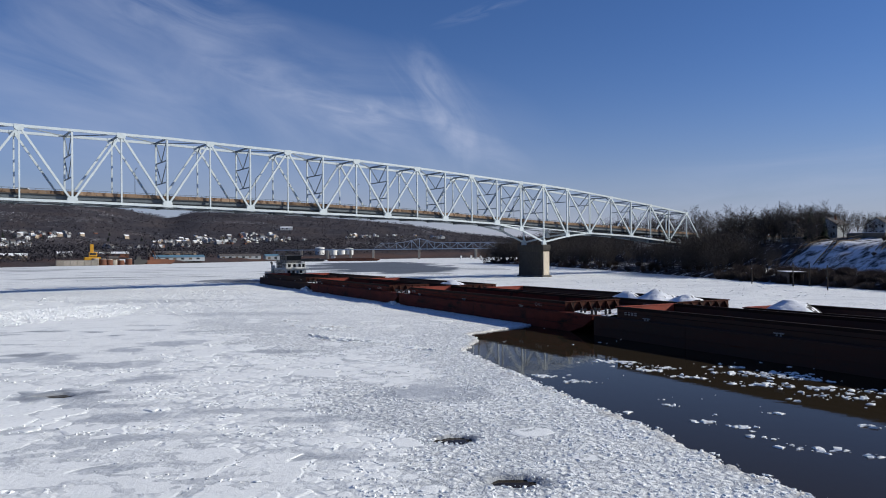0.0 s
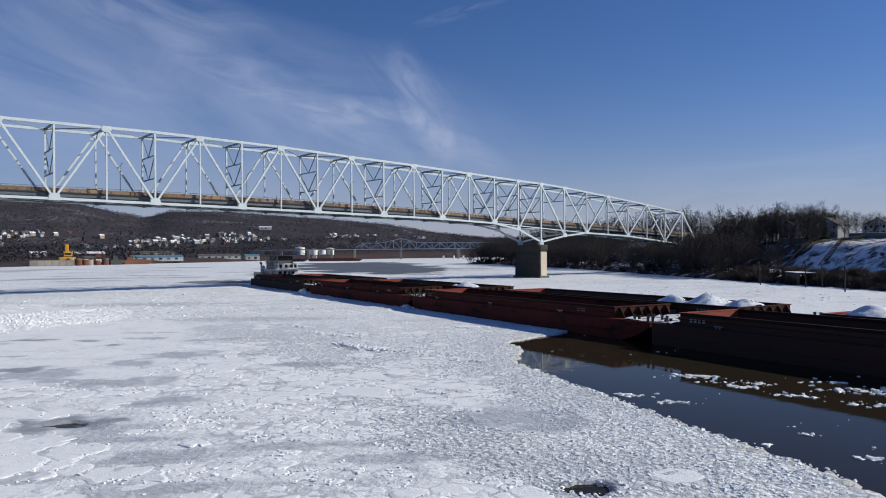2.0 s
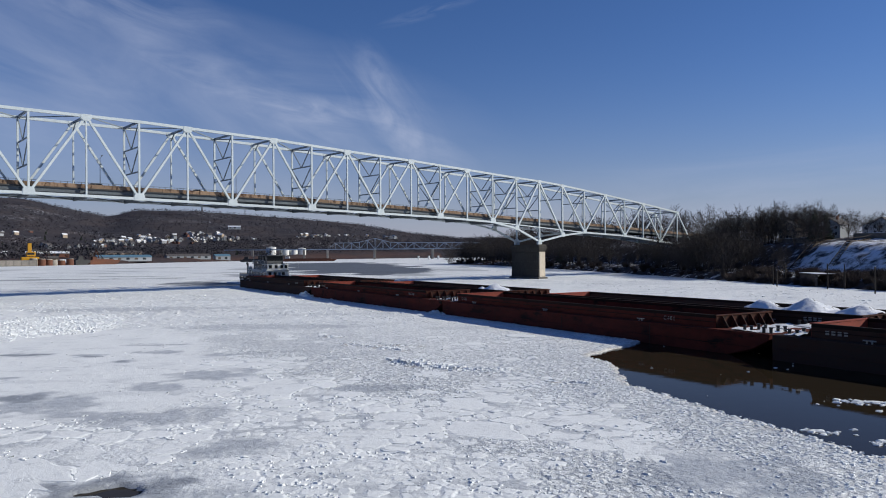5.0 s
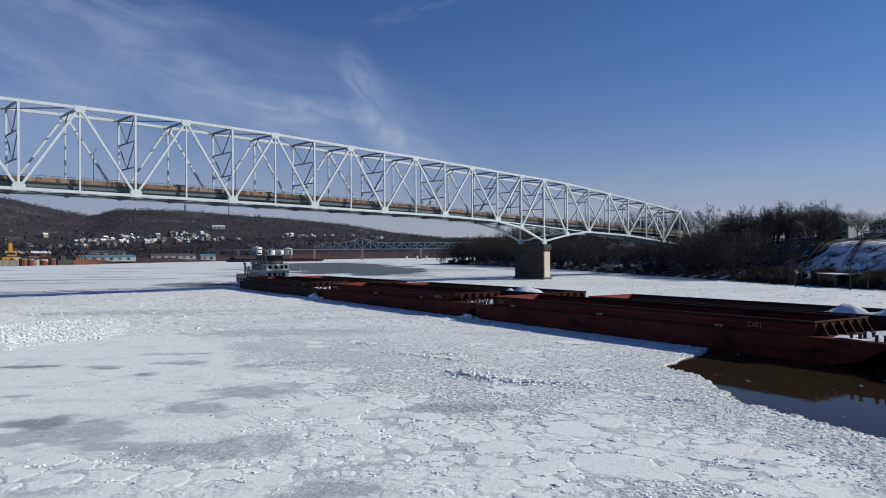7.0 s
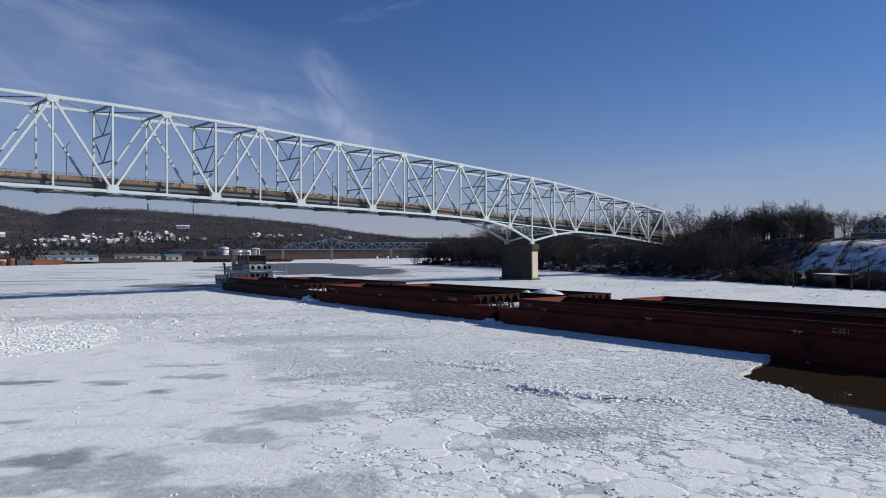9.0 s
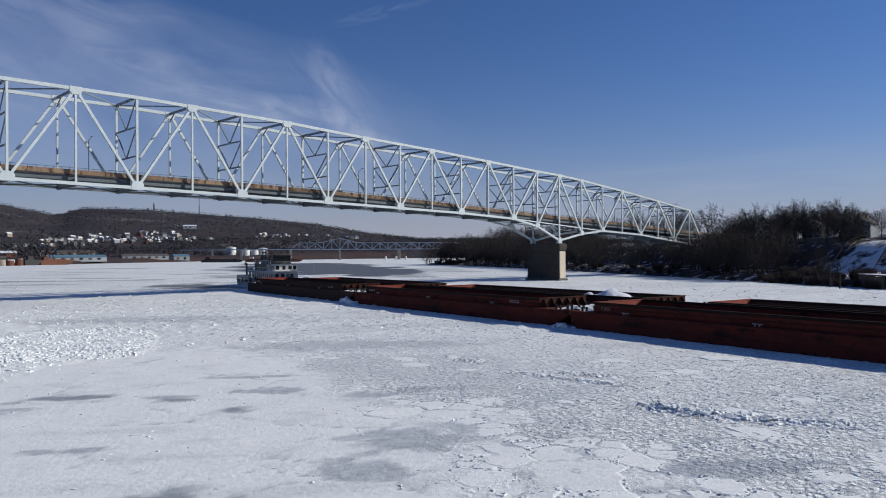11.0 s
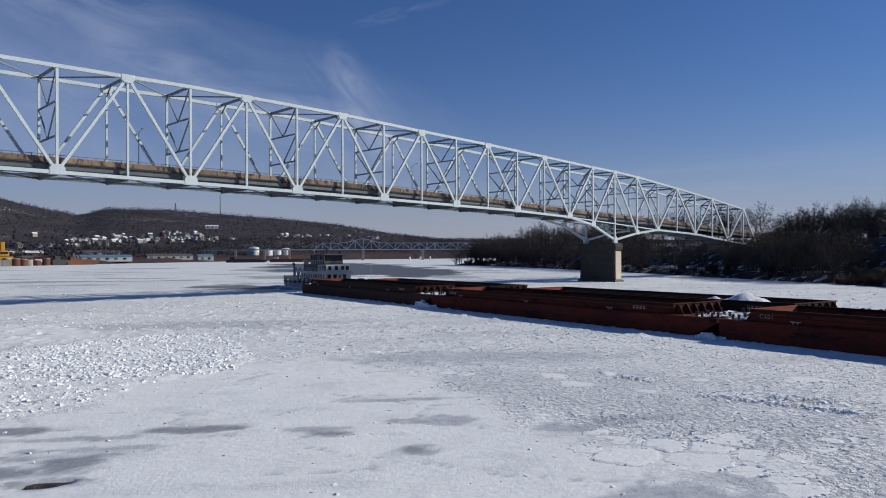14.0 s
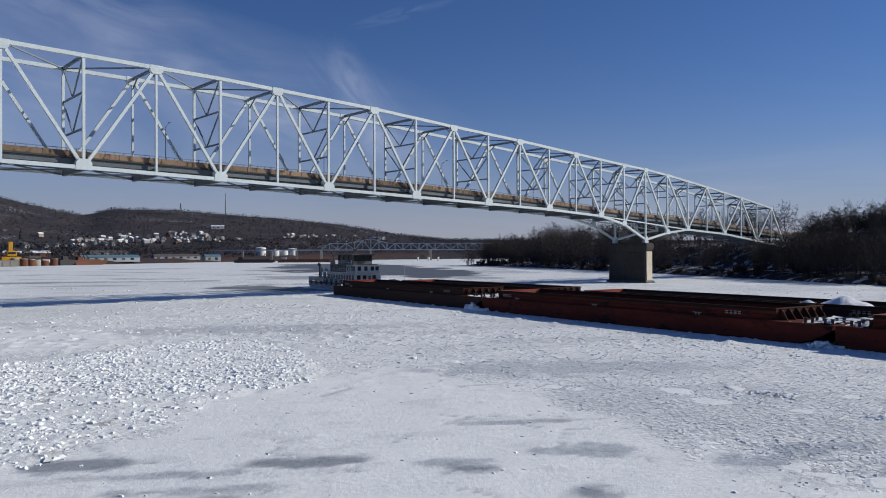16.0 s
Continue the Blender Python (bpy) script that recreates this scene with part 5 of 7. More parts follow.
def build_towboat():
    """A river push boat: low hull with push knees, two deck houses, glazed wheelhouse, stacks and winches aft."""
    t = thing("towboat", "white river towboat with a tall glazed wheelhouse behind the barges", "towboat")
    L, W, dk = 49.0, 9.8, 1.7
    hull = [(0, 0.6), (3, -0.9), (45, -0.9), (48.2, -0.4), (L, 0.4), (L, dk + 0.5), (38, dk + 0.12), (2, dk + 0.12), (0, dk + 0.5)]
    part("hull", Shape().prism(hull, 0, W), BOAT_HULL, t, "scraped grey-white hull", bevel=0.08)
    part("guard_strake", Shape().box(0.2, -0.12, dk - 0.25, L - 0.4, 0.02, dk), BLACK_PAINT, t)
    part("bulwark", Shape().box(0.0, 0.0, dk + 0.3, 10.6, 0.12, dk + 1.35).box(0.0, W - 0.12, dk + 0.3, 10.6, W, dk + 1.35).box(0, 0.12, dk + 0.3, 0.12, W - 0.12, dk + 1.45), BOAT_HULL, t, "grey-white stern bulwark")
    for y in (1.3, W - 2.1):
        part("push_knee", Shape().prism([(L - 0.3, -0.2), (L + 0.9, -0.2), (L + 0.9, 3.3), (L - 0.1, 3.3), (L - 1.6, dk)], y, y + 0.8), BLACK_PAINT, t, "tall black push knee", bevel=0.03)
    # main deck house
    part("deck_house", Shape().box(10.8, 1.1, dk, 28.2, W - 1.1, 4.45), BOAT_WHITE, t, "white main deck house", bevel=0.06)
    part("house_deck", Shape().box(9.2, 0.5, 4.45, 29.6, W - 0.5, 4.62), BOAT_WHITE, t)
    for k in range(10):
        part("house_window", Shape().box(11.5 + 1.66 * k, 1.04, 2.75, 12.5 + 1.66 * k, 1.12, 3.95), BOAT_GLASS, t, "dark square window")
    for x in (13.2, 16.5, 19.8, 23.1, 26.4):
        part("house_door", Shape().box(x - 0.55, 1.05, dk + 0.1, x + 0.25, 1.12, dk + 1.02), BLUE_PAINT, t, "blue steel door")
    # upper house and wheelhouse
    part("upper_house", Shape().box(13.2, 1.7, 4.62, 22.4, W - 1.7, 6.55), BOAT_SHADED, t, "upper deck house in a shaded grey", bevel=0.06)
    part("upper_deck", Shape().box(12.4, 1.0, 6.55, 26.4, W - 1.0, 6.70), BOAT_SHADED, t)
    for k in range(5):
        part("house_window", Shape().box(13.6 + 1.75 * k, 1.64, 5.15, 14.8 + 1.75 * k, 1.72, 6.25), BOAT_GLASS, t, "dark square window")
    part("fore_house", Shape().box(22.4, 1.35, 4.64, 28.0, W - 1.35, 6.55), BOAT_WHITE, t, "white fore part of the upper house", bevel=0.05)
    for x in (25.4, 26.8):
        part("fore_window", Shape().box(x, 1.29, 5.0, x + 0.95, 1.37, 6.25), BOAT_GLASS, t, "dark square window")
    for y in (2.0, 3.9, 5.8, 7.2):
        part("fore_window", Shape().box(27.98, y, 5.1, 28.05, y + 0.95, 6.2), BOAT_GLASS, t, "dark square window")
    for y in (1.7, 3.4, 6.2):
        part("house_window", Shape().box(28.18, y, 2.8, 28.25, y + 1.0, 3.9), BOAT_GLASS, t, "dark square window")
    part("house_door", Shape().box(28.18, 5.0, dk + 0.1, 28.25, 5.8, dk + 2.1), BLUE_PAINT, t, "blue steel door")
    ring = Shape()
    for k in range(20):
        a, b = 2 * math.pi * k / 20, 2 * math.pi * (k + 1) / 20
        ring.beam((24.0 + 0.66 * math.cos(a), 1.31, 5.6 + 0.66 * math.sin(a)), (24.0 + 0.66 * math.cos(b), 1.31, 5.6 + 0.66 * math.sin(b)), 0.06, 0.24, up=(0, 1, 0))
    part("ring_emblem", ring, BLACK_PAINT, t, "plain dark ring painted on the house")
    wx0, wx1, wy0, wy1 = 15.6, 25.2, 2.1, W - 2.1
    part("wheelhouse", Shape().box(wx0, wy0, 6.70, wx1, wy1, 7.55), BOAT_SHADED, t, "lower wall of the wheelhouse in a shaded grey", bevel=0.04)
    part("wheelhouse_glass", Shape().box(wx0 + 0.15, wy0 + 0.15, 7.55, wx1 - 0.15, wy1 - 0.15, 9.15), BOAT_GLASS, t, "wrap-round dark wheelhouse windows")
    for k in range(4):
        x = wx0 + 0.12 + (wx1 - wx0 - 0.24) * k / 3
        for y in (wy0, wy1 - 0.14):
            part("mullion", Shape().box(x - 0.16, y, 7.5, x + 0.16, y + 0.14, 9.2), BOAT_SHADED, t)
    part("wheelhouse_roof", Shape().box(wx0 - 0.8, wy0 - 0.7, 9.15, wx1 + 0.6, wy1 + 0.7, 9.42), BOAT_SHADED, t, "dark overhanging wheelhouse roof", bevel=0.08)
    s = Shape()
    s.tube((20.5, W / 2, 9.4), (20.5, W / 2, 11.6), 0.09, 0.06, 6).box(19.4, W / 2 - 0.1, 10.5, 21.6, W / 2 + 0.1, 10.75).tube((20.5, W / 2 - 1.0, 11.1), (20.5, W / 2 + 1.0, 11.1), 0.05, 0.05, 6)
    part("radar_mast", s, BLACK_PAINT, t, "dark radar mast")
    for x, y in ((16.4, 2.4), (18.6, 2.4), (22.6, 2.4), (24.6, 2.4), (24.6, 6.9)):
        part("searchlight", Shape().tube((x, y, 9.4), (x, y, 9.85), 0.06, 0.06, 6).tube((x - 0.25, y, 10.0), (x + 0.4, y, 10.0), 0.26, 0.32, 10), BLACK_PAINT, t)
    part("roof_rail", Shape().beam((15.4, 1.6, 9.95), (25.4, 1.6, 9.95), 0.06, 0.06).box(15.4, 1.55, 9.4, 15.5, 1.65, 10.0).box(18.7, 1.55, 9.4, 18.8, 1.65, 10.0).box(22.0, 1.55, 9.4, 22.1, 1.65, 10.0).box(25.3, 1.55, 9.4, 25.4, 1.65, 10.0), BLACK_PAINT, t)
    # awning frame and ladders aft of the wheelhouse
    for y in (1.4, W - 1.5):
        part("awning_frame", Shape().beam((12.6, y, 6.7), (12.9, y, 9.0), 0.14, 0.14).beam((12.9, y, 9.0), (15.2, y, 9.3), 0.12, 0.12).beam((12.7, y, 7.7), (15.4, y, 7.7), 0.08, 0.08).beam((14.2, y, 6.7), (14.2, y, 9.2), 0.1, 0.1), STEEL_GREY, t, "grey pipe frame")
    # deckhands' gear along the side of the house
    for k in range(6):
        part("locker", Shape().box(10.4 + 3.0 * k, 0.75, dk, 11.3 + 3.0 * k, 1.08, dk + (0.7, 1.1, 0.9)[k % 3]), BLACK_PAINT, t)
    for k in range(9):
        part("tyre_fender", Shape().tube((2.5 + 3.4 * k, -0.34, dk - 0.15), (2.5 + 3.4 * k, -0.12, dk - 0.15), 0.55, 0.55, 12), BLACK_PAINT, t, "black rubber tyre fender")
    # stacks, aft gear
    for y in (2.0, W - 2.8):
        part("exhaust_stack", Shape().prism([(10.6, 4.6), (12.6, 4.6), (12.2, 7.6), (10.9, 7.6)], y, y + 0.9), BLACK_PAINT, t, "black exhaust stack", bevel=0.06)
    for x in (5.2, 7.9):
        part("davit", Shape().beam((x, 1.4, dk), (x + 1.3, 1.4, dk + 3.9), 0.3, 0.7).beam((x + 1.3, 1.4, dk + 3.9), (x + 2.4, 1.4, dk + 3.4), 0.25, 0.35).beam((x + 2.4, 1.4, dk + 3.4), (x + 2.8, 1.4, dk), 0.25, 0.4), BLUE_PAINT, t, "slanting blue deck davit")
    part("vent", Shape().tube((3.6, 2.0, dk), (3.6, 2.0, dk + 4.6), 0.3, 0.3, 8).tube((3.6, 2.0, dk + 4.6), (2.7, 2.0, dk + 4.9), 0.4, 0.45, 8), BLACK_PAINT, t, "black cowl vent")
    for x, y in ((1.6, 2.2), (4.6, 3.6), (7.2, 3.4), (3.2, 6.8), (8.8, 2.6), (34.0, 2.4), (38.0, 6.0)):
        s = Shape().tube((x, y, dk + 0.75), (x, y + 1.6, dk + 0.75), 0.6, 0.6, 12).box(x - 0.8, y - 0.2, dk, x + 0.8, y + 1.8, dk + 0.3)
        part("winch", s, BLACK_PAINT, t, "dark deck winch", bevel=0.02)
    # handrails
    for z, xa, xb, y in ((4.62, 9.4, 29.4, 0.6), (6.70, 12.5, 26.3, 1.1), (dk + 0.1, 11.2, 47.0, 0.1)):
        s = Shape().beam((xa, y, z + 1.0), (xb, y, z + 1.0), 0.05, 0.05).beam((xa, y, z + 0.5), (xb, y, z + 0.5), 0.04, 0.04)
        k = xa
        while k <= xb:
            s.box(k - 0.025, y - 0.025, z, k + 0.025, y + 0.025, z + 1.0)
            k += 1.5
        part("handrail", s, BOAT_WHITE, t)
    s = Shape()
    for k in range(10):
        s.box(12.9 - 0.35 * k, 0.7, dk + 0.28 * k, 13.2 - 0.35 * k, 1.05, dk + 0.05 + 0.28 * k)
    part("stair", s, BOAT_WHITE, t)
    part("flagstaff", Shape().tube((47.5, 4.9, 2.0), (47.5, 4.9, 7.0), 0.05, 0.03, 6), BOAT_WHITE, t)
    return t


near_barge = [("", HULL_DARK), ("", HULL_RED), ("C401", HULL_RED), ("", HULL_DARK)]
for k, (number, hull) in enumerate(near_barge):
    tone = "soot-darkened" if hull is HULL_DARK else "worn dark red"
    towed(build_barge(number, hull, k + 1, tone + " steel hopper barge in a tow"), k * BARGE_LONG, 0)
FAR_START, FAR_Y = 8.6, BARGE_WIDE + 0.25
heaps = [[(40, 5.0, 3.2, 0.55), (20, 5, 2.6, 0.5), (8, 5, 2.8, 0.5)],
         [(6, 5, 2.5, 0.5), (22, 5.4, 2.8, 0.5), (38.6, 5.2, 4.3, 0.45), (43.2, 4.8, 5.3, 0.45), (49, 4.6, 3.4, 0.6)],
         [(16, 5, 3.2, 0.55), (29, 5, 3.2, 0.55), (38.5, 5.0, 5.0, 0.45), (44.2, 5.2, 5.5, 0.45), (50.2, 4.6, 5.2, 0.5)],
         [(6.0, 5.2, 5.3, 0.5), (26, 5, 4.4, 0.5), (42, 5, 4.5, 0.5)]]
# lumps of ice pushed up against the hulls, carried along with the tow
def build_pushed_ice(seed, long_, high):
    rng = np.random.default_rng(seed)
    s = Shape()
    for k in range(26):
        a, b = rng.normal(0, 0.36) * long_, rng.normal(0, 0.45)
        r = rng.uniform(0.18, 0.60) * high
        z = max(0.0, high * (1 - abs(a) / long_ * 1.6) * rng.random())
        c, d = math.cos(rng.uniform(0, 3)), rng.uniform(-0.4, 0.4)
        s.beam((a - r * c, b - r * 0.6, z - 0.3), (a + r * c, b + r * 0.5, z + r * d), r * 1.3, r * 0.8)
    return tagged(new("pushed_ice", s.mesh("pushed_ice", ICE, 0.04)), "heap of ice blocks pushed up against a barge", "ice", kind="stuff")


for x_, y_, long_, high_ in ((57.5, -0.9, 2.2, 1.3), (61.0, -0.8, 2.4, 0.6), (118.0, -0.9, 2.6, 0.8)):
    towed(build_pushed_ice(int(x_), long_, high_), x_, y_)
for k, peaks in enumerate(heaps):
    towed(build_barge("", HULL_DARK, 11 + k, "soot-darkened steel hopper barge loaded with snowy coal"), FAR_START + k * BARGE_LONG, FAR_Y)
    towed(build_cargo(300 + k, peaks), FAR_START + k * BARGE_LONG, FAR_Y)
towed(build_towboat(), -42.4, FAR_Y + 0.5)

# ---- wooded bank: trees, houses, steps ----
DRIVEN = []


def tree_parts(seed, height, spread, limbs=24, sprays=5, twigs=14, fat=0.0011):
    """A bare winter tree: tapered bent trunk, limbs curving up into a rounded crown, and fine twigs round their ends."""
    rng = random.Random(seed)
    trunk, crown = Shape(), Shape()
    p, r = Vector((0, 0, -0.6)), height * 0.017
    spine = [p.copy()]
    for k in range(6):
        p = p + Vector((rng.uniform(-0.3, 0.3), rng.uniform(-0.3, 0.3), height * 0.66 / 6))
        trunk.tube(spine[-1], p, r, r * 0.80, 6, False)
        r *= 0.80
        spine.append(p.copy())
    mid = Vector((0, 0, height * 0.60))

    def twig(s, out, long, w):
        d = (out * 0.9 + Vector((rng.gauss(0, 0.55), rng.gauss(0, 0.55), rng.gauss(0.25, 0.5)))).normalized()
        side = d.cross(Vector((rng.gauss(0, 1), rng.gauss(0, 1), rng.gauss(0, 1)))).normalized() * w
        e = s + d * long
        crown.add([s - side, s + side, e], [(0, 1, 2)])
        return s.lerp(e, 0.55), d

    for k in range(limbs):
        f = 0.22 + 0.62 * k / limbs
        at = spine[int(f * 6)].lerp(spine[int(f * 6) + 1], f * 6 % 1)
        a, up = k * 2.4 + rng.uniform(-0.5, 0.5), rng.uniform(-0.35, 1.0)
        wide = math.sqrt(max(0.0, 1 - max(up, 0) ** 2)) * rng.uniform(0.88, 1.02)
        goal = mid + Vector((math.cos(a) * spread * wide, math.sin(a) * spread * wide, up * height * 0.36 * rng.uniform(0.92, 1.02)))
        bend = at.lerp(goal, 0.45) + Vector((0, 0, -0.05 * height * rng.uniform(0.2, 1.2)))
        line = [at, at.lerp(bend, 0.55), bend, bend.lerp(goal, 0.5) + Vector((rng.gauss(0, 0.02), rng.gauss(0, 0.02), 0.015)) * height, goal]
        rr = height * 0.0052 * (1.2 - 0.6 * f)
        for j in range(4):
            crown.tube(line[j], line[j + 1], rr * 0.72 ** j, rr * 0.72 ** (j + 1), 3, False)
        for j in range(sprays):
            g = 0.42 + 0.58 * ((j + rng.random()) / sprays) ** 0.7
            s0 = line[min(3, int(g * 4))].lerp(line[min(3, int(g * 4)) + 1], g * 4 % 1)
            out = (s0 - mid * 0.9)
            out = out.normalized() if out.length > 0.1 else Vector((0, 0, 1))
            o2 = (out * 0.55 + Vector((rng.gauss(0, 0.75), rng.gauss(0, 0.75), rng.gauss(0, 0.6)))).normalized()
            s1 = s0 + o2 * height * rng.uniform(0.07, 0.13)
            crown.tube(s0, s1, rr * 0.36, rr * 0.14, 3, False)
            for q in range(twigs):
                root, d = twig(s0.lerp(s1, 0.2 + 0.8 * rng.random()), (o2 + out * 0.5).normalized(), height * rng.uniform(0.028, 0.062), height * fat * rng.uniform(0.5, 1.0))
    return trunk, crown


def build_tree(seed, height, spread, material, twigs=14, limbs=24, fat=0.0011, sprays=6):
    trunk, crown = tree_parts(seed, height, spread, limbs, sprays, twigs, fat)
    t = thing("bare_tree", "bare leafless deciduous tree on the snowy river bank", "tree", group="bare trees on the bank")
    part("trunk", trunk, material, t)
    part("crown", crown, material, t, "rounded crown of fine bare twigs")
    return t


def join_copies(name, label, category, sources, places, material):
    """One mesh of many copies of the meshes given, for woods too dense to count."""
    vs, fs, o = [], [], 0
    for which, m in places:
        for ob in sources[which].children:
            me = ob.data
            co = np.empty(len(me.vertices) * 3)
            me.vertices.foreach_get("co", co)
            a = np.array(m)
            vs.append(co.reshape(-1, 3) @ a[:3, :3].T + a[:3, 3])
            idx = np.empty(len(me.loops), np.int64)
            me.loops.foreach_get("vertex_index", idx)
            tot = np.empty(len(me.polygons), np.int64)
            me.polygons.foreach_get("loop_total", tot)
            fs.append((idx + o, tot))
            o += len(me.vertices)
    idx, tot = np.concatenate([f[0] for f in fs]), np.concatenate([f[1] for f in fs])
    me = bpy.data.meshes.new(name)
    me.vertices.add(o)
    me.vertices.foreach_set("co", np.concatenate(vs).ravel())
    me.loops.add(len(idx))
    me.loops.foreach_set("vertex_index", idx)
    me.polygons.add(len(tot))
    me.polygons.foreach_set("loop_start", np.concatenate([[0], np.cumsum(tot)[:-1]]))
    me.polygons.foreach_set("use_smooth", np.zeros(len(tot), bool))
    me.update()
    me.materials.append(material)
    return tagged(new(name, me), label, category, kind="stuff")


def build_bush(seed, size):
    rng = random.Random(seed)
    s = Shape()
    for k in range(420):
        a, lean = rng.uniform(0, 6.28), rng.random() ** 0.7
        b = Vector((math.cos(a) * rng.uniform(0, 0.5), math.sin(a) * rng.uniform(0, 0.5), -0.2)) * size * 0.6
        e = Vector((math.cos(a) * lean, math.sin(a) * lean, rng.uniform(0.45, 1.1))) * size
        w = Vector((rng.uniform(-1, 1), rng.uniform(-1, 1), 0)).normalized() * 0.032
        m_ = b.lerp(e, 0.55) + Vector((rng.uniform(-0.2, 0.2), rng.uniform(-0.2, 0.2), 0.15)) * size
        s.add([b - w, b + w, m_ + w * 0.6, m_ - w * 0.6, e], [(0, 1, 2, 3), (3, 2, 4)])
    t = thing("bush", "leafless brown bush at the water's edge", "bush", group="bushes on the bank")
    part("crown", s, BARK_RED, t)
    return t


def build_conifer(height):
    rng = random.Random(5)
    t = thing("conifer", "tall dark green spruce", "tree", group="spruces")
    part("trunk", Shape().tube((0, 0, -0.5), (0, 0, height * 0.95), 0.28, 0.05, 7), BARK, t)
    s = Shape()
    n = 26
    for k in range(n):
        z = height * (0.10 + 0.88 * k / n)
        r = height * 0.24 * (1 - k / n) ** 0.8 + 0.2
        for j in range(13):
            a = rng.uniform(0, 6.28)
            rr = r * rng.uniform(0.6, 1.15)
            o = Vector((math.cos(a), math.sin(a), 0))
            w = Vector((-o.y, o.x, 0)) * rr * 0.26
            tip = o * rr + Vector((0, 0, z - rr * rng.uniform(0.25, 0.5)))
            s.add([Vector((0, 0, z)), o * rr * 0.55 + w + Vector((0, 0, z - rr * 0.15)), tip, o * rr * 0.55 - w + Vector((0, 0, z - rr * 0.22)),
                   o * rr * 0.5 + Vector((0, 0, z - rr * 0.38))], [(0, 1, 2), (0, 2, 3), (1, 4, 2), (4, 3, 2)])
    part("needles", s, NEEDLES, t)
    return t


def gz(x, y):
    return float(ground_height(np.array([x]), np.array([y]))[0])


def at_ground(x, y, turn=0.0, size=1.0, sink=0.0):
    return pose(x, y, gz(x, y) - sink, 0, 0, turn) @ Matrix.Diagonal((size, size, size, 1))


HOUSE_LABEL = "{} two-storey house with a {} gable roof"


def build_house(wide, deep, high, wall, roof, words, porch=False, chimney=True, windows=3, panes=True):
    """A gabled house; x across its front, the front to -y."""
    h = thing("house", HOUSE_LABEL.format(*words), "house", group="houses")
    w, d, ridge = wide / 2, deep / 2, wide * 0.32
    body = Shape().prism([(-w, -2.5), (w, -2.5), (w, high), (0, high + ridge), (-w, high)], -d, d)
    walls = part("wall", body, wall, h)
    for side in (-1, 1):
        ux, uz = -side * w, ridge
        n = math.hypot(w, ridge)
        e = 0.45
        a = (side * (w + e * w / n), high - e * ridge / n)
        b = (0, high + ridge)
        t = 0.22
        s = Shape().prism([(a[0], a[1] + 0.03), (b[0], b[1] + 0.03), (b[0], b[1] + 0.03 + t * 1.2), (a[0], a[1] + 0.03 + t)], -d - 0.4, d + 0.4)
        part("roof", s, roof, h)
    for level in range(max(1, int(high // 2.8))):
        z = 1.0 + level * 2.8
        for k in range(windows):
            x = -w + wide * (k + 0.5) / windows
            win = part("window", Shape().box(x - 0.62, -d - 0.06, z - 0.1, x + 0.62, -d + 0.02, z + 1.5), WALL_WHITE if panes else GLASS_DARK, h, "sash window")
            panes and part("pane", Shape().box(x - 0.5, -d - 0.09, z, x + 0.5, -d - 0.05, z + 1.38), GLASS_DARK, win)
        for y in (-d * 0.45, d * 0.45):
            win = part("window", Shape().box(-w - 0.06, y - 0.6, z - 0.1, -w + 0.02, y + 0.6, z + 1.5), WALL_WHITE if panes else GLASS_DARK, h, "sash window")
            panes and part("pane", Shape().box(-w - 0.09, y - 0.48, z, -w - 0.05, y + 0.48, z + 1.38), GLASS_DARK, win)
    part("door", Shape().box(w * 0.35, -d - 0.07, 0.0, w * 0.35 + 0.95, -d + 0.02, 2.1), TIMBER, h)
    if chimney:
        part("chimney", Shape().box(w * 0.25, -0.4, high, w * 0.25 + 0.7, 0.4, high + ridge + 1.0), WALL_BRICK, h)
    if porch:
        p = Shape().box(-w - 2.6, -d, 2.75, -w, d, 2.95)
        part("porch_roof", p, ROOF_SNOW, h, "snowy porch roof")
        for y in (-d + 0.2, 0, d - 0.2):
            part("porch_post", Shape().box(-w - 2.45, y - 0.08, -2.0, -w - 2.3, y + 0.08, 2.75), WALL_WHITE, h)
        part("porch_floor", Shape().box(-w - 2.6, -d, -2.4, -w, d, -0.1), STONE_WALL, h)
    return h


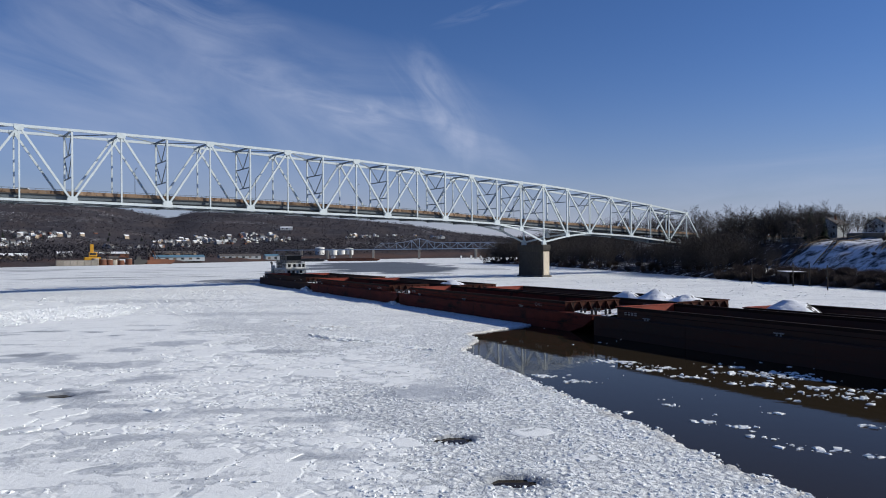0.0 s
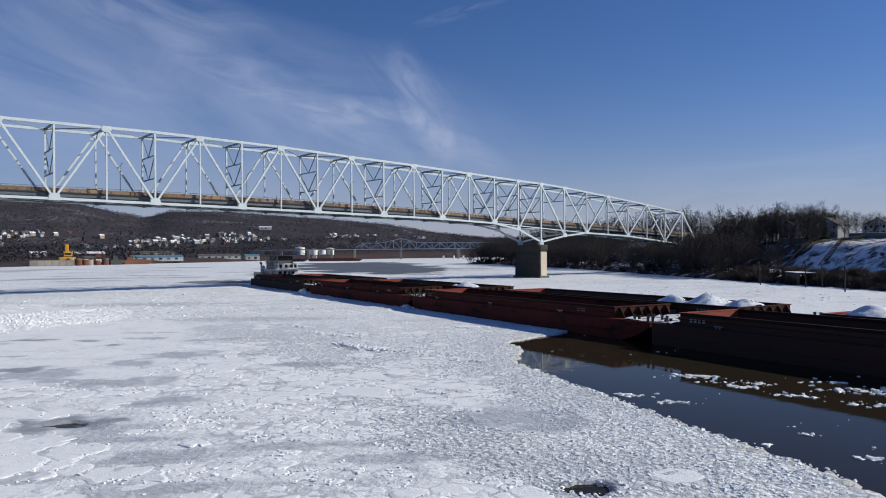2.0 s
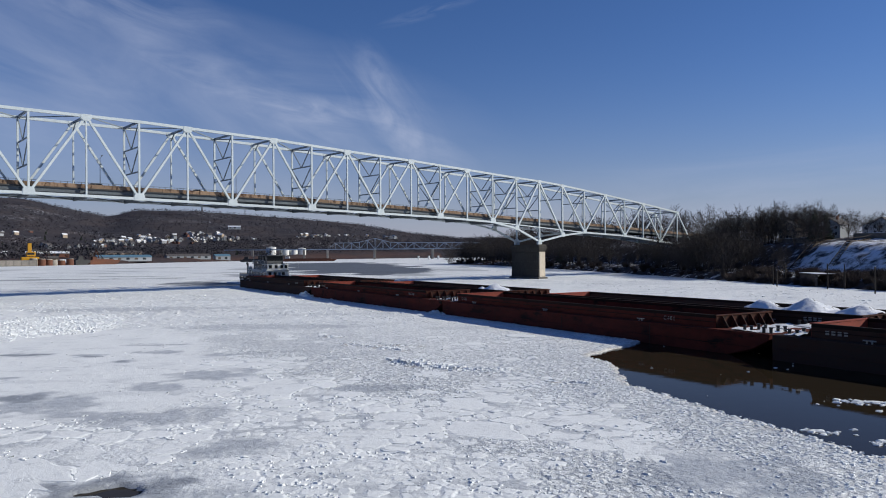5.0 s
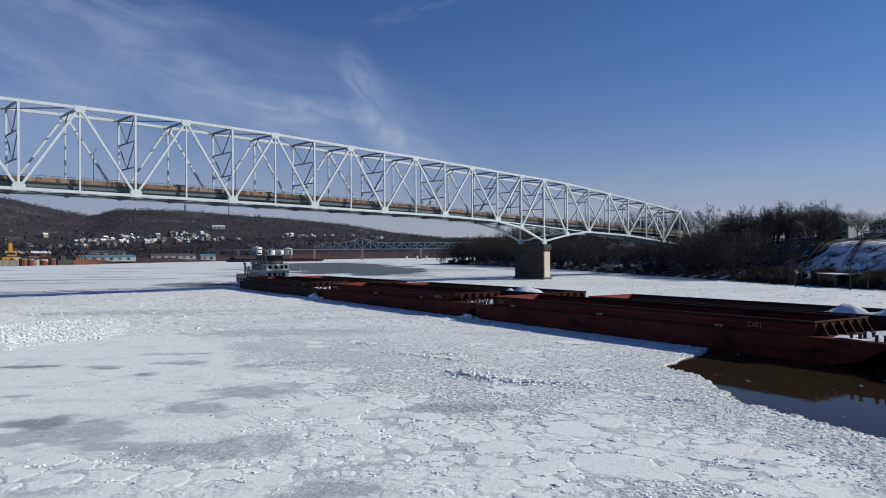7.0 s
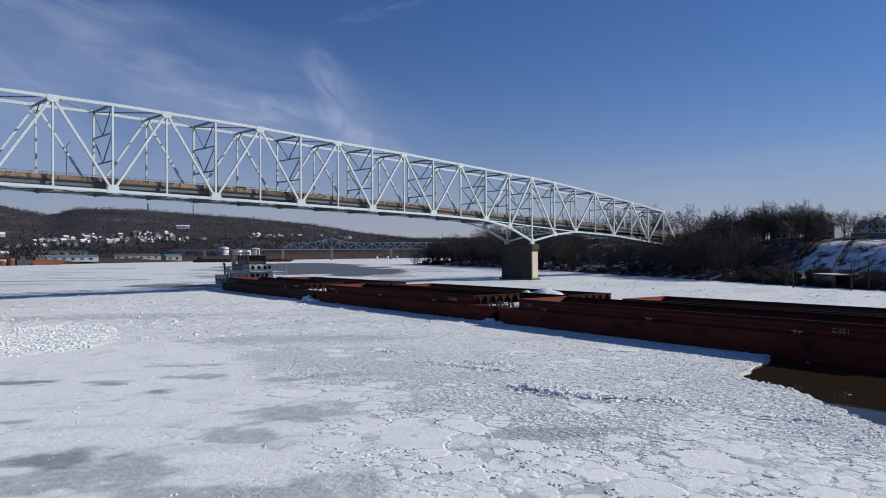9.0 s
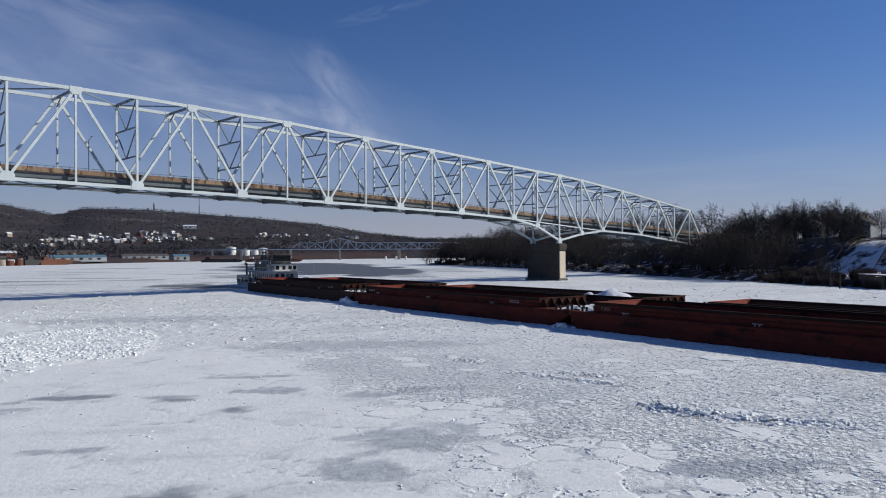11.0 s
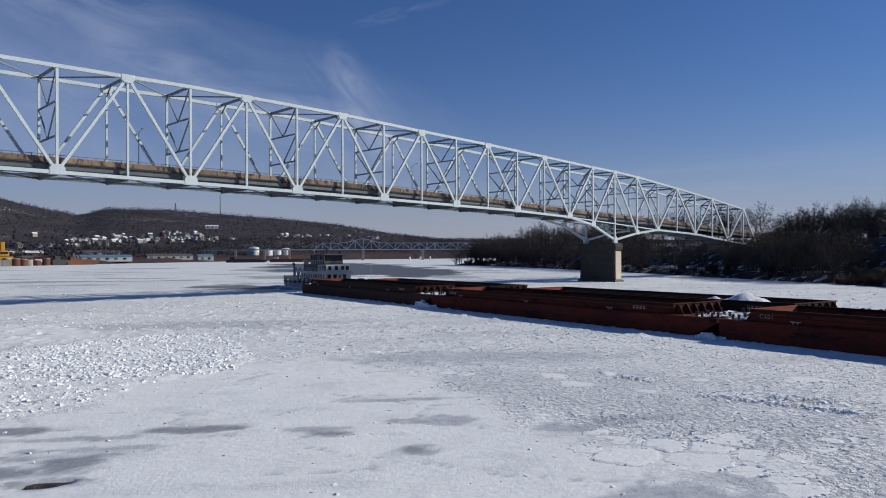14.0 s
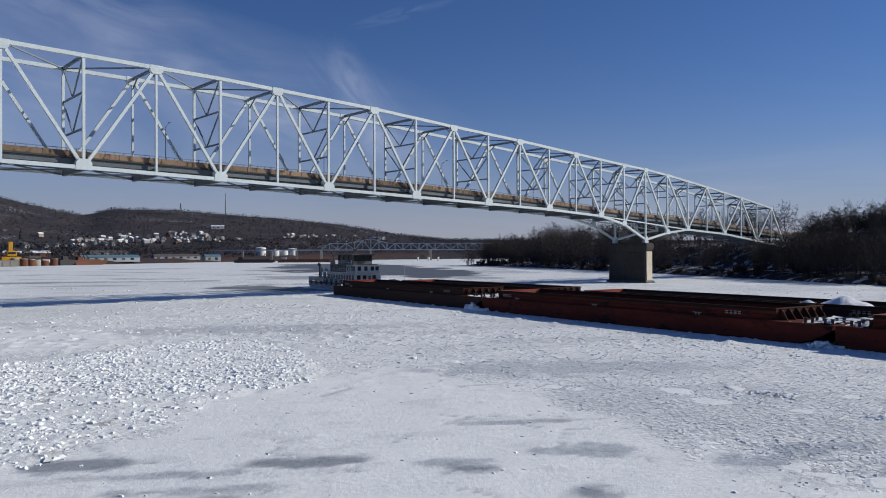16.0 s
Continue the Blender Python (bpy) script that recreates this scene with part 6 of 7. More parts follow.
def build_bank():
    rng = random.Random(12)
    kinds = [build_tree(21 + k, hgt, spr, BARK, 22, 34, 0.0010, 10) for k, (hgt, spr) in enumerate(((17, 7.2), (14, 6.0), (19, 8.5), (12, 5.4), (16, 6.2)))]
    kinds += [build_tree(31 + k, hgt, spr, BARK, 15, 24, 0.0018, 7) for k, (hgt, spr) in enumerate(((16, 6.0), (14, 6.5), (18, 6.5)))]
    used = [False] * len(kinds)

    def put(kind, m):
        if used[kind]:
            return copy_thing(kinds[kind], m)
        used[kind] = True
        kinds[kind].matrix_world = m
        return kinds[kind]

    # the wood up the bank beyond the houses, thickest along the river
    count, behind = 0, []
    while count < 430:
        y = rng.uniform(256, 350) if count % 3 == 0 else rng.uniform(300, 660)
        x = np.interp(y, [p[1] for p in RIVER[1:12]], [p[0] for p in RIVER[1:12]]) + 2.5 + 78 * rng.random() ** 1.4
        if y > 640 and x > 140:
            continue
        u = (x - BRIDGE_AT[0]) * math.cos(radians(BRIDGE_TURN)) + (y - BRIDGE_AT[1]) * math.sin(radians(BRIDGE_TURN))
        v = -(x - BRIDGE_AT[0]) * math.sin(radians(BRIDGE_TURN)) + (y - BRIDGE_AT[1]) * math.cos(radians(BRIDGE_TURN))
        if -4 < v < TRUSS_GAP + 4 and u < 140:
            continue
        if y < 285 and x > 122:
            continue
        m = at_ground(x, y, rng.uniform(0, 360), rng.uniform(0.70, 1.02) * (1.0 if y < 380 else 1.2))
        which = rng.choice((5, 6, 7)) if y > 330 or rng.random() < 0.4 else rng.randrange(5)
        if y > 400:
            behind.append((which, m))
        else:
            put(which, m)
        count += 1
    for k in range(95):
        y = rng.uniform(520, 668)
        x = np.interp(y, [p[1] for p in RIVER[1:12]], [p[0] for p in RIVER[1:12]]) + rng.uniform(1, 40)
        behind.append((rng.choice((5, 6, 7)), at_ground(x, y, rng.uniform(0, 360), rng.uniform(0.75, 1.15))))
    for k in (5, 6, 7):
        used[k] or put(k, at_ground(92 + 4 * k, 330 + 6 * k, 40 * k, 0.8))
    join_copies("river_wood", "dense bare winter wood along the river bank", "wood", kinds, behind, BARK)
    # single trees among the houses
    for x, y, kind, size in ((136, 268, 2, 0.95), (129, 274, 0, 0.9), (141, 283, 4, 0.9), (166, 262, 2, 0.8), (172, 268, 0, 0.85), (118, 262, 1, 0.85),
                             (112, 252, 3, 0.7), (165, 232, 1, 0.8), (176, 214, 0, 0.8), (184, 224, 2, 0.9), (150, 306, 2, 1.0), (160, 312, 0, 1.0),
                             (170, 300, 4, 1.0), (131, 262, 4, 0.7), (146, 266, 3, 0.7), (122, 228, 3, 0.5), (148, 272, 0, 0.8), (157, 268, 2, 0.8), (133, 268, 0, 0.9), (126, 262, 2, 0.8), (152, 262, 3, 0.7), (135, 300, 0, 1.0), (128, 292, 1, 1.0), (186, 200, 4, 0.9), (190, 245, 0, 0.9)):
        put(kind, at_ground(x, y, rng.uniform(0, 360), size * 0.78))
    spruce = build_conifer(13.0)
    spruce.matrix_world = at_ground(138.5, 277)
    copy_thing(spruce, at_ground(142, 275.5, 40, 0.88))
    copy_thing(spruce, at_ground(93, 470, 80, 1.0))
    bush = build_bush(3, 2.4)
    bush.matrix_world = at_ground(104, 212)
    for k in range(300):
        y = rng.uniform(120, 660) if k < 130 else rng.uniform(150, 265)
        x = np.interp(y, [p[1] for p in RIVER[1:12]], [p[0] for p in RIVER[1:12]]) + rng.uniform(0.0, 13)
        copy_thing(bush, at_ground(x, y, rng.uniform(0, 360), rng.uniform(0.5, 1.25)))
    for k in range(26):
        y = rng.uniform(150, 262)
        x = np.interp(y, [p[1] for p in RIVER[1:12]], [p[0] for p in RIVER[1:12]]) + rng.uniform(12, 60)
        copy_thing(bush, at_ground(x, y, rng.uniform(0, 360), rng.uniform(0.3, 0.7)))
    # houses on the terrace, fronts to the river
    white = build_house(9, 12, 5.8, WALL_WHITE, ROOF_DARK, ("white-sided", "dark shingle"), porch=True)
    tan = build_house(9, 10, 6.0, WALL_TAN, ROOF_DARK, ("tan-sided", "dark shingle"))
    grey = build_house(10, 9, 5.6, WALL_GREY, ROOF_DARK, ("grey-sided", "dark shingle"), porch=True)
    brick = build_house(9, 10, 6.0, WALL_BRICK, ROOF_SNOW, ("brick", "snow-covered"))
    first = {}
    for house, x, y, turn, size in ((white, 166, 270, -62, 0.72), (grey, 154, 283, -60, 0.8), (tan, 147, 298, -62, 0.8), (white, 173, 255, -60, 0.85), (grey, 180, 238, -64, 0.9),
                                    (tan, 184, 217, -60, 1.0), (grey, 137, 312, -60, 0.75), (white, 176, 292, -40, 0.9), (brick, 190, 262, -60, 0.9), 
                                    (white, 196, 232, -60, 1.0), (tan, 190, 190, -60, 1.0)):
        m = at_ground(x - 3, y + 2, turn, size * 1.05)
        if house not in first:
            first[house] = True
            house.matrix_world = m
        else:
            copy_thing(house, m)
    # flights of steps down the snowy slope, with rails
    for (xa, ya), (xb, yb) in (((147, 258), (121, 241)), ((141, 272), (114, 256)), ((160, 241), (130, 222))):
        st = thing("garden_steps", "weathered timber steps with a handrail on the snowy slope", "steps", group="steps on the slope")
        n = 26
        pts_ = [Vector((xa + (xb - xa) * k / n, ya + (yb - ya) * k / n, gz(xa + (xb - xa) * k / n, ya + (yb - ya) * k / n) + 0.25)) for k in range(n + 1)]
        side = Vector((-(yb - ya), xb - xa, 0)).normalized()
        for k in range(n):
            part("tread", Shape().beam(pts_[k] - side * 0.8, pts_[k] + side * 0.8, 0.5, 0.16), TIMBER, st)
            if k % 3 == 0:
                part("rail_post", Shape().box(pts_[k].x - 0.05, pts_[k].y - 0.05, pts_[k].z - 0.4, pts_[k].x + 0.05, pts_[k].y + 0.05, pts_[k].z + 1.1), TIMBER, st)
        for s_ in (-0.8, 0.8):
            r = Shape()
            for k in range(n):
                r.beam(pts_[k] + side * s_ + Vector((0, 0, 0.0)), pts_[k + 1] + side * s_, 0.12, 0.3)
            part("stringboard", r, TIMBER, st)
        r = Shape()
        for k in range(n):
            r.beam(pts_[k] + Vector((0, 0, 1.1)), pts_[k + 1] + Vector((0, 0, 1.1)), 0.09, 0.09)
        part("handrail", r, TIMBER, st)
    # terrace walls under the houses
    for (xa, ya), (xb, yb) in (((150, 250), (146, 266)), ((166, 232), (160, 246)), ((138, 276), (134, 290))):
        za, zb = gz(xa, ya), gz(xb, yb)
        w = thing("terrace_wall", "dark stone terrace wall under the houses", "wall", group="terrace walls")
        part("wall", Shape().beam((xa, ya, za + 0.2), (xb, yb, zb + 0.2), 0.6, 3.0), STONE_WALL, w)
        part("coping", Shape().beam((xa, ya, za + 1.75), (xb, yb, zb + 1.75), 0.8, 0.14), ROOF_SNOW, w)
    # mooring posts standing in the ice, and a timber landing
    for x, y, h_ in ((92, 223, 6.2), (97.6, 226.4, 6.0), (91.8, 197.4, 6.4), (95.8, 196.6, 6.2), (88, 214, 4.4), (101, 232, 5.0), (90.5, 178, 6.0)):
        p = thing("mooring_post", "dark timber mooring post standing in the ice", "post", pose(x, y, -1.5, 0, 0, rng.uniform(0, 90)), group="mooring posts")
        part("pole", Shape().tube((0, 0, 0), (rng.uniform(-0.1, 0.1), 0, h_ + 1.5), 0.17, 0.14, 8), POST_WOOD, p)
        part("snow_cap", Shape().tube((0, 0, h_ + 1.5), (0, 0, h_ + 1.65), 0.15, 0.06, 8), DECK_SNOW, p)
    ld = thing("timber_landing", "old timber crib landing at the river's edge", "landing", pose(99, 215, 0, 0, 0, -12))
    for k in range(7):
        part("beam", Shape().beam((-1.2, -6, 0.35 + 0.42 * k), (-1.2, 6, 0.35 + 0.42 * k), 0.36, 0.36), TIMBER, ld)
        part("beam", Shape().beam((-1.4, -5.6 + 1.9 * k, 0.2 + 0.4 * (k % 6)), (3.5, -5.6 + 1.9 * k, 0.2 + 0.4 * (k % 6)), 0.3, 0.3), TIMBER, ld)
    part("platform", Shape().box(-1.6, -6.2, 3.2, 3.6, 6.2, 3.4), TIMBER, ld)
    part("snow", Shape().box(-1.5, -6.0, 3.4, 3.5, 6.0, 3.52), DECK_SNOW, ld, bevel=0.05)


build_bank()


# ---- cars on the bridge ----
def build_car(paint, words, van=False):
    c = thing("van" if van else "car", words, "van" if van else "car", group="traffic on the bridge")
    h = 2.1 if van else 1.45
    body = [(-2.3, 0.35), (2.3, 0.35), (2.3, 0.85), (1.4, 0.95), (1.0 if not van else 1.6, h), (-1.3 if not van else -2.2, h), (-2.0 if not van else -2.3, 0.95), (-2.3, 0.9)]
    part("body", Shape().prism(body, -0.88, 0.88), paint, c, bevel=0.06)
    part("side_window", Shape().prism([(1.05, 1.0), (0.8, h - 0.12), (-1.15, h - 0.12), (-1.6, 1.0)], -0.895, 0.895), GLASS_DARK, c)
    part("windscreen", Shape().beam((1.32, 0, 1.0), (1.02 if not van else 1.62, 0, h - 0.1), 1.5, 0.03, up=(1, 0, 0)), GLASS_DARK, c)
    for x in (-1.4, 1.4):
        for y in (-0.82, 0.82):
            wheel = part("wheel", Shape().tube((x, y - 0.1, 0.33), (x, y + 0.1, 0.33), 0.33, 0.33, 14), BLACK_PAINT, c)
            part("rim", Shape().tube((x, y - 0.11, 0.33), (x, y + 0.11, 0.33), 0.18, 0.18, 10), STEEL_GREY, wheel)
    return c


def drive(car, start, speed, lane, flip):
    """Along the bridge at an even speed; start is where it is at 0 s."""
    rows = []
    for k in range(17):
        x = start + speed * k
        i = x / (PANEL_LEFT if x < 0 else PANEL_RIGHT)
        rows.append((float(k), BRIDGE_POSE @ pose(x, lane, road(i) + 0.0, 0, 0, flip)))
    car.matrix_world = rows[0][1]
    DRIVEN.append((car, rows))


drive(build_car(CAR_WHITE, "white van driving over the bridge", True), 159, -8.0, 7.9, 180)
drive(build_car(CAR_WHITE, "white car driving over the bridge"), -40, 10.0, 3.6, 0)
drive(build_car(CAR_WHITE, "white car driving over the bridge"), -177, 10.0, 3.6, 0)
drive(build_car(CAR_DARK, "dark car driving over the bridge"), -203, 10.3, 3.6, 0)
drive(build_car(CAR_DARK, "dark car driving over the bridge"), 36, -13.6, 7.9, 180)

# ---- far shore: town, works, hills ----
def build_far():
    rng = random.Random(77)
    cottage = [build_house(9, 11, 5.5, WALL_WHITE, ROOF_DARK, ("white-sided", "dark shingle"), chimney=False, windows=2, panes=False),
               build_house(10, 14, 5.6, WALL_WHITE, ROOF_SNOW, ("white-sided", "snow-covered"), chimney=False, windows=2, panes=False),
               build_house(9, 10, 5.6, WALL_BRICK, ROOF_DARK, ("brick", "dark shingle"), chimney=False, windows=2, panes=False),
               build_house(9, 12, 5.2, WALL_TAN, ROOF_SNOW, ("tan-sided", "snow-covered"), chimney=False, windows=2, panes=False),
               build_house(11, 9, 5.6, WALL_GREY, ROOF_DARK, ("grey-sided", "dark shingle"), chimney=False, windows=2, panes=False)]
    used = set()
    count = 0
    while count < 340:
        bearing, far = rng.uniform(-38, 2), rng.uniform(0, 1) ** 1.2
        shore = np.interp(bearing, (-38, -28, -20, -12, -5, 2), (640, 790, 900, 1080, 1260, 1400))
        r = shore + 330 + 760 * far
        x, y = -30 + r * math.sin(radians(bearing)), r * math.cos(radians(bearing))
        if vn(x / 130, y / 130) < 0.42:
            continue
        if gz_fast(x, y) > 50:
            continue
        k = rng.choice((0, 1, 1, 1, 2, 3, 3, 4, 4, 4))
        m = at_ground(x, y, rng.uniform(-70, 70), rng.uniform(0.5, 0.95))
        if k in used:
            copy_thing(cottage[k], m)
        else:
            used.add(k)
            cottage[k].matrix_world = m
        count += 1
    spruce = build_conifer(15.0)
    put_first = True
    for k in range(34):
        bearing, r = rng.uniform(-30, -8), rng.uniform(1150, 1480)
        x, y = -30 + r * math.sin(radians(bearing)), r * math.cos(radians(bearing))
        m = at_ground(x, y, rng.uniform(0, 360), rng.uniform(0.5, 0.95))
        if put_first:
            spruce.matrix_world, put_first = m, False
        else:
            copy_thing(spruce, m)
    # long sheds of the works
    for x, y, turn, long_, wide, high, roof, wall, words in ((-307, 893, -58, 58, 16, 3.0, ROOF_BLUE, WALL_GREY, "blue sheet"), (-266, 1016, -60, 56, 14, 3.0, ROOF_DARK, WALL_GREY, "dark snow-patched"),
                                                             (-228, 1044, -60, 20, 12, 4.4, ROOF_BLUE, WALL_GREY, "blue sheet"), (-422, 850, -64, 16, 9, 4.2, ROOF_SNOW, WALL_WHITE, "snowy"),
                                                             (-395, 905, -64, 44, 10, 3.2, ROOF_SNOW, WALL_BRICK, "snowy"), (-345, 980, -60, 60, 12, 3.0, ROOF_DARK, WALL_TAN, "dark snow-patched"),
                                                             (-332, 800, -64, 11, 7, 3.4, ROOF_SNOW, WALL_WHITE, "snowy"), (-350, 812, -64, 9, 7, 3.2, ROOF_DARK, WALL_TAN, "dark snow-patched"),
                                                             (-430, 760, -60, 26, 9, 3.4, ROOF_SNOW, WALL_TAN, "snowy"), (-322, 1640, -80, 26, 12, 3.5, ROOF_SNOW, WALL_WHITE, "snowy")):
        s = thing("works_shed", "long industrial shed with a {} roof on the far shore".format(words), "shed", at_ground(x, y, turn), group="works sheds")
        a, b = long_ / 2, wide / 2
        body = Shape().prism([(-b, -2), (b, -2), (b, high), (0, high + 2.2), (-b, high)], -a, a)
        part("wall", body, wall, s)
        for k in (-1, 1):
            part("roof", Shape().prism([(k * (b + 0.5), high - 0.1), (0, high + 2.25), (0, high + 2.55), (k * (b + 0.5), high + 0.2)], -a - 0.4, a + 0.4), roof, s)
        for k in range(int(long_ / 9)):
            for sx in (-1, 1):
                y_ = -a + 5 + 9 * k
                part("shed_door", Shape().box(sx * b - 0.06, y_ - 1.8, 0, sx * b + 0.06, y_ + 1.8, high * 0.7), GLASS_DARK if k % 2 else TIMBER, s)
    # tanks
    for x, y, r, h_ in ((-187, 1225, 7.8, 10), (-167, 1240, 6.8, 9.2), (-154, 1246, 6.8, 9.2), (-141, 1252, 6.8, 9.2)):
        t = thing("storage_tank", "white cylindrical storage tank on the far shore", "tank", at_ground(x, y), group="storage tanks")
        part("shell", Shape().tube((0, 0, -2), (0, 0, h_), r, r, 36), TANK_WHITE, t, smooth=False)
        part("roof", Shape().tube((0, 0, h_), (0, 0, h_ + 1.3), r + 0.15, 0.4, 36), TANK_WHITE, t)
        st = Shape()
        for k in range(22):
            an = 3.6 + 0.05 * k
            st.box((r + 0.1) * math.cos(an) - 0.4, (r + 0.1) * math.sin(an) - 0.4, h_ * k / 22, (r + 0.1) * math.cos(an) + 0.4, (r + 0.1) * math.sin(an) + 0.4, h_ * k / 22 + 0.15)
        part("stair", st, STEEL_GREY, t)
    # mooring cells along the works' quay
    for k, (x, y) in enumerate(((-341, 748), (-336.5, 755), (-333.5, 763), (-331, 768), (-327, 776), (-323, 786))):
        c = thing("mooring_cell", "round rusty sheet-pile mooring cell with a concrete cap", "mooring cell", pose(x, y, 0), group="mooring cells")
        h_ = rng.uniform(4.6, 6.6)
        part("shell", Shape().tube((0, 0, -2), (0, 0, h_), 3.4, 3.4, 20), RUST if k % 3 else GREY_CONCRETE, c)
        part("cap", Shape().tube((0, 0, h_), (0, 0, h_ + 0.6), 3.2, 3.0, 20), GREY_CONCRETE, c)
    q = thing("quay_wall", "pale concrete quay wall of the works", "quay", pose(-355, 733, 0, 0, 0, 31))
    part("wall", Shape().box(-16, -1.5, -2, 22, 1.5, 5.6), GREY_CONCRETE, q, bevel=0.1)
    for k in range(6):
        part("panel", Shape().box(-15.2 + 6.2 * k, -1.62, 0.4, -10.0 + 6.2 * k, -1.5, 5.2), GREY_CONCRETE, q)
    # yellow crane
    c = thing("harbour_crane", "yellow harbour crane with a boxy cab on the quay", "crane", pose(-347, 754, max(gz(-347, 754), 3.0), 0, 0, 30))
    part("base", Shape().box(-7.5, -5, -1, 7.5, 5, 5.4), YELLOW, c, bevel=0.3)
    part("cab", Shape().box(-3, -3.5, 6.0, 4.5, 3.5, 10.5), YELLOW, c, bevel=0.3)
    part("cab_window", Shape().box(-2.4, -3.56, 7.6, 3.6, -3.5, 9.6), GLASS_DARK, c)
    part("tower", Shape().box(-1.8, -1.6, 10.5, 1.4, 1.6, 18.5), YELLOW, c, bevel=0.2)
    part("boom", Shape().beam((0, 0, 13), (18, 6, 9), 1.2, 1.4), BLACK_PAINT, c)
    c2 = thing("derrick", "small orange derrick over a moored work barge", "crane", pose(-316, 836, 2))
    part("leg", Shape().beam((-4, 0, 0), (0, 0, 14), 0.8, 0.8), RUST, c2)
    part("leg", Shape().beam((4, 0, 0), (0, 0, 14), 0.8, 0.8), RUST, c2)
    part("boom", Shape().beam((0, 0, 14), (9, -4, 3), 0.6, 0.6), BLACK_PAINT, c2)
    # moored barges, far off
    for x, y, turn, long_, wide, high, m in ((-305, 824, 49, 32, 9, 4.6, RUST), (-318, 800, 49, 15, 9, 5.2, BLACK_PAINT), (-160, 935, -4, 46, 10, 3.0, BLACK_PAINT), (-102, 945, -2, 66, 10, 2.8, RUST)):
        b = thing("moored_barge", "flat {} barge moored at the far shore".format("rusty" if m is RUST else "black"), "barge", pose(x, y, 0, 0, 0, turn), group="moored barges")
        part("hull", Shape().prism([(-long_ / 2, -0.5), (long_ / 2 - 5, -0.5), (long_ / 2, high * 0.5), (long_ / 2, high), (-long_ / 2, high)], -wide / 2, wide / 2), m, b)
        part("coaming", Shape().box(-long_ / 2 + 3, -wide / 2 + 1, high, long_ / 2 - 6, wide / 2 - 1, high + 0.9), m, b)
        part("deck_gear", Shape().box(-long_ / 2 + 4, -2, high + 0.9, -long_ / 2 + 9, 2, high + 3.4), BOAT_WHITE if long_ > 50 else m, b)
    # the far blue truss bridge
    fb = thing("far_bridge", "distant blue steel truss bridge on slim piers", "bridge", pose(-92, 1140, 0, 0, 0, 4))
    deck, span = 15.6, 430
    n = 36
    step_ = span / n

    def roof_z(i):
        x = i * step_
        return deck + 9.6 + 7.0 * max(0.0, 1 - abs(x - 71) / 27)

    for y in (0, 9):
        for i in range(1, n):
            if i < n - 1:
                part("upper_chord", Shape().beam((i * step_, y, roof_z(i)), ((i + 1) * step_, y, roof_z(i + 1)), 0.62, 0.62), FAR_BLUE, fb)
            part("vertical", Shape().beam((i * step_, y, deck), (i * step_, y, roof_z(i)), 0.42, 0.42), FAR_BLUE, fb)
        for i in range(n):
            a, b = ((i, deck), (i + 1, roof_z(i + 1))) if i % 2 == 0 else ((i, roof_z(i)), (i + 1, deck))
            part("diagonal", Shape().beam((a[0] * step_, y, a[1]), (b[0] * step_, y, b[1]), 0.46, 0.46), FAR_BLUE, fb)
        part("lower_chord", Shape().beam((-150, y, deck), (span, y, deck), 0.8, 1.2), FAR_BLUE, fb)
    part("deck", Shape().box(-150, 0.5, deck + 0.2, span, 8.5, deck + 1.0), ASPHALT, fb)
    for x in (-110, -70, -35, 0, 71, 160, 250):
        part("pier", Shape().box(x - 1.6, -1, -2, x + 1.6, 10, deck - 0.8), GREY_CONCRETE, fb, bevel=0.2)
    # white navigation posts by the far bridge
    for x, y in ((40, 1060), (55, 1064), (69, 1070)):
        p = thing("dolphin", "white concrete mooring dolphin in the far ice", "dolphin", pose(x, y, -1), group="dolphins")
        part("post", Shape().tube((0, 0, 0), (0, 0, 6.0), 1.3, 1.3, 12), TANK_WHITE, p)
        part("cap", Shape().tube((0, 0, 6.0), (0, 0, 6.5), 1.6, 1.4, 12), GREY_CONCRETE, p)
    # masts on the ridge
    for bearing, r, h_, wide in ((-9.45, 2250, 62, 0.6), (-12.5, 2250, 24, 2.4)):
        x, y = -30 + r * math.sin(radians(bearing)), r * math.cos(radians(bearing))
        m = thing("radio_mast", "thin steel lattice mast on the ridge", "mast", at_ground(x, y), group="masts")
        for k in range(4):
            sx, sy = ((-1, -1), (1, -1), (1, 1), (-1, 1))[k]
            part("leg", Shape().beam((sx * wide, sy * wide, -3), (sx * wide * 0.3, sy * wide * 0.3, h_), 0.7, 0.7), BLACK_PAINT, m)
        lattice = Shape()
        for k in range(10):
            f = 1 - 0.7 * k / 10
            z0, z1 = h_ * k / 10, h_ * (k + 1) / 10
            lattice.beam((-wide * f, -wide * f, z0), (wide * f, -wide * f, z1), 0.4, 0.4).beam((wide * f, wide * f, z0), (-wide * f, wide * f, z1), 0.4, 0.4)
        part("lattice", lattice, BLACK_PAINT, m)
    # woods and thickets of the far side, as one mass of crowns
    g = np.random.default_rng(78)
    n = 25000
    bearing, f = g.uniform(-42, 30, n), g.random(n)
    shore = np.interp(bearing, (-42, -28, -20, -12, -5, 4), (600, 770, 885, 1070, 1250, 1420))
    r = np.where(bearing < 4, shore + 14 + np.where(g.random(n) < 0.7, 1500, 320) * f, g.uniform(1480, 2500, n))
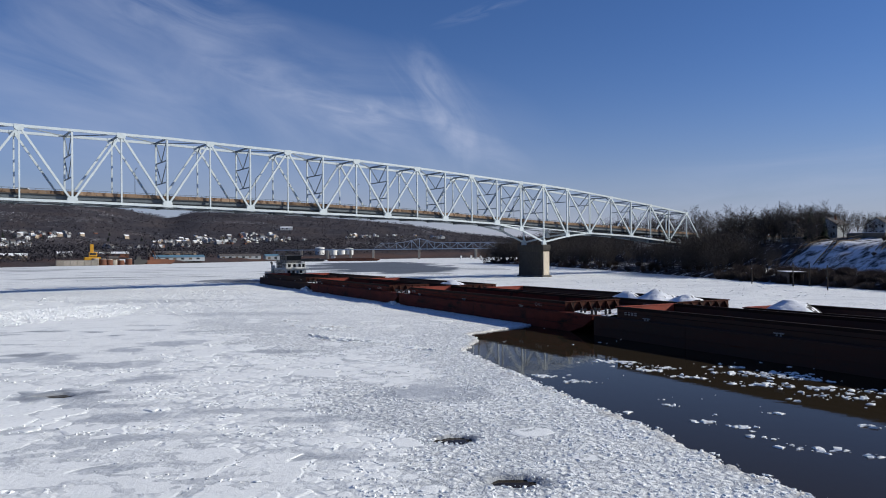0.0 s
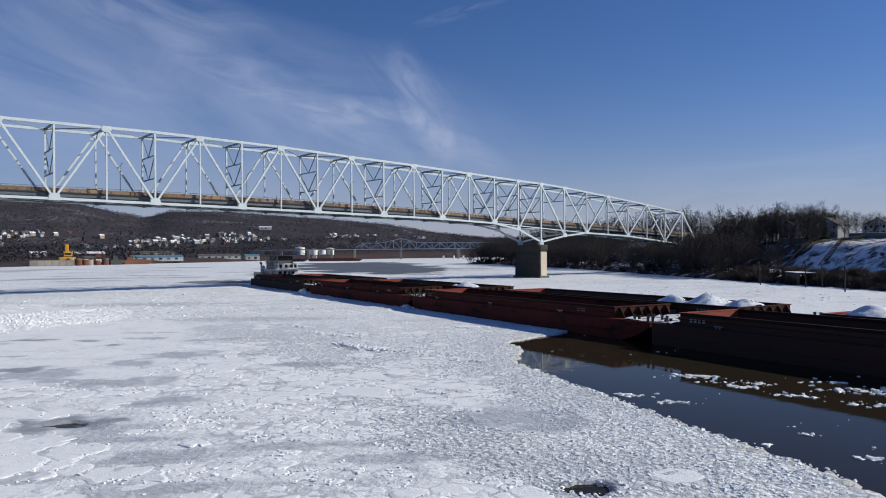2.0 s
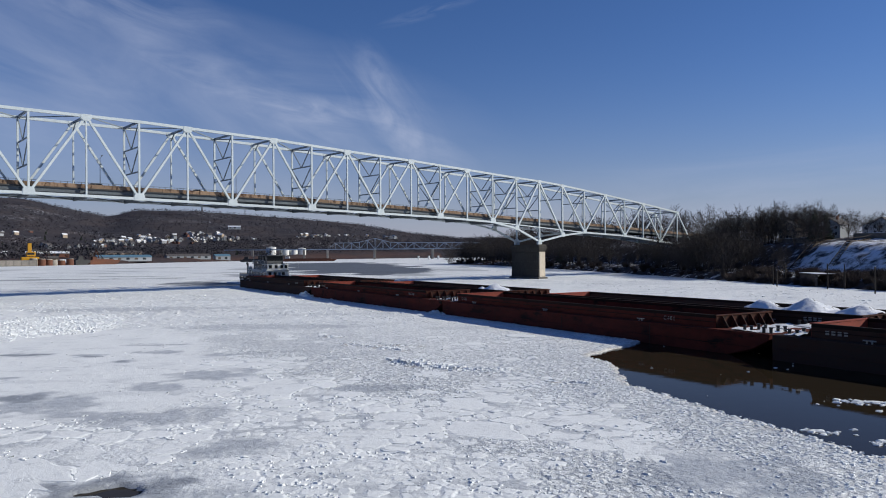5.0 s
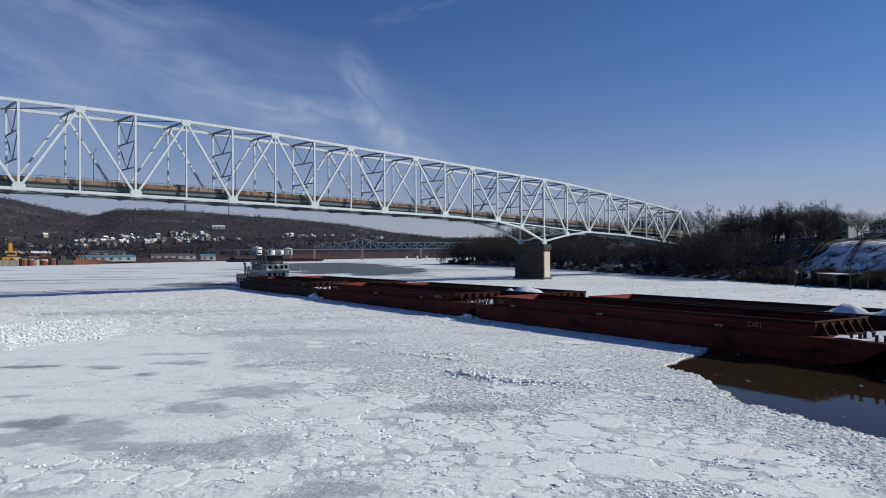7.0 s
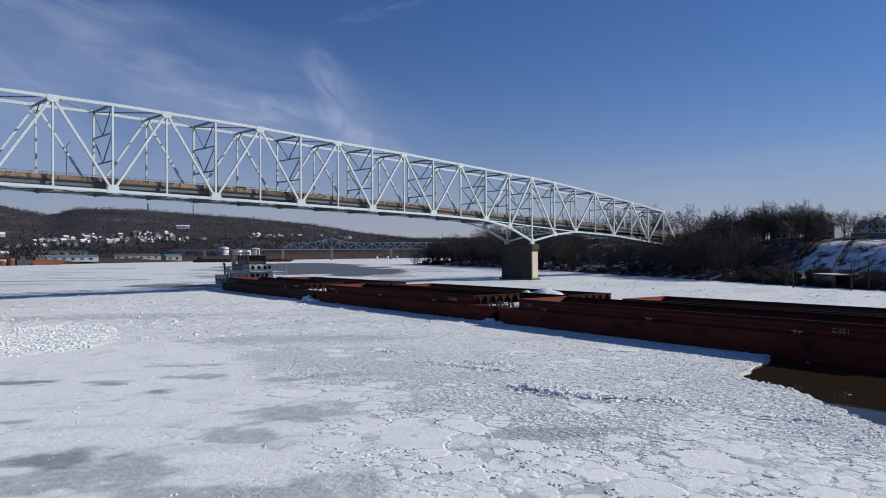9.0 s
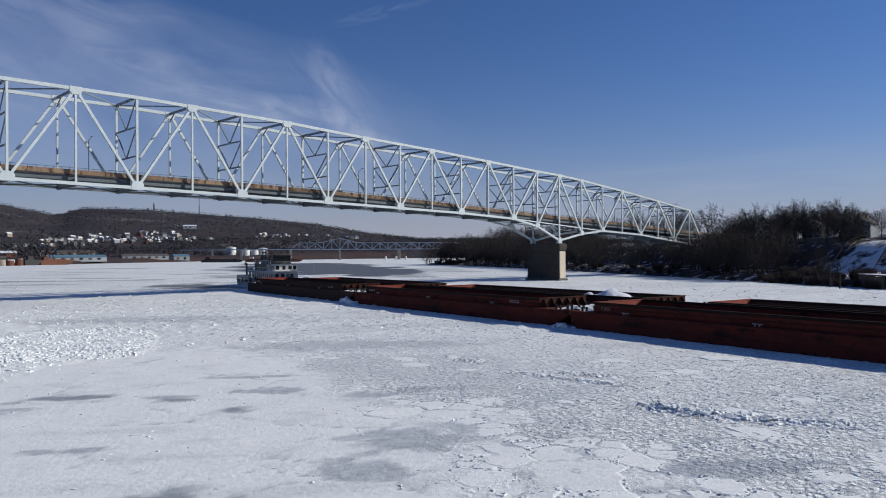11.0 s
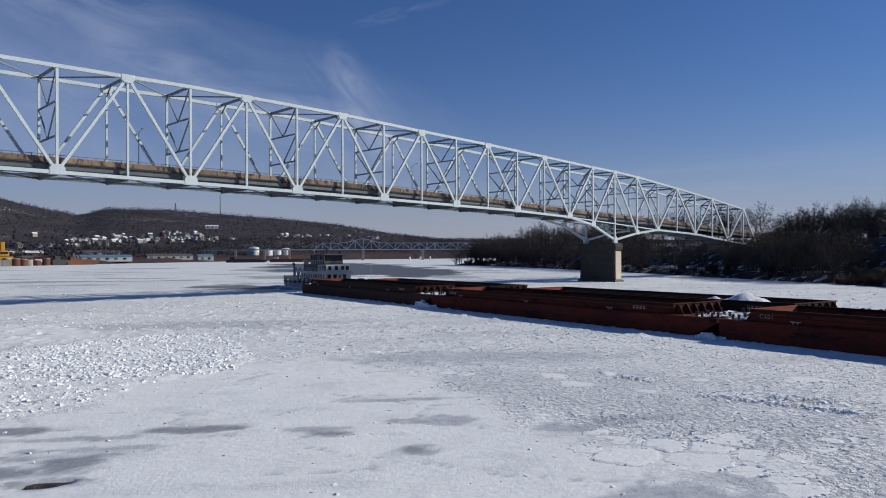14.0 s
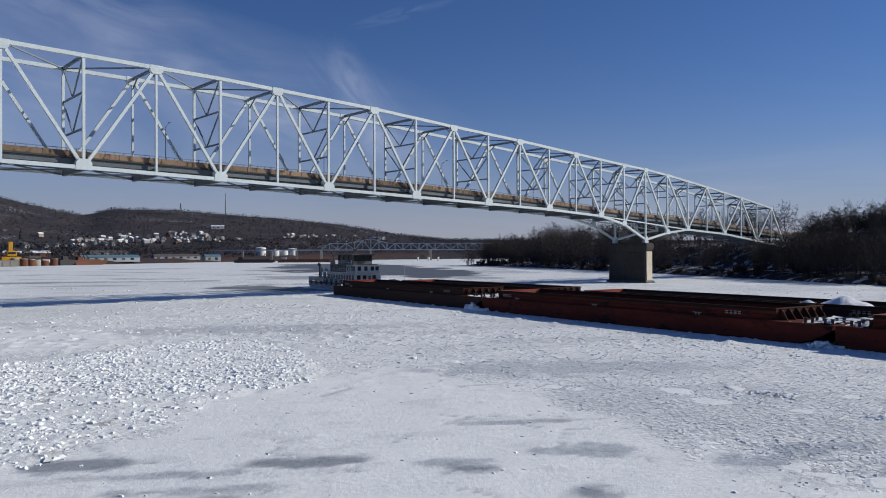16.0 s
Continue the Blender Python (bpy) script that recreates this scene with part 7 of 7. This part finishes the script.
    x, y = -30 + r * np.sin(np.radians(bearing)), r * np.cos(np.radians(bearing))
    keep = (fbm(x / 70 + 9, y / 70, 501, 3) > 0.40) | (r > 1500)
    x, y, r = x[keep], y[keep], r[keep]
    z = ground_height(x, y)
    high = g.uniform(4, 9, len(x)) * np.where(r < 1500, 1.0, 0.85)
    wide = high * g.uniform(0.35, 0.6, len(x))
    per = 9
    up = g.uniform(0.25, 1.0, (len(x), per))
    a, out = g.uniform(0, 6.28, (len(x), per)), np.sqrt(g.random((len(x), per))) * np.sqrt(1.05 - up ** 2)
    c = np.stack([x[:, None] + wide[:, None] * out * np.cos(a), y[:, None] + wide[:, None] * out * np.sin(a), z[:, None] + high[:, None] * up - 0.5], -1)
    tri = c[:, :, None] + g.normal(0, 1, (len(x), per, 3, 3)) * (high * 0.11)[:, None, None, None]
    m = len(x) * per
    me = bpy.data.meshes.new("far_woods")
    me.vertices.add(m * 3)
    me.vertices.foreach_set("co", tri.ravel())
    me.loops.add(m * 3)
    me.loops.foreach_set("vertex_index", np.arange(m * 3))
    me.polygons.add(m)
    me.polygons.foreach_set("loop_start", np.arange(m) * 3)
    me.polygons.foreach_set("use_smooth", np.zeros(m, bool))
    me.update()
    me.materials.append(FAR_TWIGS)
    tagged(new("far_woods", me), "bare brown woods over the far shore and hills", "woods", kind="stuff")


def vn(x, y):
    return float(fbm(np.array([x]), np.array([y]), 501, 3)[0])


GRID_X, GRID_Y = np.linspace(-1900, 1500, 341), np.linspace(500, 2700, 221)
_gx, _gy = np.meshgrid(GRID_X, GRID_Y)
GRID_Z = ground_height(_gx, _gy)


def gz_fast(x, y):
    i, j = np.clip((y - 500) / 10, 0, 219), np.clip((x + 1900) / 10, 0, 339)
    return float(GRID_Z[int(i), int(j)])


build_far()



def motions():
    for ob, place in TOWED:
        rows = []
        for k in range(9):
            t = 2.0 * k
            rows.append((t, TOW_POSE @ Matrix.Translation((0.548 * t + 0.01114 * t * t, 0, 0)) @ place))
        walk(ob, rows)
    for ob, rows in DRIVEN:
        walk(ob, rows)


motions()
